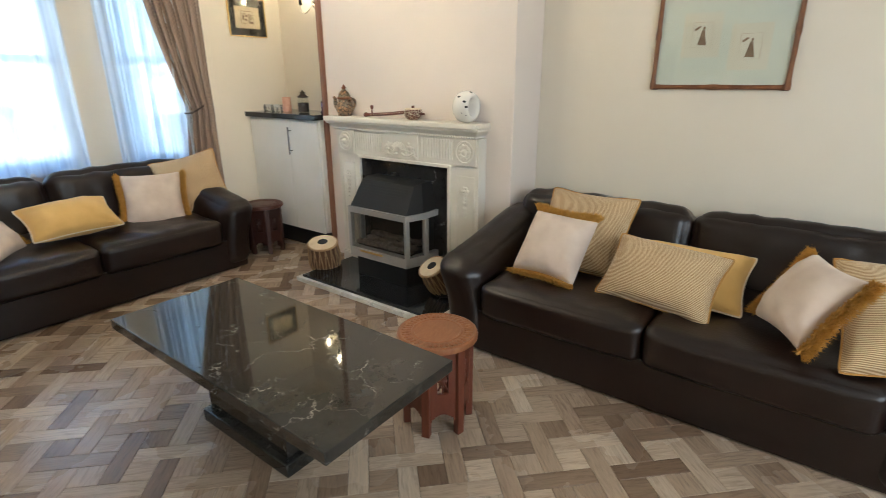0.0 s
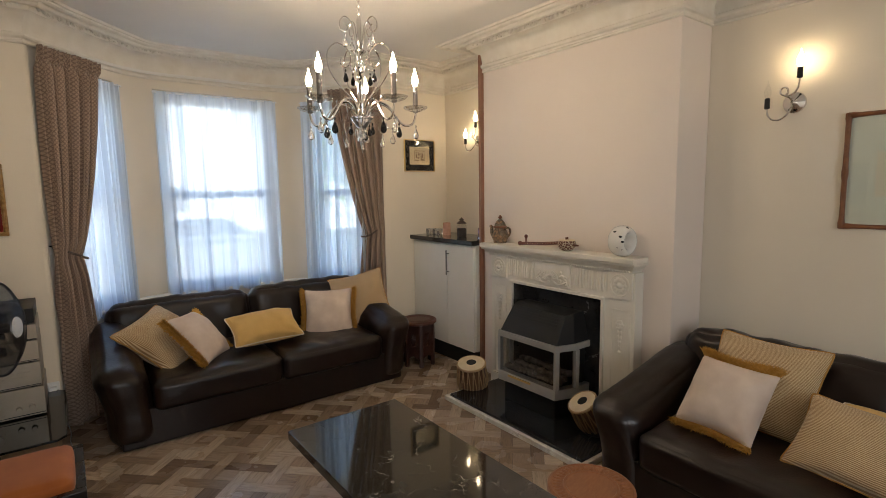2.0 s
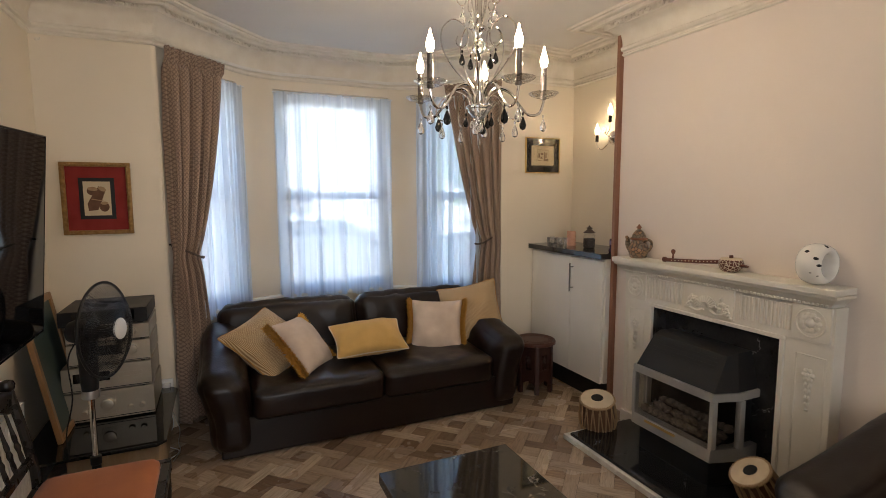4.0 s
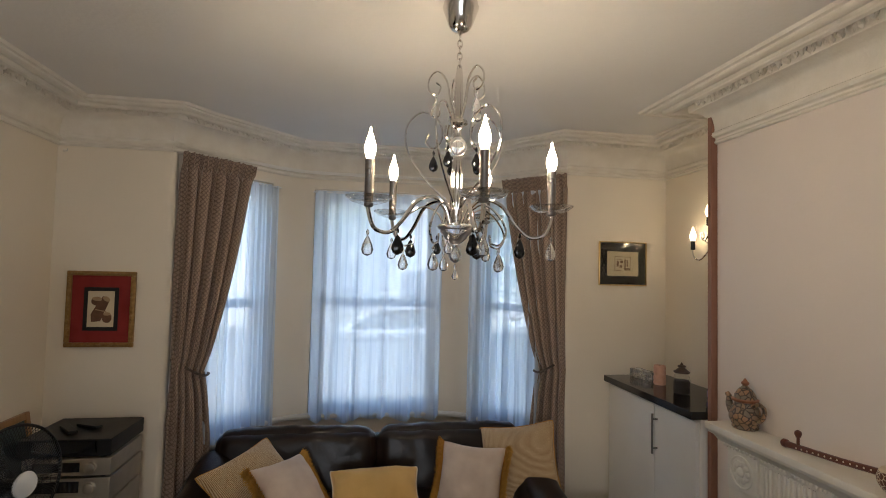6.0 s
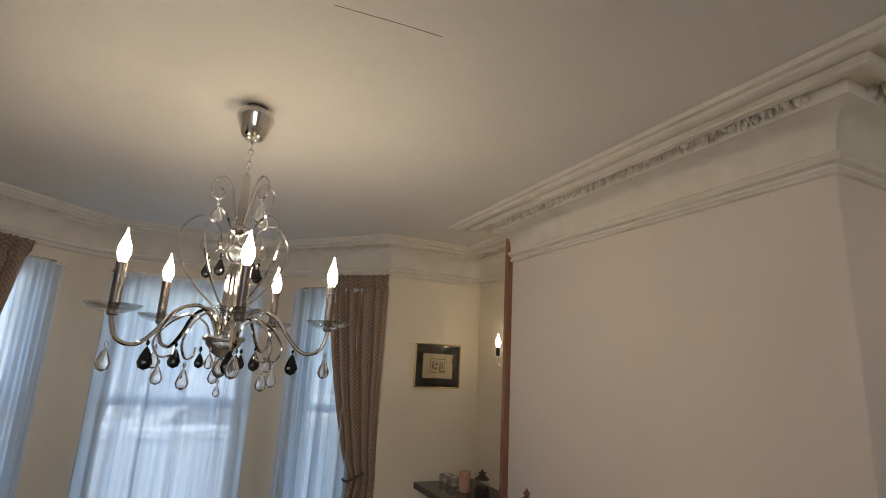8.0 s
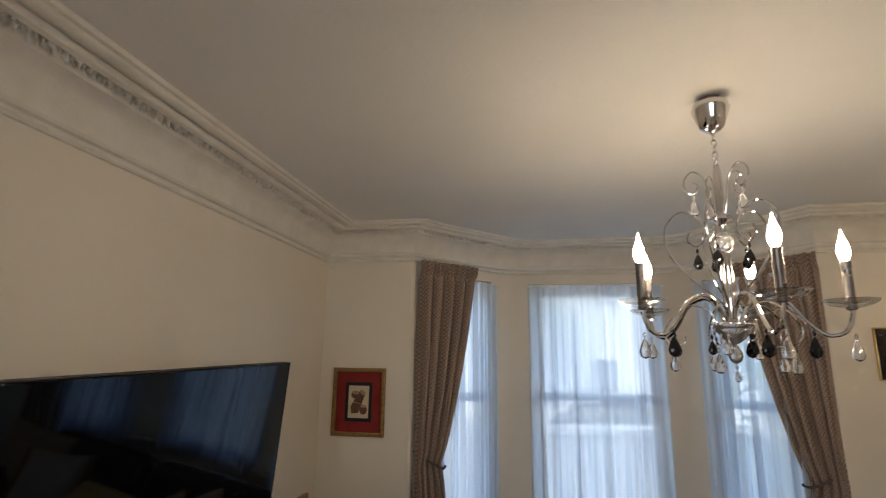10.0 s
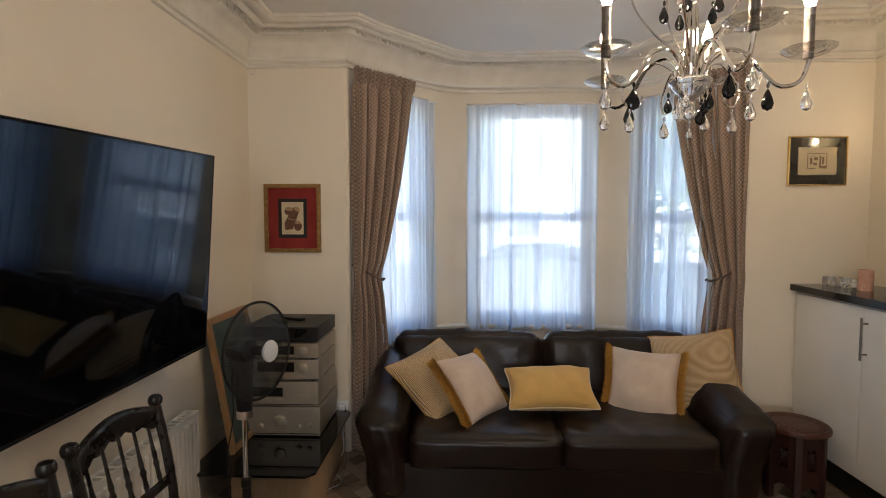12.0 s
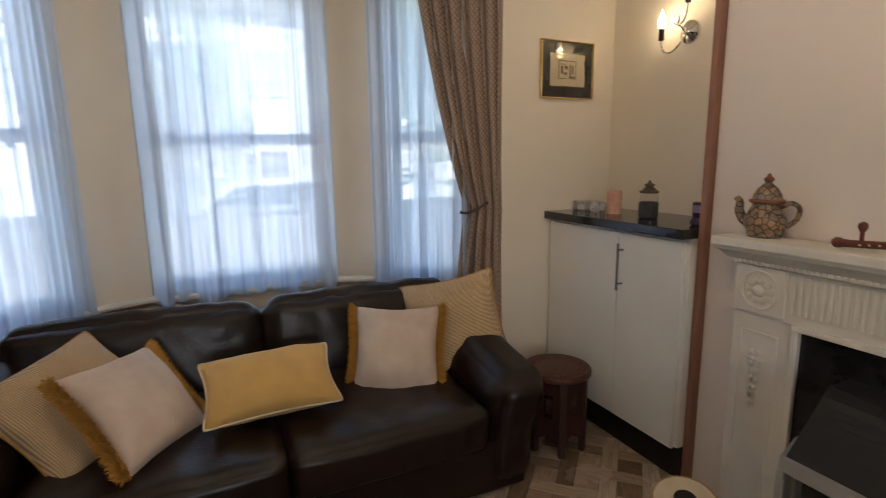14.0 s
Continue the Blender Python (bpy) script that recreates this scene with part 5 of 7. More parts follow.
# ---- pictures ----
REDMAT = mottled("dark_red_mount", (0.26, 0.022, 0.018), (0.22, 0.018, 0.015), 12, 0.85, 200, 0.1)
PAPER = mottled("aged_cream_paper", (0.66, 0.57, 0.40), (0.58, 0.49, 0.33), 8, 0.9, 120, 0.15)
SAGE = mottled("pale_sage_mount", (0.66, 0.70, 0.62), (0.62, 0.66, 0.58), 4, 0.9, 150, 0.08)
PALEPAPER = mottled("pale_cream_paper", (0.70, 0.68, 0.57), (0.65, 0.63, 0.52), 8, 0.9, 120, 0.12)
INK = mottled("sepia_ink", (0.16, 0.10, 0.06), (0.28, 0.19, 0.12), 40, 0.9, 100, 0.1)
BAMBOO = wood("brown_bamboo_frame", (0.13, 0.045, 0.018), (0.26, 0.105, 0.04), (6, 6, 6), 0.35, 4)
GILT = mottled("old_gilt_wood", (0.40, 0.24, 0.08), (0.24, 0.13, 0.04), 40, 0.45, 120, 0.5, metal=0.4)
UMBER = mottled("brown_pigment", (0.17, 0.085, 0.05), (0.12, 0.06, 0.035), 30, 0.9, 100, 0.1)
OCHREP = mottled("tan_pigment", (0.42, 0.29, 0.17), (0.34, 0.22, 0.12), 30, 0.9, 100, 0.1)


def frame_sides(p, w, h, fw, d, mat, lip=0.0):
    for name, b in (("frame_rail", (-w / 2, w / 2, -d, -0.002, h / 2 - fw, h / 2)), ("frame_rail", (-w / 2, w / 2, -d, -0.002, -h / 2, -h / 2 + fw)),
                    ("frame_stile", (-w / 2, -w / 2 + fw, -d, -0.002, -h / 2 + fw, h / 2 - fw)), ("frame_stile", (w / 2 - fw, w / 2, -d, -0.002, -h / 2 + fw, h / 2 - fw))):
        part(name, boxbm(*b, 0.004), mat, p)


def blob(bm, pts, y):
    vs = [bm.verts.new((x, y, z)) for x, z in pts]
    bm.faces.new(vs)
    return bm


def ellipse(cx, cz, rx, rz, n=18, turn=0.0):
    return [(cx + rx * math.cos(a) * math.cos(turn) - rz * math.sin(a) * math.sin(turn), cz + rx * math.cos(a) * math.sin(turn) + rz * math.sin(a) * math.cos(turn)) for a in [2 * math.pi * i / n for i in range(n)]]


# red-mounted picture of drums
pl = thing("framed_picture", "gilt-framed picture of three drums on a dark red mount", "picture", Matrix.Translation((0.3285, YW, 1.529)))
frame_sides(pl, 0.363, 0.436, 0.026, 0.024, GILT)
rope = B()
rp = [(-0.165, -0.026, -0.202), (0.165, -0.026, -0.202), (0.165, -0.026, 0.202), (-0.165, -0.026, 0.202)]
pts = []
for a, b in zip(rp, rp[1:] + rp[:1]):
    for i in range(60):
        pts.append(Vector(a).lerp(Vector(b), i / 60))
for ph in (0, math.pi):
    tube(rope, [p + Vector((0.0035 * math.cos(k * 1.0 + ph), 0.0025 * math.sin(k * 1.0 + ph), 0.0035 * math.cos(k * 1.0 + ph))) for k, p in enumerate(pts)], 0.0032, 5, True)
part("rope_moulding", rope, GILT, pl, "twisted rope moulding")
part("mount", boxbm(-0.158, 0.158, -0.010, -0.003, -0.194, 0.194), REDMAT, pl, "dark red mount board")
part("inner_mount", boxbm(-0.092, 0.092, -0.0115, -0.010, -0.125, 0.125), BLACKM, pl, "black inner mount")
part("print", boxbm(-0.070, 0.070, -0.0125, -0.0115, -0.103, 0.103), PAPER, pl, "cream print")
bm = B()
blob(bm, [(-0.048, -0.075), (0.0, -0.07), (0.02, -0.02), (0.045, 0.05), (0.01, 0.075), (-0.025, 0.02), (-0.052, -0.03)], -0.0128)
part("drum_shape", bm, UMBER, pl)
bm = B()
blob(bm, ellipse(-0.022, 0.045, 0.030, 0.026), -0.0130)
part("drum_shape", bm, UMBER, pl)
part("drum_shape", blob(B(), ellipse(0.034, -0.05, 0.026, 0.030), -0.0130), UMBER, pl)
bm = B()
blob(bm, ellipse(-0.022, 0.058, 0.027, 0.012, turn=-0.1), -0.0132)
part("drum_head", bm, OCHREP, pl)
part("drum_head", blob(B(), ellipse(0.028, 0.058, 0.022, 0.013, turn=-0.5), -0.0132), OCHREP, pl)
part("drum_head", blob(B(), ellipse(0.034, -0.028, 0.020, 0.010), -0.0132), OCHREP, pl)
part("strap", blob(B(), [(-0.03, 0.0), (0.03, -0.012), (0.03, -0.017), (-0.03, -0.006)], -0.0132), OCHREP, pl)

# gold-edged black picture with papyrus
pr = thing("framed_picture", "gold-edged black picture with a torn papyrus drawing", "picture", Matrix.Translation((3.571, YW, 1.877)))
frame_sides(pr, 0.350, 0.300, 0.008, 0.022, BRASS)
part("mount", boxbm(-0.166, 0.166, -0.010, -0.003, -0.141, 0.141), BLACKG, pr, "black mount board")
rnd = random.Random(2)
edge = []
for i in range(24):
    edge.append((-0.112 + 0.228 * i / 24, 0.083 + rnd.uniform(-0.001, 0.001)))
for i in range(20):
    edge.append((0.116 + rnd.uniform(-0.006, 0.003), 0.083 - 0.165 * i / 20))
for i in range(24):
    edge.append((0.112 - 0.224 * i / 24, -0.085 + rnd.uniform(-0.004, 0.005)))
for i in range(20):
    edge.append((-0.113 + rnd.uniform(-0.003, 0.002), -0.082 + 0.165 * i / 20))
bm = B()
prism(bm, edge, 0, 0.0012)
bmesh.ops.transform(bm, matrix=Matrix.Translation((0, -0.0115, 0)) @ Matrix.Rotation(radians(90), 4, "X") @ Matrix.Translation((0, 0, -0.001)), verts=bm.verts[:])
part("papyrus", bm, PAPER, pr, "torn-edged papyrus sheet", smooth=False)
bm = B()
for b in ((-0.06, 0.06, 0.045, 0.049), (-0.06, -0.056, -0.05, 0.045), (0.052, 0.056, -0.05, 0.045), (-0.05, -0.01, -0.047, -0.042), (0.01, 0.05, -0.045, -0.03), (0.012, 0.022, -0.03, 0.03), (0.028, 0.04, -0.02, 0.025), (-0.045, -0.03, -0.02, 0.02),
          (-0.024, -0.004, -0.026, -0.01), (-0.02, 0.002, 0.004, 0.022), (-0.048, -0.01, 0.028, 0.032)):
    box(bm, b[0], b[1], -0.0137, -0.0128, b[2], b[3])
part("drawing", bm, INK, pr, "dark ink figures and lines")
part("glass", boxbm(-0.166, 0.166, -0.0165, -0.0155, -0.141, 0.141), PICGLASS, pr).visible_shadow = False

# bamboo-framed pair of prints
pb = thing("framed_picture", "bamboo-framed picture with two small sepia prints", "picture", Matrix.Translation((XR, 0.423, 1.61)) @ Matrix.Rotation(radians(-90), 4, "Z"))
W2, H2 = 0.645, 0.56
for name, a, b in (("frame_rail", (-W2 / 2, -0.014, H2 / 2 - 0.01), (W2 / 2, -0.014, H2 / 2 - 0.01)), ("frame_rail", (-W2 / 2, -0.014, -H2 / 2 + 0.01), (W2 / 2, -0.014, -H2 / 2 + 0.01)),
                   ("frame_stile", (-W2 / 2 + 0.01, -0.016, -H2 / 2), (-W2 / 2 + 0.01, -0.016, H2 / 2)), ("frame_stile", (W2 / 2 - 0.01, -0.016, -H2 / 2), (W2 / 2 - 0.01, -0.016, H2 / 2))):
    a, b = Vector(a), Vector(b)
    n = 24
    rs = [0.0115 + (0.0035 if i in (0, 1, 11, 12, 23, 24) else 0.0) + 0.0006 * math.sin(i) for i in range(n + 1)]
    part(name, tube(B(), [a.lerp(b, i / n) for i in range(n + 1)], rs, 10), BAMBOO, pb)
part("mount", boxbm(-W2 / 2 + 0.015, W2 / 2 - 0.015, -0.008, -0.003, -H2 / 2 + 0.015, H2 / 2 - 0.015), SAGE, pb, "pale sage mount board")
for x0, z0 in ((-W2 / 2 + 0.13, -H2 / 2 + 0.156), (-W2 / 2 + 0.355, -H2 / 2 + 0.093)):
    s = part("print", boxbm(x0, x0 + 0.18, -0.0095, -0.008, z0, z0 + 0.215), PALEPAPER, pb, "small cream print")
    bm = B()
    cx, cz = x0 + 0.095, z0 + 0.10
    blob(bm, [(cx - 0.022, cz - 0.04), (cx + 0.022, cz - 0.042), (cx + 0.012, cz + 0.0), (cx + 0.008, cz + 0.03), (cx - 0.006, cz + 0.032), (cx - 0.012, cz)], -0.0098)
    blob(bm, ellipse(cx + 0.003, cz + 0.040, 0.006, 0.008), -0.0098)
    blob(bm, [(cx - 0.045, cz + 0.035), (cx - 0.02, cz + 0.052), (cx - 0.01, cz + 0.048), (cx - 0.035, cz + 0.028)], -0.0098)
    part("engraving", bm, INK, s, "faint sepia engraving")
    ol = B()
    for b in ((0.045, 0.140, 0.05, 0.0512), (0.045, 0.140, 0.168, 0.1692), (0.045, 0.0462, 0.05, 0.168), (0.1388, 0.140, 0.05, 0.168)):
        box(ol, x0 + b[0], x0 + b[1], -0.0099, -0.0094, z0 + b[2], z0 + b[3])
    part("plate_line", ol, OCHREP, s)
part("glass", boxbm(-W2 / 2 + 0.015, W2 / 2 - 0.015, -0.0125, -0.0115, -H2 / 2 + 0.015, H2 / 2 - 0.015), PICGLASS, pb).visible_shadow = False

# gilt-framed glazed picture on the television wall
BRIGHTGILT = mottled("bright_gilt_frame", (0.62, 0.36, 0.09), (0.50, 0.27, 0.06), 25, 0.32, 120, 0.3, metal=0.7)
DIMPRINT = mottled("dim_olive_print", (0.20, 0.19, 0.15), (0.34, 0.31, 0.25), 7, 0.8, 90, 0.2)
pg = thing("framed_picture", "glazed picture in a bright gilt frame beside the television", "picture", Matrix.Translation((XL, 1.215, 1.702)) @ Matrix.Rotation(radians(90), 4, "Z"))
frame_sides(pg, 0.56, 0.585, 0.030, 0.026, BRIGHTGILT)
for name, b in (("inner_slip", (-0.25, 0.25, 0.2525, 0.2625)), ("inner_slip", (-0.25, 0.25, -0.2625, -0.2525)), ("inner_slip", (-0.25, -0.24, -0.2525, 0.2525)), ("inner_slip", (0.24, 0.25, -0.2525, 0.2525))):
    part(name, boxbm(b[0], b[1], -0.016, -0.004, b[2], b[3], 0.002), BLACKM, pg, "black inner slip")
part("print", boxbm(-0.24, 0.24, -0.008, -0.003, -0.2525, 0.2525), DIMPRINT, pg, "dim olive print")
part("glass", boxbm(-0.24, 0.24, -0.0125, -0.0115, -0.2525, 0.2525), PICGLASS, pg).visible_shadow = False
for p, lab in (((XL + 0.001, 1.66, 2.41), "small grey metal picture hook high on the wall"), ((XL + 0.04, YW - 0.004, 2.44), "small round plaster-coloured hook in the wall corner")):
    hk_ = thing("wall_hook", lab, "hook", Matrix.Translation(p))
    part("boss", lathe(B(), [(0.010, 0.0), (0.011, 0.004), (0.006, 0.008), (0.002, 0.009)], 12, Matrix.Rotation(radians(90), 4, "Y" if p[0] < XL + 0.01 else "X")), PLASTER if p[1] > 3 else STEEL, hk_)
    part("pin", tube(B(), [(0.004, -0.004, 0.0), (0.016, -0.010, -0.004), (0.018, -0.011, 0.010)], 0.002, 6), STEEL, hk_)

# ---- hi-fi on a black glass stand ----
ALU = mottled("champagne_silver_metal", (0.52, 0.46, 0.37), (0.45, 0.395, 0.31), 8, 0.40, 200, 0.05, metal=0.7, dist=0.001)
BLACKGLASS = material("black_glass", (0.006, 0.006, 0.007), 0.03)
BOXWOOD = wood("pale_wood_box", (0.46, 0.32, 0.19), (0.54, 0.40, 0.25), (8, 8, 1.5), 0.6, 4)
st = thing("hifi_stand", "black glass hi-fi stand on a pale wooden box", "stand", Matrix.Identity(4))
bm = B()
prism(bm, [(0.075, 3.12), (0.66, 3.12), (0.70, 3.16), (0.70, 3.93), (0.66, 3.97), (0.075, 3.97)], 0.283, 0.295)
part("glass_top", bm, BLACKGLASS, st, "black glass top")
part("box", boxbm(0.26, 0.66, 3.20, 3.95, 0.0, 0.282, 0.004), BOXWOOD, st, "pale wooden box")


def hifi(name, label, x0, x1, y0, y1, z0, z1, mat, knobs=(), display=None, buttons=()):
    u = thing(name, label, "hi-fi unit", Matrix.Translation(((x0 + x1) / 2, y0, z0)), group="stack of hi-fi units")
    w, d, h = x1 - x0, y1 - y0, z1 - z0
    part("case", boxbm(-w / 2, w / 2, 0.006, d, 0.010, h, 0.003), mat, u)
    part("front_panel", boxbm(-w / 2, w / 2, 0.0, 0.006, 0.008, h, 0.002), mat, u)
    for sx in (-1, 1):
        for yy in (0.03, d - 0.04):
            part("foot", lathe(B(), [(0.016, 0.0), (0.018, 0.003), (0.018, 0.010)], 12, Matrix.Translation((sx * (w / 2 - 0.04), yy, 0))), BLACKM, u)
    part("lower_strip", boxbm(-w / 2 + 0.004, w / 2 - 0.004, -0.0015, 0.001, 0.10 * h, 0.125 * h), BLACKM, u, "dark groove along the front")
    if not display:
        part("knob_plate", boxbm(-0.22 * w / 2, 0.12 * w / 2, -0.002, 0.001, 0.24 * h, 0.86 * h, 0.001), mat, u, "square plate behind the volume knob")
    for kx, kz, r in knobs:
        part("knob", lathe(B(), [(r * 1.15, 0.0), (r * 1.15, 0.003), (r, 0.004), (r * 0.96, 0.018), (r * 0.8, 0.020), (0.002, 0.020)], 24, Matrix.Translation((kx * w / 2, 0.0, kz * h)) @ Matrix.Rotation(radians(90), 4, "X")), mat, u)
    if display:
        a, b, c, e = display
        part("display", boxbm(a * w / 2, b * w / 2, -0.0012, 0.001, c * h, e * h), BLACKGLASS, u, "dark display window")
    for a, b, c, e in buttons:
        part("button", boxbm(a * w / 2, b * w / 2, -0.003, 0.001, c * h, e * h, 0.001), mat, u)
    return u


hifi("amplifier", "champagne silver stereo amplifier at the bottom of the stack", 0.18, 0.612, 3.55, 3.93, 0.2955, 0.466, ALU, knobs=((-0.05, 0.55, 0.032), (0.45, 0.35, 0.014), (0.72, 0.38, 0.014), (-0.55, 0.35, 0.014)), buttons=((-0.2, 0.15, 0.12, 0.22),))
hifi("cd_player", "champagne silver disc player on the amplifier", 0.18, 0.606, 3.55, 3.93, 0.4665, 0.610, ALU, display=(-0.75, 0.05, 0.42, 0.78), buttons=((0.12, 0.25, 0.36, 0.5), (0.32, 0.75, 0.36, 0.5), (-0.5, 0.05, 0.2, 0.32), (-0.75, -0.56, 0.2, 0.32), (0.1, 0.22, 0.64, 0.70), (0.3, 0.78, 0.64, 0.67)))
hifi("tape_deck", "champagne silver tape deck in the stack", 0.21, 0.606, 3.56, 3.93, 0.6105, 0.735, ALU, knobs=((0.55, 0.62, 0.026),), display=(-0.75, 0.3, 0.45, 0.88), buttons=((-0.3, 0.3, 0.2, 0.32), (0.4, 0.48, 0.16, 0.26), (0.55, 0.63, 0.16, 0.26), (0.7, 0.78, 0.16, 0.26)))
hifi("tuner", "champagne silver tuner in the stack", 0.21, 0.606, 3.56, 3.93, 0.7355, 0.828, ALU, knobs=((0.55, 0.55, 0.026),), display=(-0.75, 0.3, 0.32, 0.82), buttons=((-0.35, 0.3, 0.14, 0.24),))
hifi("player", "black disc player on top of the stack", 0.18, 0.60, 3.57, 3.96, 0.8285, 0.918, BLACKM, display=(-0.7, 0.7, 0.3, 0.9))
rm = thing("remote_control", "black remote control lying on the black player", "remote control", Matrix.Translation((0.33, 3.72, 0.9185)) @ Matrix.Rotation(0.7, 4, "Z"))
part("body", boxbm(-0.022, 0.022, -0.08, 0.08, 0.0, 0.018, 0.004), BLACKM, rm)
rm2 = thing("remote_control", "second black remote control beside the first", "remote control", Matrix.Translation((0.40, 3.78, 0.9185)) @ Matrix.Rotation(1.1, 4, "Z"))
part("body", boxbm(-0.02, 0.02, -0.07, 0.07, 0.0, 0.016, 0.004), BLACKM, rm2)

# wooden frame leaning on the wall behind the stack
TEAL = mottled("faded_teal_print", (0.025, 0.05, 0.055), (0.06, 0.09, 0.08), 9, 0.5, 60, 0.1)
FRAMEWOOD = wood("honey_brown_frame", (0.30, 0.155, 0.06), (0.38, 0.21, 0.09), (8, 8, 2), 0.4, 5)
lf = thing("leaning_picture", "honey-brown framed print leaning on the wall behind the hi-fi", "picture", Matrix.Translation((0.215, 3.55, 0.296)) @ Matrix.Rotation(radians(-9.5), 4, "Y") @ Matrix.Rotation(radians(90), 4, "Z"))
for nm, b in (("frame_stile", (-0.235, -0.20, -0.012, 0.012, 0, 0.72)), ("frame_stile", (0.20, 0.235, -0.012, 0.012, 0, 0.72)), ("frame_rail", (-0.20, 0.20, -0.012, 0.012, 0, 0.035)), ("frame_rail", (-0.20, 0.20, -0.012, 0.012, 0.685, 0.72))):
    part(nm, boxbm(*b, 0.003), FRAMEWOOD, lf)
part("print", boxbm(-0.20, 0.20, -0.002, 0.003, 0.035, 0.685), TEAL, lf, "dark teal print")

# ---- pedestal fan ----
WIRE = material("fan_guard_wire", (0.014, 0.014, 0.015), 0.3)
BLADE = material("smoky_fan_blade", (0.07, 0.078, 0.085), 0.12)
BLADE.node_tree.nodes["Principled BSDF"].inputs["Alpha"].default_value = 0.42
fn = Vector((0.955, -0.297, 0.05)).normalized()
fm = Matrix.Translation((0.505, 2.985, 0.0))
fan = thing("pedestal_fan", "black pedestal fan with a wire guard and silver hub", "fan", fm)
q = fn.to_track_quat("Z", "Y").to_matrix().to_4x4()
hc = Matrix.Translation((0, 0, 0.94)) @ q
FR = 0.215
for nm, dz in (("front_guard", 1), ("rear_guard", -1)):
    g = B()
    for t in (0.20, 0.55, 0.8):
        tube(g, [hc @ Vector((FR * t * math.cos(a), FR * t * math.sin(a), dz * 0.062 * (1 - t ** 3.5))) for a in [2 * math.pi * i / 40 for i in range(40)]], 0.0011, 4, True)
    guard = part(nm, g, WIRE, fan)
    spoke = tube(B(), [Vector((FR * t * math.cos(0.25 * (1 - t) * dz), FR * t * math.sin(0.25 * (1 - t) * dz), dz * 0.062 * (1 - t ** 3.5))) for t in (0.20, 0.45, 0.7, 0.88, 0.97, 1.0)], 0.0010, 4)
    first = part("wire", spoke, WIRE, guard)
    first.matrix_basis = hc
    for k in range(1, 96):
        wire = new("wire", first.data)
        wire.parent = guard
        wire.matrix_basis = hc @ Matrix.Rotation(2 * math.pi * k / 96, 4, "Z")
part("rim", tube(B(), [hc @ Vector((FR * math.cos(a), FR * math.sin(a), 0)) for a in [2 * math.pi * i / 48 for i in range(48)]], 0.0062, 8, True), BLACKM, fan)
SILVERHUB = mottled("pale_silver_badge", (0.68, 0.70, 0.72), (0.62, 0.64, 0.66), 10, 0.3, 100, 0.03)
part("hub_badge", lathe(B(), [(0.048, 0.055), (0.050, 0.060), (0.046, 0.068), (0.030, 0.072), (0.002, 0.073)], 28, hc), SILVERHUB, fan, "pale silver hub badge")
part("motor", lathe(B(), [(0.012, -0.02), (0.05, -0.045), (0.055, -0.06), (0.055, -0.12), (0.045, -0.15), (0.02, -0.165)][::-1], 24, hc), BLACKM, fan)
part("spindle", lathe(B(), [(0.022, -0.03), (0.022, 0.03), (0.016, 0.04)], 16, hc), BLACKM, fan)
for k in range(3):
    bl = B()

    def fb(u, v, k=k):
        r = 0.03 + 0.15 * u
        w = 0.35 + 0.65 * math.sin(u * 2.4)
        a = 2 * math.pi * k / 3 + (v - 0.5) * 1.25 * w + 0.25 * u
        return hc @ Vector((r * math.cos(a), r * math.sin(a), (v - 0.5) * 0.035))
    grid(bl, 10, 8, fb)
    part("blade", bl, BLADE, fan, "smoky translucent blade")
px, py = -fn.x * 0.085, -fn.y * 0.085
part("neck", lathe(B(), [(0.033, 0.66), (0.037, 0.70), (0.038, 0.80), (0.042, 0.84), (0.040, 0.90), (0.02, 0.93)], 20, Matrix.Translation((px, py, 0))), BLACKM, fan)
part("collar", lathe(B(), [(0.026, 0.62), (0.036, 0.625), (0.036, 0.645), (0.034, 0.66)], 20, Matrix.Translation((px, py, 0))), STEEL, fan, "silver collar ring")
part("pole", lathe(B(), [(0.0125, 0.02), (0.0125, 0.63)], 16, Matrix.Translation((px, py, 0))), CHROME, fan)
part("lower_pole", lathe(B(), [(0.019, 0.02), (0.019, 0.30), (0.023, 0.305), (0.023, 0.34), (0.014, 0.345)], 16, Matrix.Translation((px, py, 0))), BLACKM, fan)
part("base", lathe(B(), [(0.19, 0.0), (0.195, 0.008), (0.17, 0.022), (0.06, 0.035), (0.03, 0.055), (0.02, 0.06)], 32, Matrix.Translation((px, py, 0))), BLACKM, fan)
part("power_lead", tube(B(), curve_pts([(px - 0.04, py + 0.05, 0.90), (px - 0.10, py + 0.10, 0.78), (px - 0.09, py + 0.08, 0.60), (px - 0.13, py + 0.10, 0.42), (px - 0.12, py + 0.08, 0.31)], 8), 0.0035, 6), BLACKM, fan)

# ---- dining chairs against the wall ----
EBONY = mottled("ebonised_wood", (0.014, 0.012, 0.011), (0.022, 0.018, 0.015), 14, 0.28, 60, 0.1)
RUST = fabric("rust_orange_velvet", (0.46, 0.135, 0.022), (0.38, 0.10, 0.015))


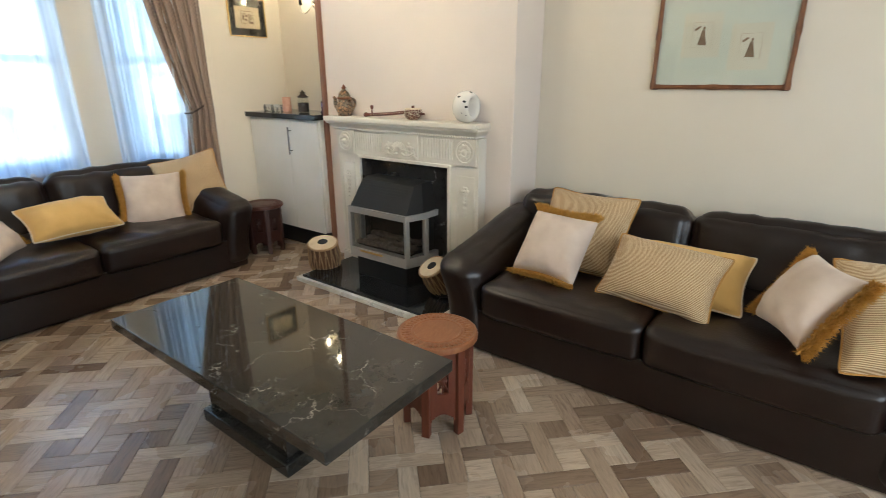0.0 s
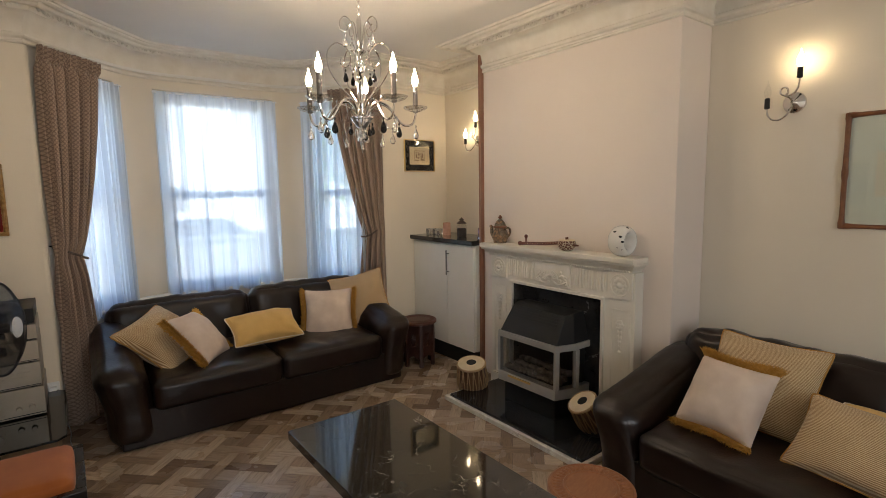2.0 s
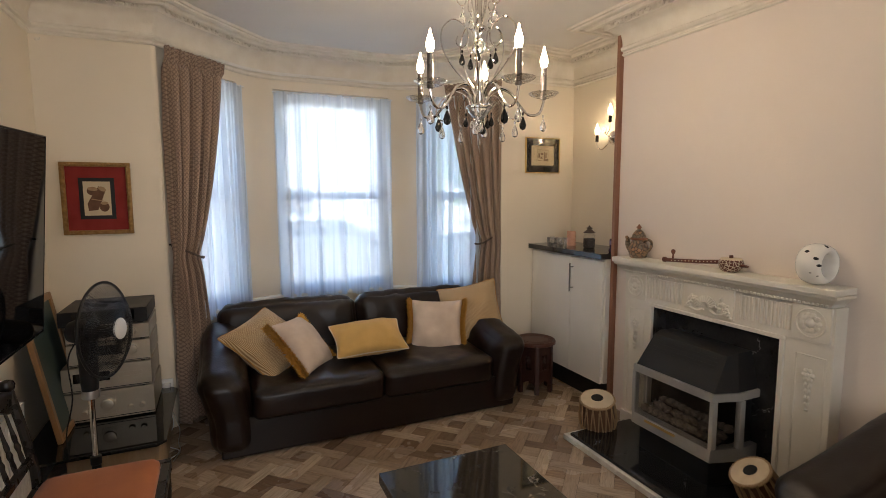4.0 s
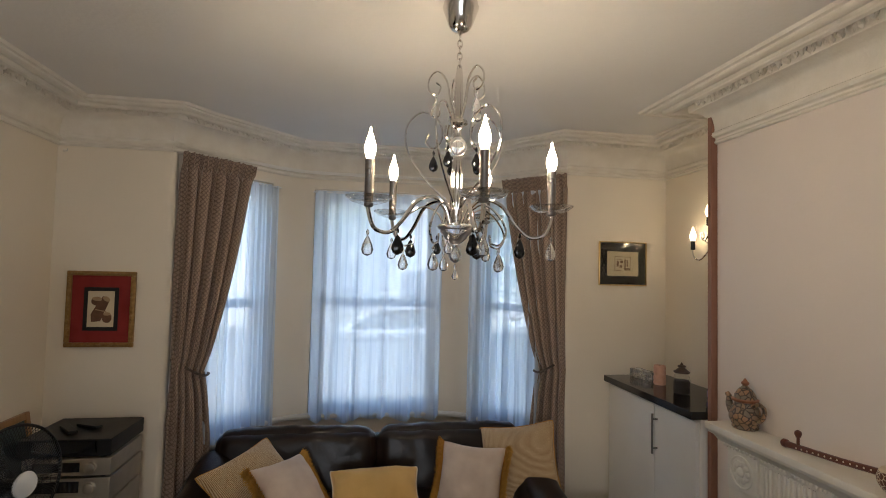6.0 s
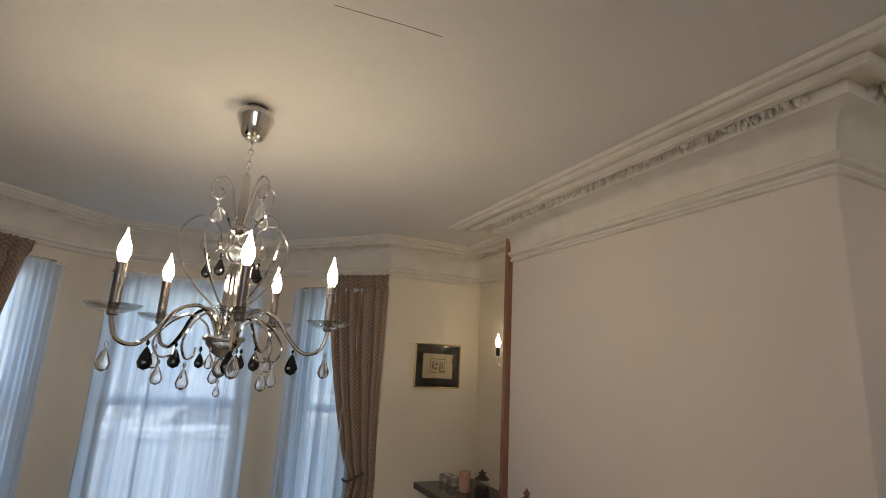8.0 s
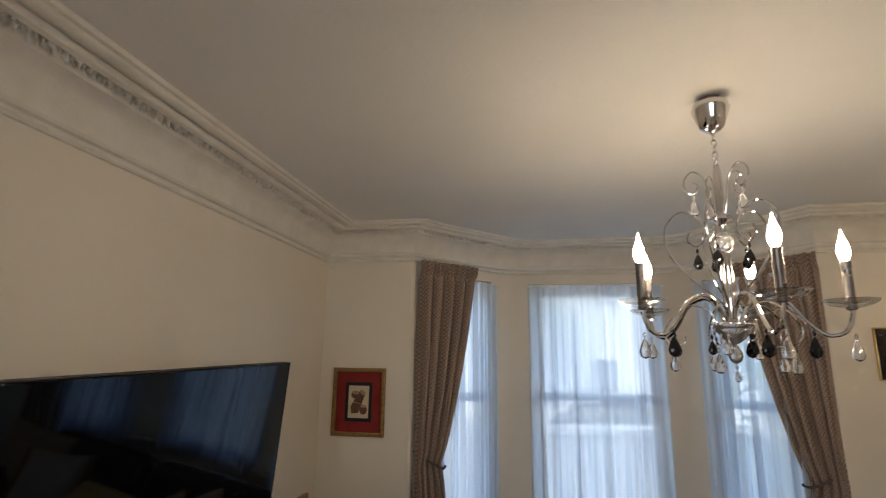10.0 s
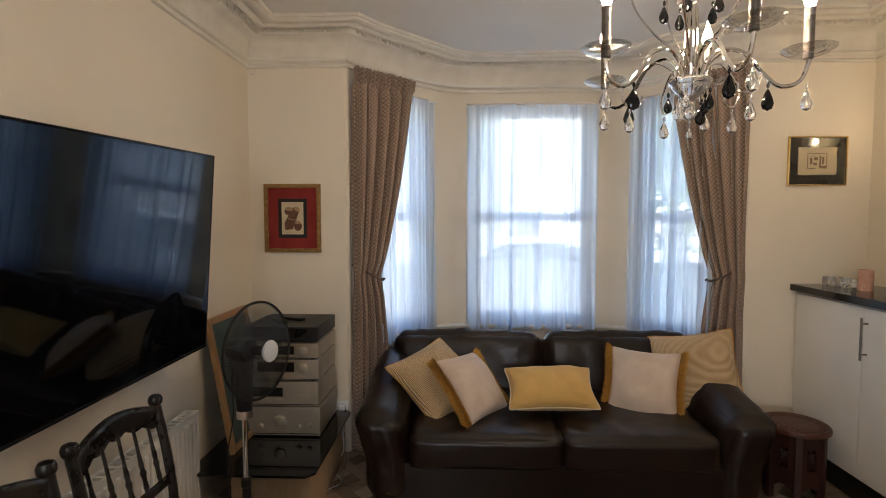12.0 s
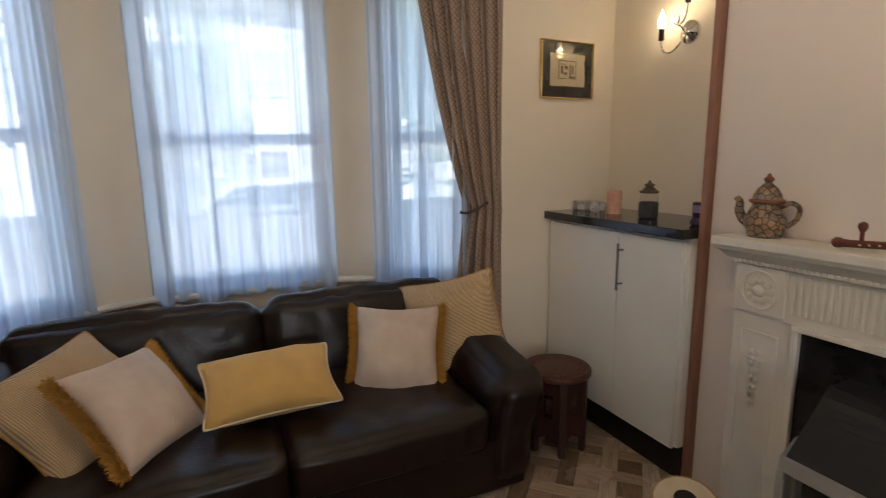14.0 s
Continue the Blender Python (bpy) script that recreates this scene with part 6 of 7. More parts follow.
def chair(m, label):
    """Black spindle-back chair; faces local +x, back at x = 0."""
    c = thing("dining_chair", label, "chair", m, group="chairs under the television")
    w, d = 0.46, 0.47
    fr = B()
    box(fr, 0.02, 0.02 + d, -w / 2, -w / 2 + 0.035, 0.375, 0.43, 0.004)
    box(fr, 0.02, 0.02 + d, w / 2 - 0.035, w / 2, 0.375, 0.43, 0.004)
    box(fr, d - 0.015, d + 0.02, -w / 2 + 0.035, w / 2 - 0.035, 0.375, 0.43, 0.004)
    box(fr, 0.02, 0.055, -w / 2 + 0.035, w / 2 - 0.035, 0.375, 0.43, 0.004)
    part("seat_frame", fr, EBONY, c)
    part("seat_pad", soft_box(B(), d - 0.075, w - 0.075, 0.06, 0.028, 14, 0.012, 0.0, 5, 1, Matrix.Translation((0.02 + d / 2, 0, 0.435))), RUST, c, "rust orange padded seat")
    for sy in (-1, 1):
        y = sy * (w / 2 - 0.02)
        part("front_leg", lathe(B(), [(0.014, 0.0), (0.017, 0.02), (0.015, 0.12), (0.021, 0.20), (0.016, 0.22), (0.022, 0.30), (0.022, 0.38)], 12, Matrix.Translation((d - 0.005, y, 0))), EBONY, c)
        part("rear_post", tube(B(), curve_pts([(-0.05, y, 0.0), (-0.01, y, 0.22), (0.03, y, 0.42), (0.01, y, 0.62), (-0.03, y, 0.83)], 6), [0.017] * 25, 8), EBONY, c)
        part("finial", lathe(B(), [(0.016, -0.02), (0.024, -0.01), (0.026, 0.006), (0.020, 0.020), (0.004, 0.026)], 12, Matrix.Translation((-0.031, y, 0.835))), EBONY, c)
        part("side_stretcher", tube(B(), [(0.0, y, 0.17), (d, y, 0.17)], 0.010, 8), EBONY, c)

    def crest(u, v):
        y = -w / 2 + 0.02 + (w - 0.04) * u
        top = 0.815 + 0.045 * math.sin(math.pi * u)
        low = 0.745 + 0.045 * math.sin(math.pi * u) - 0.016 * abs(math.sin(math.pi * u * 5))
        return Vector((-0.024 - 0.02 * math.sin(math.pi * u), y, low + (top - low) * v))
    bm = B()
    grid(bm, 60, 4, crest)
    cr = part("crest_rail", bm, EBONY, c)
    so = cr.modifiers.new("thick", "SOLIDIFY")
    so.thickness = 0.022
    so.offset = 0
    part("lower_rail", boxbm(0.005, 0.028, -w / 2 + 0.03, w / 2 - 0.03, 0.52, 0.55, 0.004), EBONY, c)
    for k in range(5):
        y = -w / 2 + 0.075 + k * (w - 0.15) / 4
        z1 = 0.75 + 0.04 * math.sin(math.pi * (y + w / 2) / w)
        zs = [0.545, 0.57, 0.60, 0.62, 0.635, 0.65, 0.69, z1]
        rs = [0.006, 0.009, 0.007, 0.011, 0.007, 0.009, 0.006, 0.0055]
        part("spindle", tube(B(), [(0.016 - (z - 0.54) * 0.2, y, z) for z in zs], rs, 8), EBONY, c)
    return c


c1 = chair(Matrix.Translation((0.275, 2.43, 0)), "black spindle-back chair with a rust orange seat under the television")
copy_thing(c1, Matrix.Translation((0.285, 1.90, 0)) @ Matrix.Rotation(radians(-3), 4, "Z"))

# ---- radiator ----
rad = thing("radiator", "white panel radiator under the television", "radiator", Matrix.Translation((XL, 2.40, 0)))
part("panel", boxbm(0.055, 0.075, -0.75, 0.75, 0.14, 0.585, 0.006), WHITE, rad)
for k in range(44):
    y = -0.73 + k * 0.0335
    part("rib", boxbm(0.070, 0.083, y, y + 0.02, 0.165, 0.56, 0.005, 1), WHITE, rad)
bm = B()
box(bm, 0.02, 0.085, -0.75, -0.735, 0.14, 0.60, 0.003)
box(bm, 0.02, 0.085, 0.735, 0.75, 0.14, 0.60, 0.003)
box(bm, 0.02, 0.028, -0.735, 0.735, 0.585, 0.60)
box(bm, 0.077, 0.085, -0.735, 0.735, 0.585, 0.60)
for k in range(40):
    box(bm, 0.028, 0.077, -0.72 + k * 0.0365, -0.715 + k * 0.0365, 0.588, 0.597)
part("top_grille", bm, WHITE, rad, "slatted top grille")
part("bracket", boxbm(0.0, 0.055, -0.5, -0.47, 0.2, 0.5), WHITE, rad)

# ---- things on the mantel ----
def mosaic(name, a, b, line, scale):
    m = material(name, a, 0.35)
    bs = m.node_tree.nodes["Principled BSDF"]
    v = coords(m)
    vo = nd(m, "ShaderNodeTexVoronoi", Scale=scale)
    ln(m, v, vo.inputs["Vector"])
    ve = nd(m, "ShaderNodeTexVoronoi", Scale=scale)
    ve.feature = "DISTANCE_TO_EDGE"
    ln(m, v, ve.inputs["Vector"])
    col = ramp(m, vo.outputs["Color"], [(0.2, a), (0.8, b)])
    ed = ramp(m, ve.outputs["Distance"], [(0.04, (0, 0, 0)), (0.10, (1, 1, 1))])
    mx = nd(m, "ShaderNodeMix")
    mx.data_type = "RGBA"
    ln(m, ed, mx.inputs[0])
    mx.inputs[6].default_value = (*line, 1)
    ln(m, col, mx.inputs[7])
    ln(m, mx.outputs[2], bs.inputs["Base Color"])
    bump(m, ve.outputs["Distance"], 0.5, 0.004)
    return m


POT = mosaic("mosaic_glazed_pottery", (0.36, 0.20, 0.10), (0.20, 0.165, 0.115), (0.05, 0.035, 0.025), 42)
POTRIM = mottled("terracotta_rim", (0.28, 0.11, 0.05), (0.20, 0.075, 0.035), 30, 0.5, 100, 0.3)
tp = thing("teapot", "mosaic-glazed pottery teapot with a domed lid", "teapot", Matrix.Translation((3.505, 2.80, 1.1305)))
part("body", lathe(B(), [(0.050, 0.0), (0.054, 0.006), (0.052, 0.015), (0.064, 0.040), (0.066, 0.055), (0.056, 0.085), (0.044, 0.108), (0.044, 0.118)], 28), POT, tp)
part("rim", lathe(B(), [(0.044, 0.116), (0.053, 0.120), (0.055, 0.128), (0.047, 0.132)], 28), POTRIM, tp, "terracotta rim")
lid = part("lid", lathe(B(), [(0.046, 0.131), (0.042, 0.148), (0.030, 0.168), (0.015, 0.182), (0.009, 0.188)], 28), POT, tp)
part("knob", lathe(B(), [(0.008, 0.186), (0.016, 0.195), (0.016, 0.201), (0.008, 0.208), (0.005, 0.216), (0.001, 0.219)], 16), POTRIM, lid)
part("spout", tube(B(), curve_pts([(0, 0.050, 0.045), (0, 0.080, 0.055), (0, 0.098, 0.085), (0, 0.098, 0.115), (0, 0.112, 0.130)], 6), [0.020 - 0.0004 * i for i in range(25)], 10), POT, tp)
part("handle", tube(B(), curve_pts([(0, -0.048, 0.105), (0, -0.080, 0.122), (0, -0.108, 0.108), (0, -0.105, 0.075), (0, -0.080, 0.048), (0, -0.060, 0.040)], 6), 0.0085, 8), POT, tp)

INLAY = mosaic("dark_wood_bone_inlay", (0.13, 0.035, 0.018), (0.10, 0.028, 0.014), (0.58, 0.50, 0.38), 60)
DKRED = wood("dark_red_lacquered_wood", (0.09, 0.022, 0.012), (0.14, 0.038, 0.02), (6, 2, 6), 0.3, 5)
BONE = mottled("bone_inlay", (0.70, 0.62, 0.48), (0.62, 0.54, 0.40), 20, 0.5, 80, 0.05)
bj = thing("string_instrument", "small dark wood lute with bone inlay lying on the mantel", "instrument", Matrix.Translation((3.475, 2.12, 1.1305)))
part("bowl", lathe(B(), [(0.030, 0.0), (0.048, 0.010), (0.060, 0.032), (0.061, 0.048), (0.056, 0.066), (0.050, 0.072)], 28), INLAY, bj, "round inlaid sound bowl")
part("skin", lathe(B(), [(0.055, 0.067), (0.050, 0.0735), (0.003, 0.0745)], 28), SKIN, bj, "pale skin top")
part("bridge", prism(B(), [(-0.012, -0.003), (0.012, -0.003), (0.012, 0.003), (-0.012, 0.003)], 0.0745, 0.090), DKRED, bj)
part("neck", tube(B(), [(0.0, 0.05, 0.048), (0, 0.20, 0.032), (0, 0.40, 0.018), (0, 0.425, 0.017)], [0.012, 0.0115, 0.0115, 0.013], 12), DKRED, bj)
part("head_knob", lathe(B(), [(0.010, -0.014), (0.016, -0.006), (0.016, 0.006), (0.006, 0.014)], 14, Matrix.Translation((0, 0.435, 0.0175)) @ Matrix.Rotation(radians(90), 4, "X")), DKRED, bj)
peg = B()
lathe(peg, [(0.006, 0.02), (0.0055, 0.055), (0.009, 0.060), (0.013, 0.070), (0.012, 0.080), (0.003, 0.086)], 12, Matrix.Translation((0, 0.375, 0.0)))
part("tuning_peg", peg, DKRED, bj)
part("tail_pin", tube(B(), [(0, -0.05, 0.040), (0, -0.095, 0.040)], [0.009, 0.006], 8), DKRED, bj)
for k in range(13):
    z = 0.047 - 0.075 * (k * 0.024)
    part("inlay_dot", lathe(B(), [(0.0035, 0.0), (0.003, 0.0015), (0.0005, 0.002)], 8, Matrix.Translation((-0.0110, 0.085 + k * 0.024, 0.046 - k * 0.0023)) @ Matrix.Rotation(radians(-90), 4, "Y")), BONE, bj)

GLAZE = material("white_glazed_ceramic", (0.80, 0.78, 0.73), 0.12)
vs_ = thing("ring_vase", "white glazed ring-shaped vase with black leaf marks", "vase", Matrix.Translation((3.478, 1.70, 1.1305)) @ Matrix.Rotation(radians(-92), 4, "Z"))


def ring_point(a, b, grow=0.0):
    r = 0.067 + (0.027 + grow) * math.cos(b)
    return Vector(((0.056 + grow) * math.sin(b), r * math.cos(a) * 0.93, 0.094 + r * math.sin(a)))


bm = B()
nu, nv = 44, 20
vv = [[bm.verts.new(ring_point(2 * math.pi * i / nu, 2 * math.pi * j / nv)) for j in range(nv)] for i in range(nu)]
for i in range(nu):
    for j in range(nv):
        bm.faces.new((vv[i][j], vv[(i + 1) % nu][j], vv[(i + 1) % nu][(j + 1) % nv], vv[i][(j + 1) % nv]))
bmesh.ops.recalc_face_normals(bm, faces=bm.faces[:])
part("body", bm, GLAZE, vs_)
for a, b_, s in ((2.45, -0.1, 1.0), (2.75, 0.75, 1.0), (1.75, 0.85, 1.0), (3.1, 1.15, 0.9), (3.5, 0.4, 0.4), (3.7, 0.9, 0.4)):
    o = ring_point(a, b_, 0.0012)
    ta, tb = (ring_point(a + 0.05, b_, 0.0012) - o).normalized(), (ring_point(a, b_ + 0.05, 0.0012) - o).normalized()
    bm = B()
    bm.faces.new([bm.verts.new(o + ta * (0.007 * s * math.cos(q)) + tb * (0.011 * s * math.sin(q))) for q in [2 * math.pi * i / 10 for i in range(10)]])
    part("leaf_mark", bm, PASTE, vs_, "black leaf mark")

# ---- things on the worktop ----
WAX = mottled("rough_pink_wax", (0.72, 0.42, 0.30), (0.62, 0.33, 0.23), 40, 0.7, 90, 0.8, dist=0.008)
cd = thing("candle", "thick rough pink pillar candle on the worktop", "candle", Matrix.Translation((3.66, 3.69, 1.1245)))
bm = lathe(B(), [(0.034, 0.0)] + [(0.036 + 0.0015 * math.sin(i * 2.1), 0.006 + i * 0.010) for i in range(11)] + [(0.033, 0.118), (0.028, 0.114), (0.003, 0.113)], 24)
for v in bm.verts:
    v.co.x += 0.003 * noise.noise(v.co * 45)
    v.co.y += 0.003 * noise.noise(v.co * 45 + Vector((5, 1, 2)))
part("wax", bm, WAX, cd)
part("wick", tube(B(), [(0, 0, 0.112), (0.001, 0, 0.122)], 0.001, 5), BLACKM, cd)
JARG = glass_material("clear_jar_glass", (0.93, 0.94, 0.93))
BEANS = mottled("dark_coffee_beans", (0.02, 0.012, 0.010), (0.05, 0.03, 0.02), 120, 0.5, 90, 1.0, dist=0.01)
LIDW = mottled("dark_bronze_lid", (0.10, 0.06, 0.04), (0.06, 0.04, 0.03), 30, 0.4, 90, 0.2, metal=0.4)
jr = thing("storage_jar", "clear glass jar of dark beans with a bronze lid", "jar", Matrix.Translation((3.645, 3.45, 1.1245)))
part("glass", lathe(B(), [(0.040, 0.0), (0.045, 0.004), (0.046, 0.080), (0.042, 0.100), (0.036, 0.112), (0.037, 0.120)], 28), JARG, jr)
part("contents", lathe(B(), [(0.038, 0.003), (0.043, 0.008), (0.0435, 0.072), (0.038, 0.078), (0.003, 0.080)], 24), BEANS, jr, "dark beans")
lid = part("lid", lathe(B(), [(0.038, 0.118), (0.044, 0.121), (0.044, 0.127), (0.036, 0.131), (0.026, 0.140), (0.014, 0.150)], 24), LIDW, jr)
part("lid_knob", lathe(B(), [(0.014, 0.148), (0.023, 0.154), (0.023, 0.160), (0.010, 0.165), (0.005, 0.174), (0.001, 0.180)], 16), LIDW, lid)
PURP = mottled("deep_purple_glass", (0.05, 0.03, 0.09), (0.03, 0.02, 0.05), 20, 0.15, 60, 0.05)
pj = thing("candle_pot", "small dark purple glass candle pot by the breast", "candle pot", Matrix.Translation((3.615, 3.145, 1.1245)))
part("pot", lathe(B(), [(0.030, 0.0), (0.038, 0.006), (0.036, 0.020), (0.028, 0.034), (0.030, 0.040), (0.031, 0.095), (0.027, 0.098), (0.003, 0.098)], 24), PURP, pj)
part("label_band", lathe(B(), [(0.0315, 0.055), (0.0318, 0.056), (0.0318, 0.085), (0.0315, 0.086)], 24, cap=False), mottled("lilac_band", (0.25, 0.20, 0.38), (0.2, 0.16, 0.3), 20, 0.5), pj, "lilac band")
for k, dy in enumerate((0.045, -0.045)):
    tl = thing("tealight_holder", "small square clear glass tealight holder on the worktop", "candle holder", Matrix.Translation((3.655 + 0.012 * k, 3.885 + dy, 1.1245)), group="pair of glass tealight holders")
    bm = B()
    box(bm, -0.038, 0.038, -0.040, 0.040, 0.0, 0.052, 0.005)
    part("glass_block", bm, CRYSTAL, tl)
    part("tealight", lathe(B(), [(0.019, 0.030), (0.0195, 0.0525), (0.018, 0.0535), (0.002, 0.053)], 18), STEEL, tl)

# ---- sockets and leads by the stand ----
so_ = thing("wall_socket", "white double wall socket above the skirting", "socket", Matrix.Translation((0.60, YW, 0.30)))
part("plate", boxbm(-0.073, 0.073, -0.010, 0.0, -0.043, 0.043, 0.004), UPVC, so_)
for sx in (-0.036, 0.036):
    part("plug", boxbm(sx - 0.022, sx + 0.022, -0.045, -0.010, -0.03, 0.02, 0.006), UPVC if sx > 0 else BLACKM, so_)
rnd = random.Random(8)
for k in range(5):
    ld = thing("cable", ("white", "grey", "black", "white", "grey")[k] + " loose cable trailing to the floor by the sofa", "cable", Matrix.Identity(4))
    x0 = 0.60 + rnd.uniform(-0.04, 0.05)
    pts = curve_pts([(x0, YW - 0.05, 0.30 - 0.01 * k), (x0 + rnd.uniform(-0.02, 0.08), YW - 0.11, 0.20 + rnd.uniform(-0.05, 0.05)), (x0 + rnd.uniform(0.0, 0.12), YW - 0.16, 0.06), (x0 + rnd.uniform(-0.02, 0.14), YW - 0.25, 0.008),
                     (x0 + rnd.uniform(0.02, 0.12), YW - 0.38, 0.006), (x0 + 0.04, YW - 0.50, 0.006)], 7)
    part("lead", tube(B(), pts, 0.0032, 6), (UPVC, STEEL, BLACKM, UPVC, STEEL)[k], ld)

# ---- outside ----
GROUND = mottled("pale_paving", (0.28, 0.275, 0.265), (0.22, 0.215, 0.21), 2, 0.9, 30, 0.3)
ROAD = mottled("asphalt", (0.055, 0.055, 0.057), (0.07, 0.07, 0.07), 3, 0.9, 80, 0.3)
STUCCO = mottled("white_render", (0.76, 0.76, 0.75), (0.70, 0.70, 0.69), 2, 0.85, 30, 0.3)
SLATE = mottled("grey_slate", (0.12, 0.12, 0.13), (0.16, 0.16, 0.17), 4, 0.7, 40, 0.3)
LEAF = mottled("green_leaves", (0.06, 0.12, 0.03), (0.10, 0.18, 0.05), 3, 0.6, 30, 0.1)
BARK = mottled("grey_bark", (0.14, 0.11, 0.08), (0.09, 0.07, 0.05), 8, 0.9, 40, 0.8)
setting("ground", boxbm(-60, 64, 4.95, 90, -0.60, -0.30), GROUND, "pale paved ground in front of the house", "ground")
setting("road", boxbm(-60, 64, 10.2, 16.4, -0.2985, -0.292), ROAD, "grey asphalt street", "road")
gw = thing("garden_wall", "low pale rendered front garden wall", "garden wall", Matrix.Translation((1.9, 7.9, -0.30)))
part("wall", boxbm(-7, 7, -0.11, 0.11, 0, 1.15, 0.01), GROUND, gw)
part("coping", boxbm(-7.05, 7.05, -0.15, 0.15, 1.15, 1.21, 0.01), GROUND, gw, "pale stone coping")


HPANE = mottled("curtained_window_glass", (0.46, 0.47, 0.48), (0.36, 0.37, 0.39), 2, 0.1, 30, 0.02)


def house(x, w, mat, label):
    h = thing("house", label, "house", Matrix.Translation((x, 20.0, -0.30)), group="terrace across the street")
    part("wall", boxbm(-w / 2, w / 2, 0, 7, 0, 6.4), mat, h)
    bm = B()
    prism(bm, [(-w / 2 - 0.1, -0.3), (w / 2 + 0.1, -0.3), (w / 2 + 0.1, 7.3), (-w / 2 - 0.1, 7.3)], 6.4, 6.55)
    v = [bm.verts.new(p) for p in ((-w / 2, 0, 6.55), (w / 2, 0, 6.55), (w / 2, 3.5, 9), (-w / 2, 3.5, 9))]
    bm.faces.new(v)
    v2 = [bm.verts.new(p) for p in ((-w / 2, 7, 6.55), (w / 2, 7, 6.55), (w / 2, 3.5, 9), (-w / 2, 3.5, 9))]
    bm.faces.new(v2)
    part("roof", bm, SLATE, h)
    for z in (0.9, 3.9):
        for sx in (-0.25, 0.25):
            if z < 1 and sx > 0:
                part("front_door", boxbm(sx * w - 0.45, sx * w + 0.45, -0.06, -0.005, 0, 2.1), SLATE, h, "dark front door")
                continue
            wn = part("window", boxbm(sx * w - 0.7, sx * w + 0.7, -0.08, -0.004, z, z + 1.6), UPVC, h)
            part("pane", boxbm(sx * w - 0.6, sx * w + 0.6, -0.09, -0.08, z + 0.1, z + 0.75), HPANE, wn)
            part("pane", boxbm(sx * w - 0.6, sx * w + 0.6, -0.09, -0.08, z + 0.85, z + 1.5), HPANE, wn)
    return h


house(-8.5, 5.4, STUCCO, "white rendered terraced house across the street")
house(-3.0, 5.4, STUCCO, "pale rendered terraced house across the street")
house(2.5, 5.4, STUCCO, "white rendered terraced house with a dark door")
house(8.0, 5.4, STUCCO, "white terraced house with white windows")
house(13.5, 5.4, STUCCO, "pale terraced house farther along the street")

car = thing("parked_car", "pale silver parked car at the kerb", "car", Matrix.Translation((2.6, 11.3, -0.292)))
CARP = mottled("silver_car_paint", (0.62, 0.64, 0.66), (0.58, 0.60, 0.62), 2, 0.2, 100, 0.02)
bm = B()
prof = [(-2.05, 0.35), (-2.1, 0.62), (-1.95, 0.82), (-1.1, 0.95), (-0.5, 1.40), (0.75, 1.44), (1.45, 1.0), (2.0, 0.92), (2.1, 0.6), (2.05, 0.32)]
prism(bm, prof, -0.85, 0.85)
bmesh.ops.transform(bm, matrix=Matrix.Rotation(radians(90), 4, "X"), verts=bm.verts[:])
bmesh.ops.bevel(bm, geom=bm.edges[:], offset=0.05, segments=2, affect="EDGES")
cb_ = part("body", bm, CARP, car)
bm = B()
prism(bm, [(-0.95, 0.97), (-0.45, 1.34), (0.68, 1.37), (1.25, 1.02)], -0.865, 0.865)
bmesh.ops.transform(bm, matrix=Matrix.Rotation(radians(90), 4, "X"), verts=bm.verts[:])
part("side_window", bm, BLACKG, cb_, "dark side windows")
for sx in (-1.3, 1.3):
    for sy in (-0.78, 0.78):
        wh = part("wheel", lathe(B(), [(0.20, -0.1), (0.31, -0.09), (0.32, 0.0), (0.31, 0.09), (0.20, 0.1)], 20, Matrix.Translation((sx, sy, 0.32)) @ Matrix.Rotation(radians(90), 4, "X")), BLACKM, car)
        part("rim", lathe(B(), [(0.2, -0.105), (0.2, 0.105)], 16, Matrix.Translation((sx, sy, 0.32)) @ Matrix.Rotation(radians(90), 4, "X")), STEEL, wh)


def tree(x, y, h, spread, seed, label):
    rnd = random.Random(seed)
    t = thing("tree", label, "tree", Matrix.Translation((x, y, -0.30)))
    bm = B()
    tube(bm, [(0, 0, 0), (0.05, 0.02, h * 0.25), (0.0, 0.05, h * 0.5), (0.08, 0.0, h * 0.8)], [0.14, 0.11, 0.08, 0.03], 8)
    tips = []
    for k in range(9):
        a = rnd.uniform(0, 6.28)
        z = h * rnd.uniform(0.3, 0.75)
        e = Vector((spread * 0.7 * math.cos(a), spread * 0.7 * math.sin(a), z + h * 0.2))
        tube(bm, [(0.03, 0.02, z), tuple(Vector((0.03, 0.02, z)).lerp(e, 0.5) + Vector((0, 0, 0.1))), tuple(e)], [0.045, 0.03, 0.012], 6)
        tips.append(e)
    part("trunk", bm, BARK, t)
    V, F = [], []
    for k in range(5200):
        c = rnd.choice(tips)
        p = c + Vector((rnd.gauss(0, spread * 0.26), rnd.gauss(0, spread * 0.26), rnd.gauss(0, h * 0.10)))
        d = Vector((rnd.uniform(-1, 1), rnd.uniform(-1, 1), rnd.uniform(-0.6, 0.6))).normalized()
        s = d.orthogonal().normalized()
        l, w = rnd.uniform(0.05, 0.10), rnd.uniform(0.02, 0.04)
        o = len(V)
        V += [tuple(p - d * l), tuple(p + s * w), tuple(p + d * l), tuple(p - s * w)]
        F.append((o, o + 1, o + 2, o + 3))
    me = bpy.data.meshes.new("crown")
    me.from_pydata(V, [], F)
    me.materials.append(LEAF)
    ob = new("crown", me)
    ob.parent = t


tree(4.6, 7.2, 4.6, 1.6, 3, "leafy green street tree beyond the garden wall")
tree(-2.5, 9.3, 5.2, 1.8, 5, "leafy green tree by the pavement")
tree(0.6, 17.6, 6.5, 2.0, 9, "leafy green tree across the street")

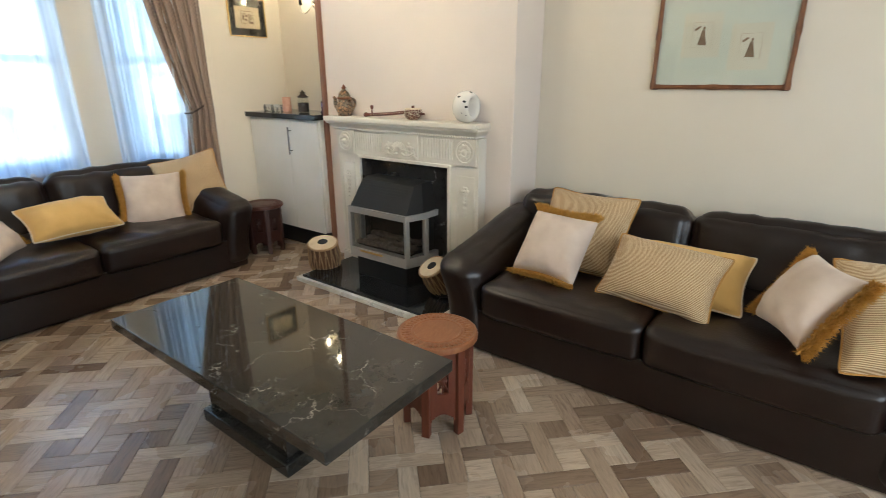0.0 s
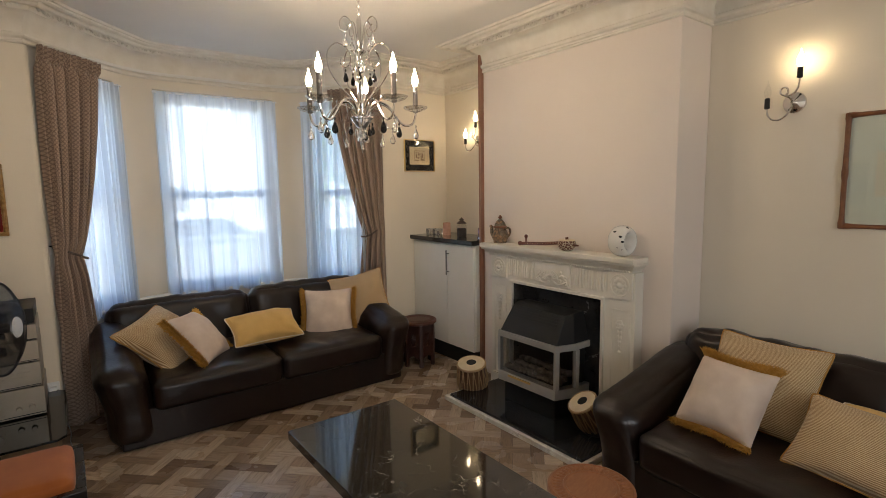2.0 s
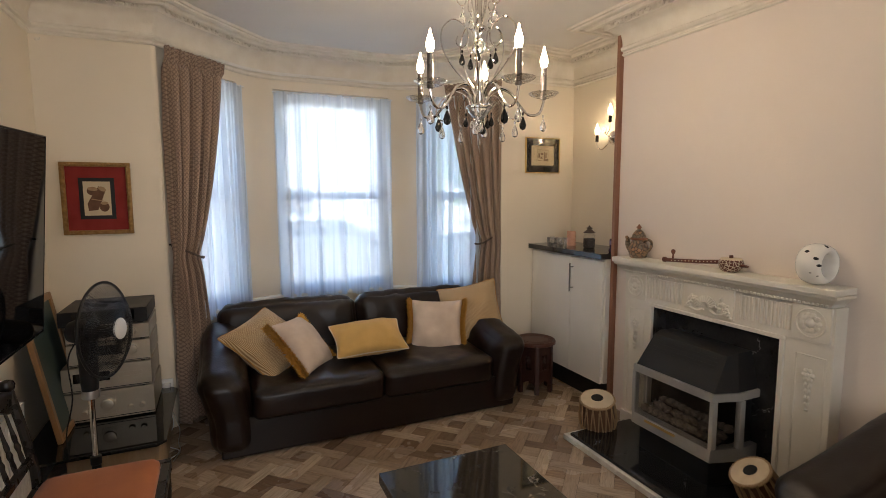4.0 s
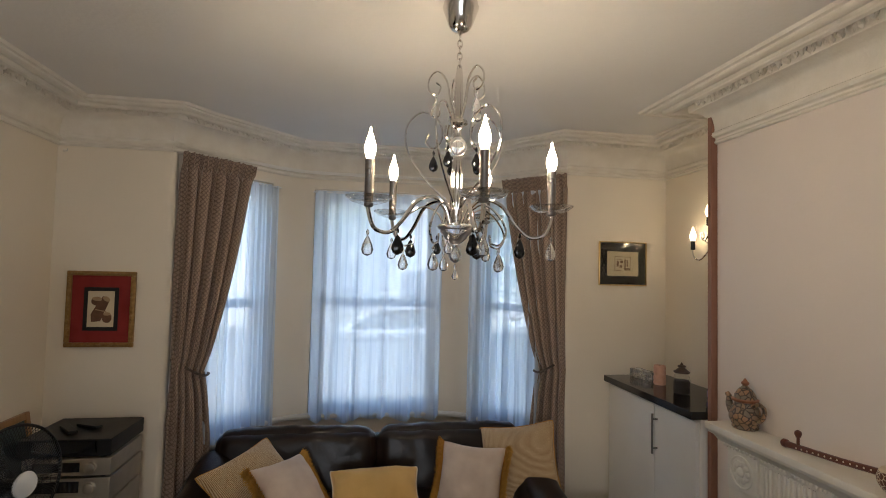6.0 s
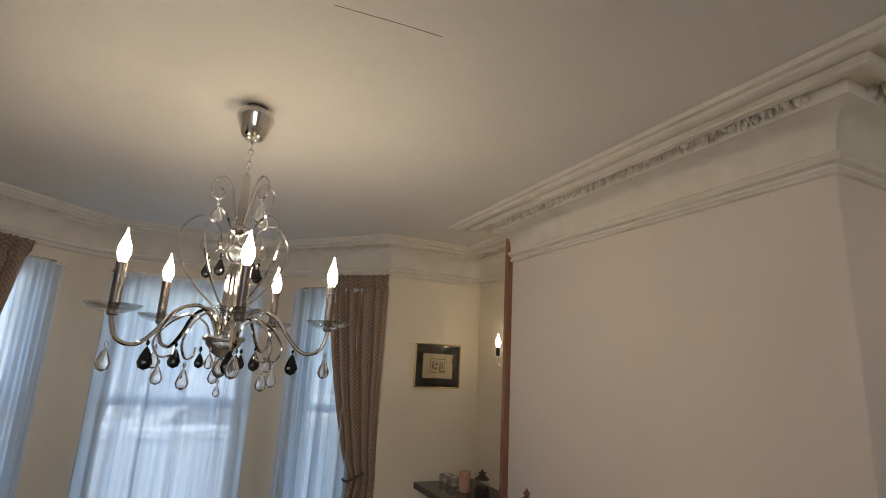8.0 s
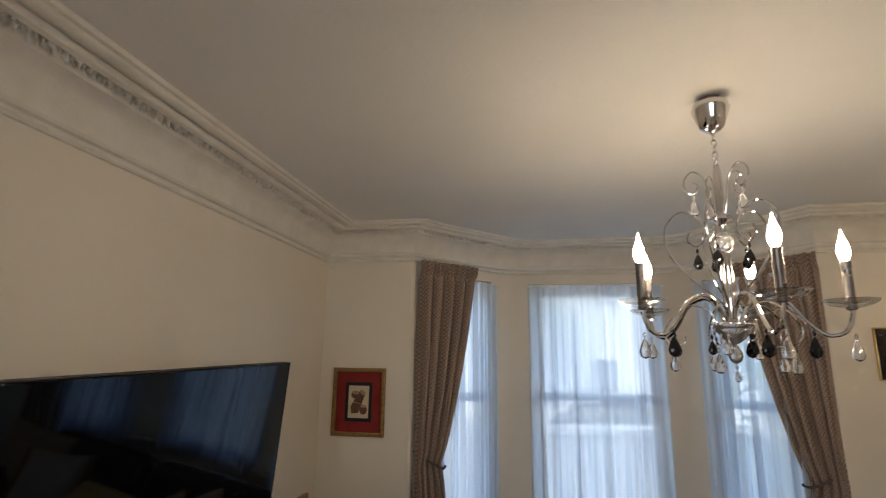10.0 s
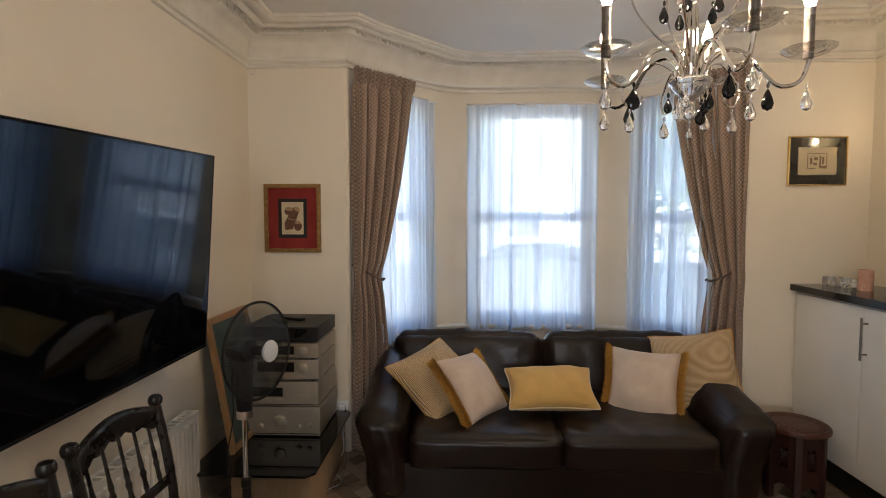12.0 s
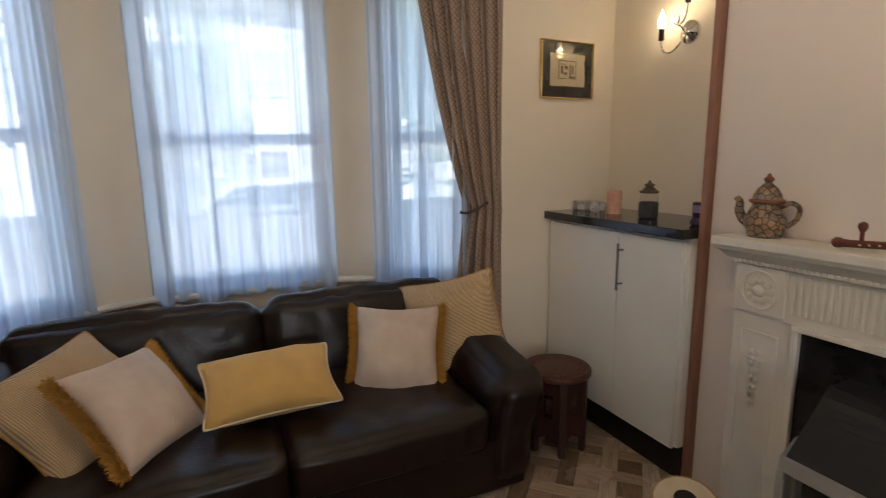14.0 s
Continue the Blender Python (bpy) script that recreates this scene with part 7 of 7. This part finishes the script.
tagged(part("ceiling_crack", tube(B(), [(2.20, 1.742, 2.7005), (2.28, 1.735, 2.7005), (2.36, 1.728, 2.7005), (2.47, 1.722, 2.7005)], 0.0013, 5), BARK), "thin dark hairline crack in the ceiling", "crack", kind="structure")


# ---- parquet ----
def floor_material():
    m = material("weathered_oak_parquet", (0.3, 0.22, 0.16), 0.26)
    bs = m.node_tree.nodes["Principled BSDF"]
    oi = nd(m, "ShaderNodeObjectInfo")
    ge = nd(m, "ShaderNodeNewGeometry")
    add = nd(m, "ShaderNodeMath")
    add.operation = "ADD"
    ln(m, oi.outputs["Random"], add.inputs[0])
    ln(m, ge.outputs["Random Per Island"], add.inputs[1])
    fr = nd(m, "ShaderNodeMath")
    fr.operation = "FRACT"
    ln(m, add.outputs[0], fr.inputs[0])
    tone = ramp(m, fr.outputs[0], [(0.0, (0.19, 0.126, 0.083)), (0.3, (0.33, 0.240, 0.168)), (0.7, (0.44, 0.338, 0.247)), (1.0, (0.55, 0.445, 0.34))])
    uv = nd(m, "ShaderNodeUVMap")
    mp = nd(m, "ShaderNodeMapping")
    mp.inputs["Scale"].default_value = (7, 60, 1)
    ln(m, uv.outputs[0], mp.inputs["Vector"])
    cb = nd(m, "ShaderNodeCombineXYZ")
    sc = nd(m, "ShaderNodeMath")
    sc.operation = "MULTIPLY"
    sc.inputs[1].default_value = 40
    ln(m, fr.outputs[0], sc.inputs[0])
    ln(m, sc.outputs[0], cb.inputs[2])
    ln(m, cb.outputs[0], mp.inputs["Location"])
    n = nd(m, "ShaderNodeTexNoise", Scale=1.0, Detail=7.0, Roughness=0.65, Distortion=1.2)
    ln(m, mp.outputs[0], n.inputs["Vector"])
    g = ramp(m, n.outputs["Fac"], [(0.25, (0.42, 0.40, 0.38)), (0.5, (0.95, 0.95, 0.95)), (0.75, (1.25, 1.23, 1.2))])
    mx = nd(m, "ShaderNodeMix")
    mx.data_type = "RGBA"
    mx.blend_type = "MULTIPLY"
    mx.inputs[0].default_value = 0.8
    ln(m, tone, mx.inputs[6])
    ln(m, g, mx.inputs[7])
    ln(m, mx.outputs[2], bs.inputs["Base Color"])
    v = coords(m, which="Object")
    n2 = nd(m, "ShaderNodeTexNoise", Scale=2.5, Detail=4.0)
    gp = nd(m, "ShaderNodeNewGeometry")
    ln(m, gp.outputs["Position"], n2.inputs["Vector"])
    mr = nd(m, "ShaderNodeMapRange")
    mr.inputs["To Min"].default_value = 0.17
    mr.inputs["To Max"].default_value = 0.36
    ln(m, n2.outputs["Fac"], mr.inputs["Value"])
    ln(m, mr.outputs[0], bs.inputs["Roughness"])
    bump(m, n.outputs["Fac"], 0.12, 0.002)
    return m


PARQUET = floor_material()
PITCH, PW = 0.18, 0.075
PL = 2 * PITCH - PW
SQ = PITCH - PW


def piece_mesh(name, length, width, turn):
    """One bevelled parquet block with its grain along the length."""
    g, t, bv = 0.0006, 0.006, 0.0012
    hx, hy = length / 2 - g, width / 2 - g
    co = [(-hx, -hy, -t), (hx, -hy, -t), (hx, hy, -t), (-hx, hy, -t), (-hx, -hy, -bv), (hx, -hy, -bv), (hx, hy, -bv), (-hx, hy, -bv),
          (-hx + bv, -hy + bv, 0), (hx - bv, -hy + bv, 0), (hx - bv, hy - bv, 0), (-hx + bv, hy - bv, 0)]
    fc = [(8, 9, 10, 11)] + [(a, (a + 1) % 4, ((a + 1) % 4) + 4, a + 4) for a in range(4)] + [(a + 4, (a + 1) % 4 + 4, (a + 1) % 4 + 8, a + 8) for a in range(4)]
    return co, fc


def floor_pieces():
    a45 = math.pi / 4
    out = []
    for i in range(-40, 60):
        for j in range(-60, 40):
            u, v = 2.298 + i * PITCH, 0.518 + j * PITCH
            for du, dv, kind in ((0, 0, "plank"), (PITCH / 2, PITCH / 2, "block")):
                uu, vv = u + du, v + dv
                x, y = (uu - vv) / math.sqrt(2), (uu + vv) / math.sqrt(2)
                if not (XL - 0.1 < x < XR + 0.1 and YB - 0.1 < y < 4.75):
                    continue
                if y > YW + 0.12 and not (0.6 + (y - 4.0) * 0.9 < x < 3.25 - (y - 4.0) * 0.9):
                    continue
                turn = a45 if (kind == "block" or (i + j) % 2) else a45 + math.pi / 2
                if kind == "block" and (i * 7 + j * 3) % 2:
                    turn += math.pi / 2
                out.append((kind, x, y, turn))
    return out


def build_floor():
    floor = thing("floor", "grey-brown oak parquet in a woven block pattern", "floor", kind="structure")
    meshes = {}
    for kind, l, w in (("plank", PL, PW), ("block", SQ, SQ)):
        co, fc = piece_mesh(kind, l, w, 0)
        me = bpy.data.meshes.new(kind)
        me.from_pydata(co, [], fc)
        uv = me.uv_layers.new(name="UVMap")
        for lp in me.loops:
            c = me.vertices[lp.vertex_index].co
            uv.data[lp.index].uv = (c.x, c.y)
        me.materials.append(PARQUET)
        meshes[kind] = (me, co, fc)
    near, rest = [], []
    for p in floor_pieces():
        kind, x, y, turn = p
        (near if (0.7 < x < 2.95 and 0.35 < y < 3.4) else rest).append(p)
    near.sort(key=lambda p: (p[1] - 1.8) ** 2 + (p[2] - 1.6) ** 2)
    near, extra = near[:420], near[420:]
    for kind, x, y, turn in near:
        ob = new(kind, meshes[kind][0])
        ob.parent = floor
        ob.matrix_basis = Matrix.Translation((x, y, 0)) @ Matrix.Rotation(turn, 4, "Z")
    V, F, U = [], [], []
    for kind, x, y, turn in rest + extra:
        me, co, fc = meshes[kind]
        o = len(V)
        c, s = math.cos(turn), math.sin(turn)
        V += [(x + c * a - s * b, y + s * a + c * b, z) for a, b, z in co]
        F += [tuple(k + o for k in f) for f in fc]
        U += [co[k][:2] for f in fc for k in f]
    me = bpy.data.meshes.new("parquet_rest")
    me.from_pydata(V, [], F)
    uv = me.uv_layers.new(name="UVMap")
    uv.data.foreach_set("uv", [a for p in U for a in p])
    me.materials.append(PARQUET)
    ob = new("parquet_rest", me)
    ob.parent = floor
    ob["kind"] = "stuff"


build_floor()
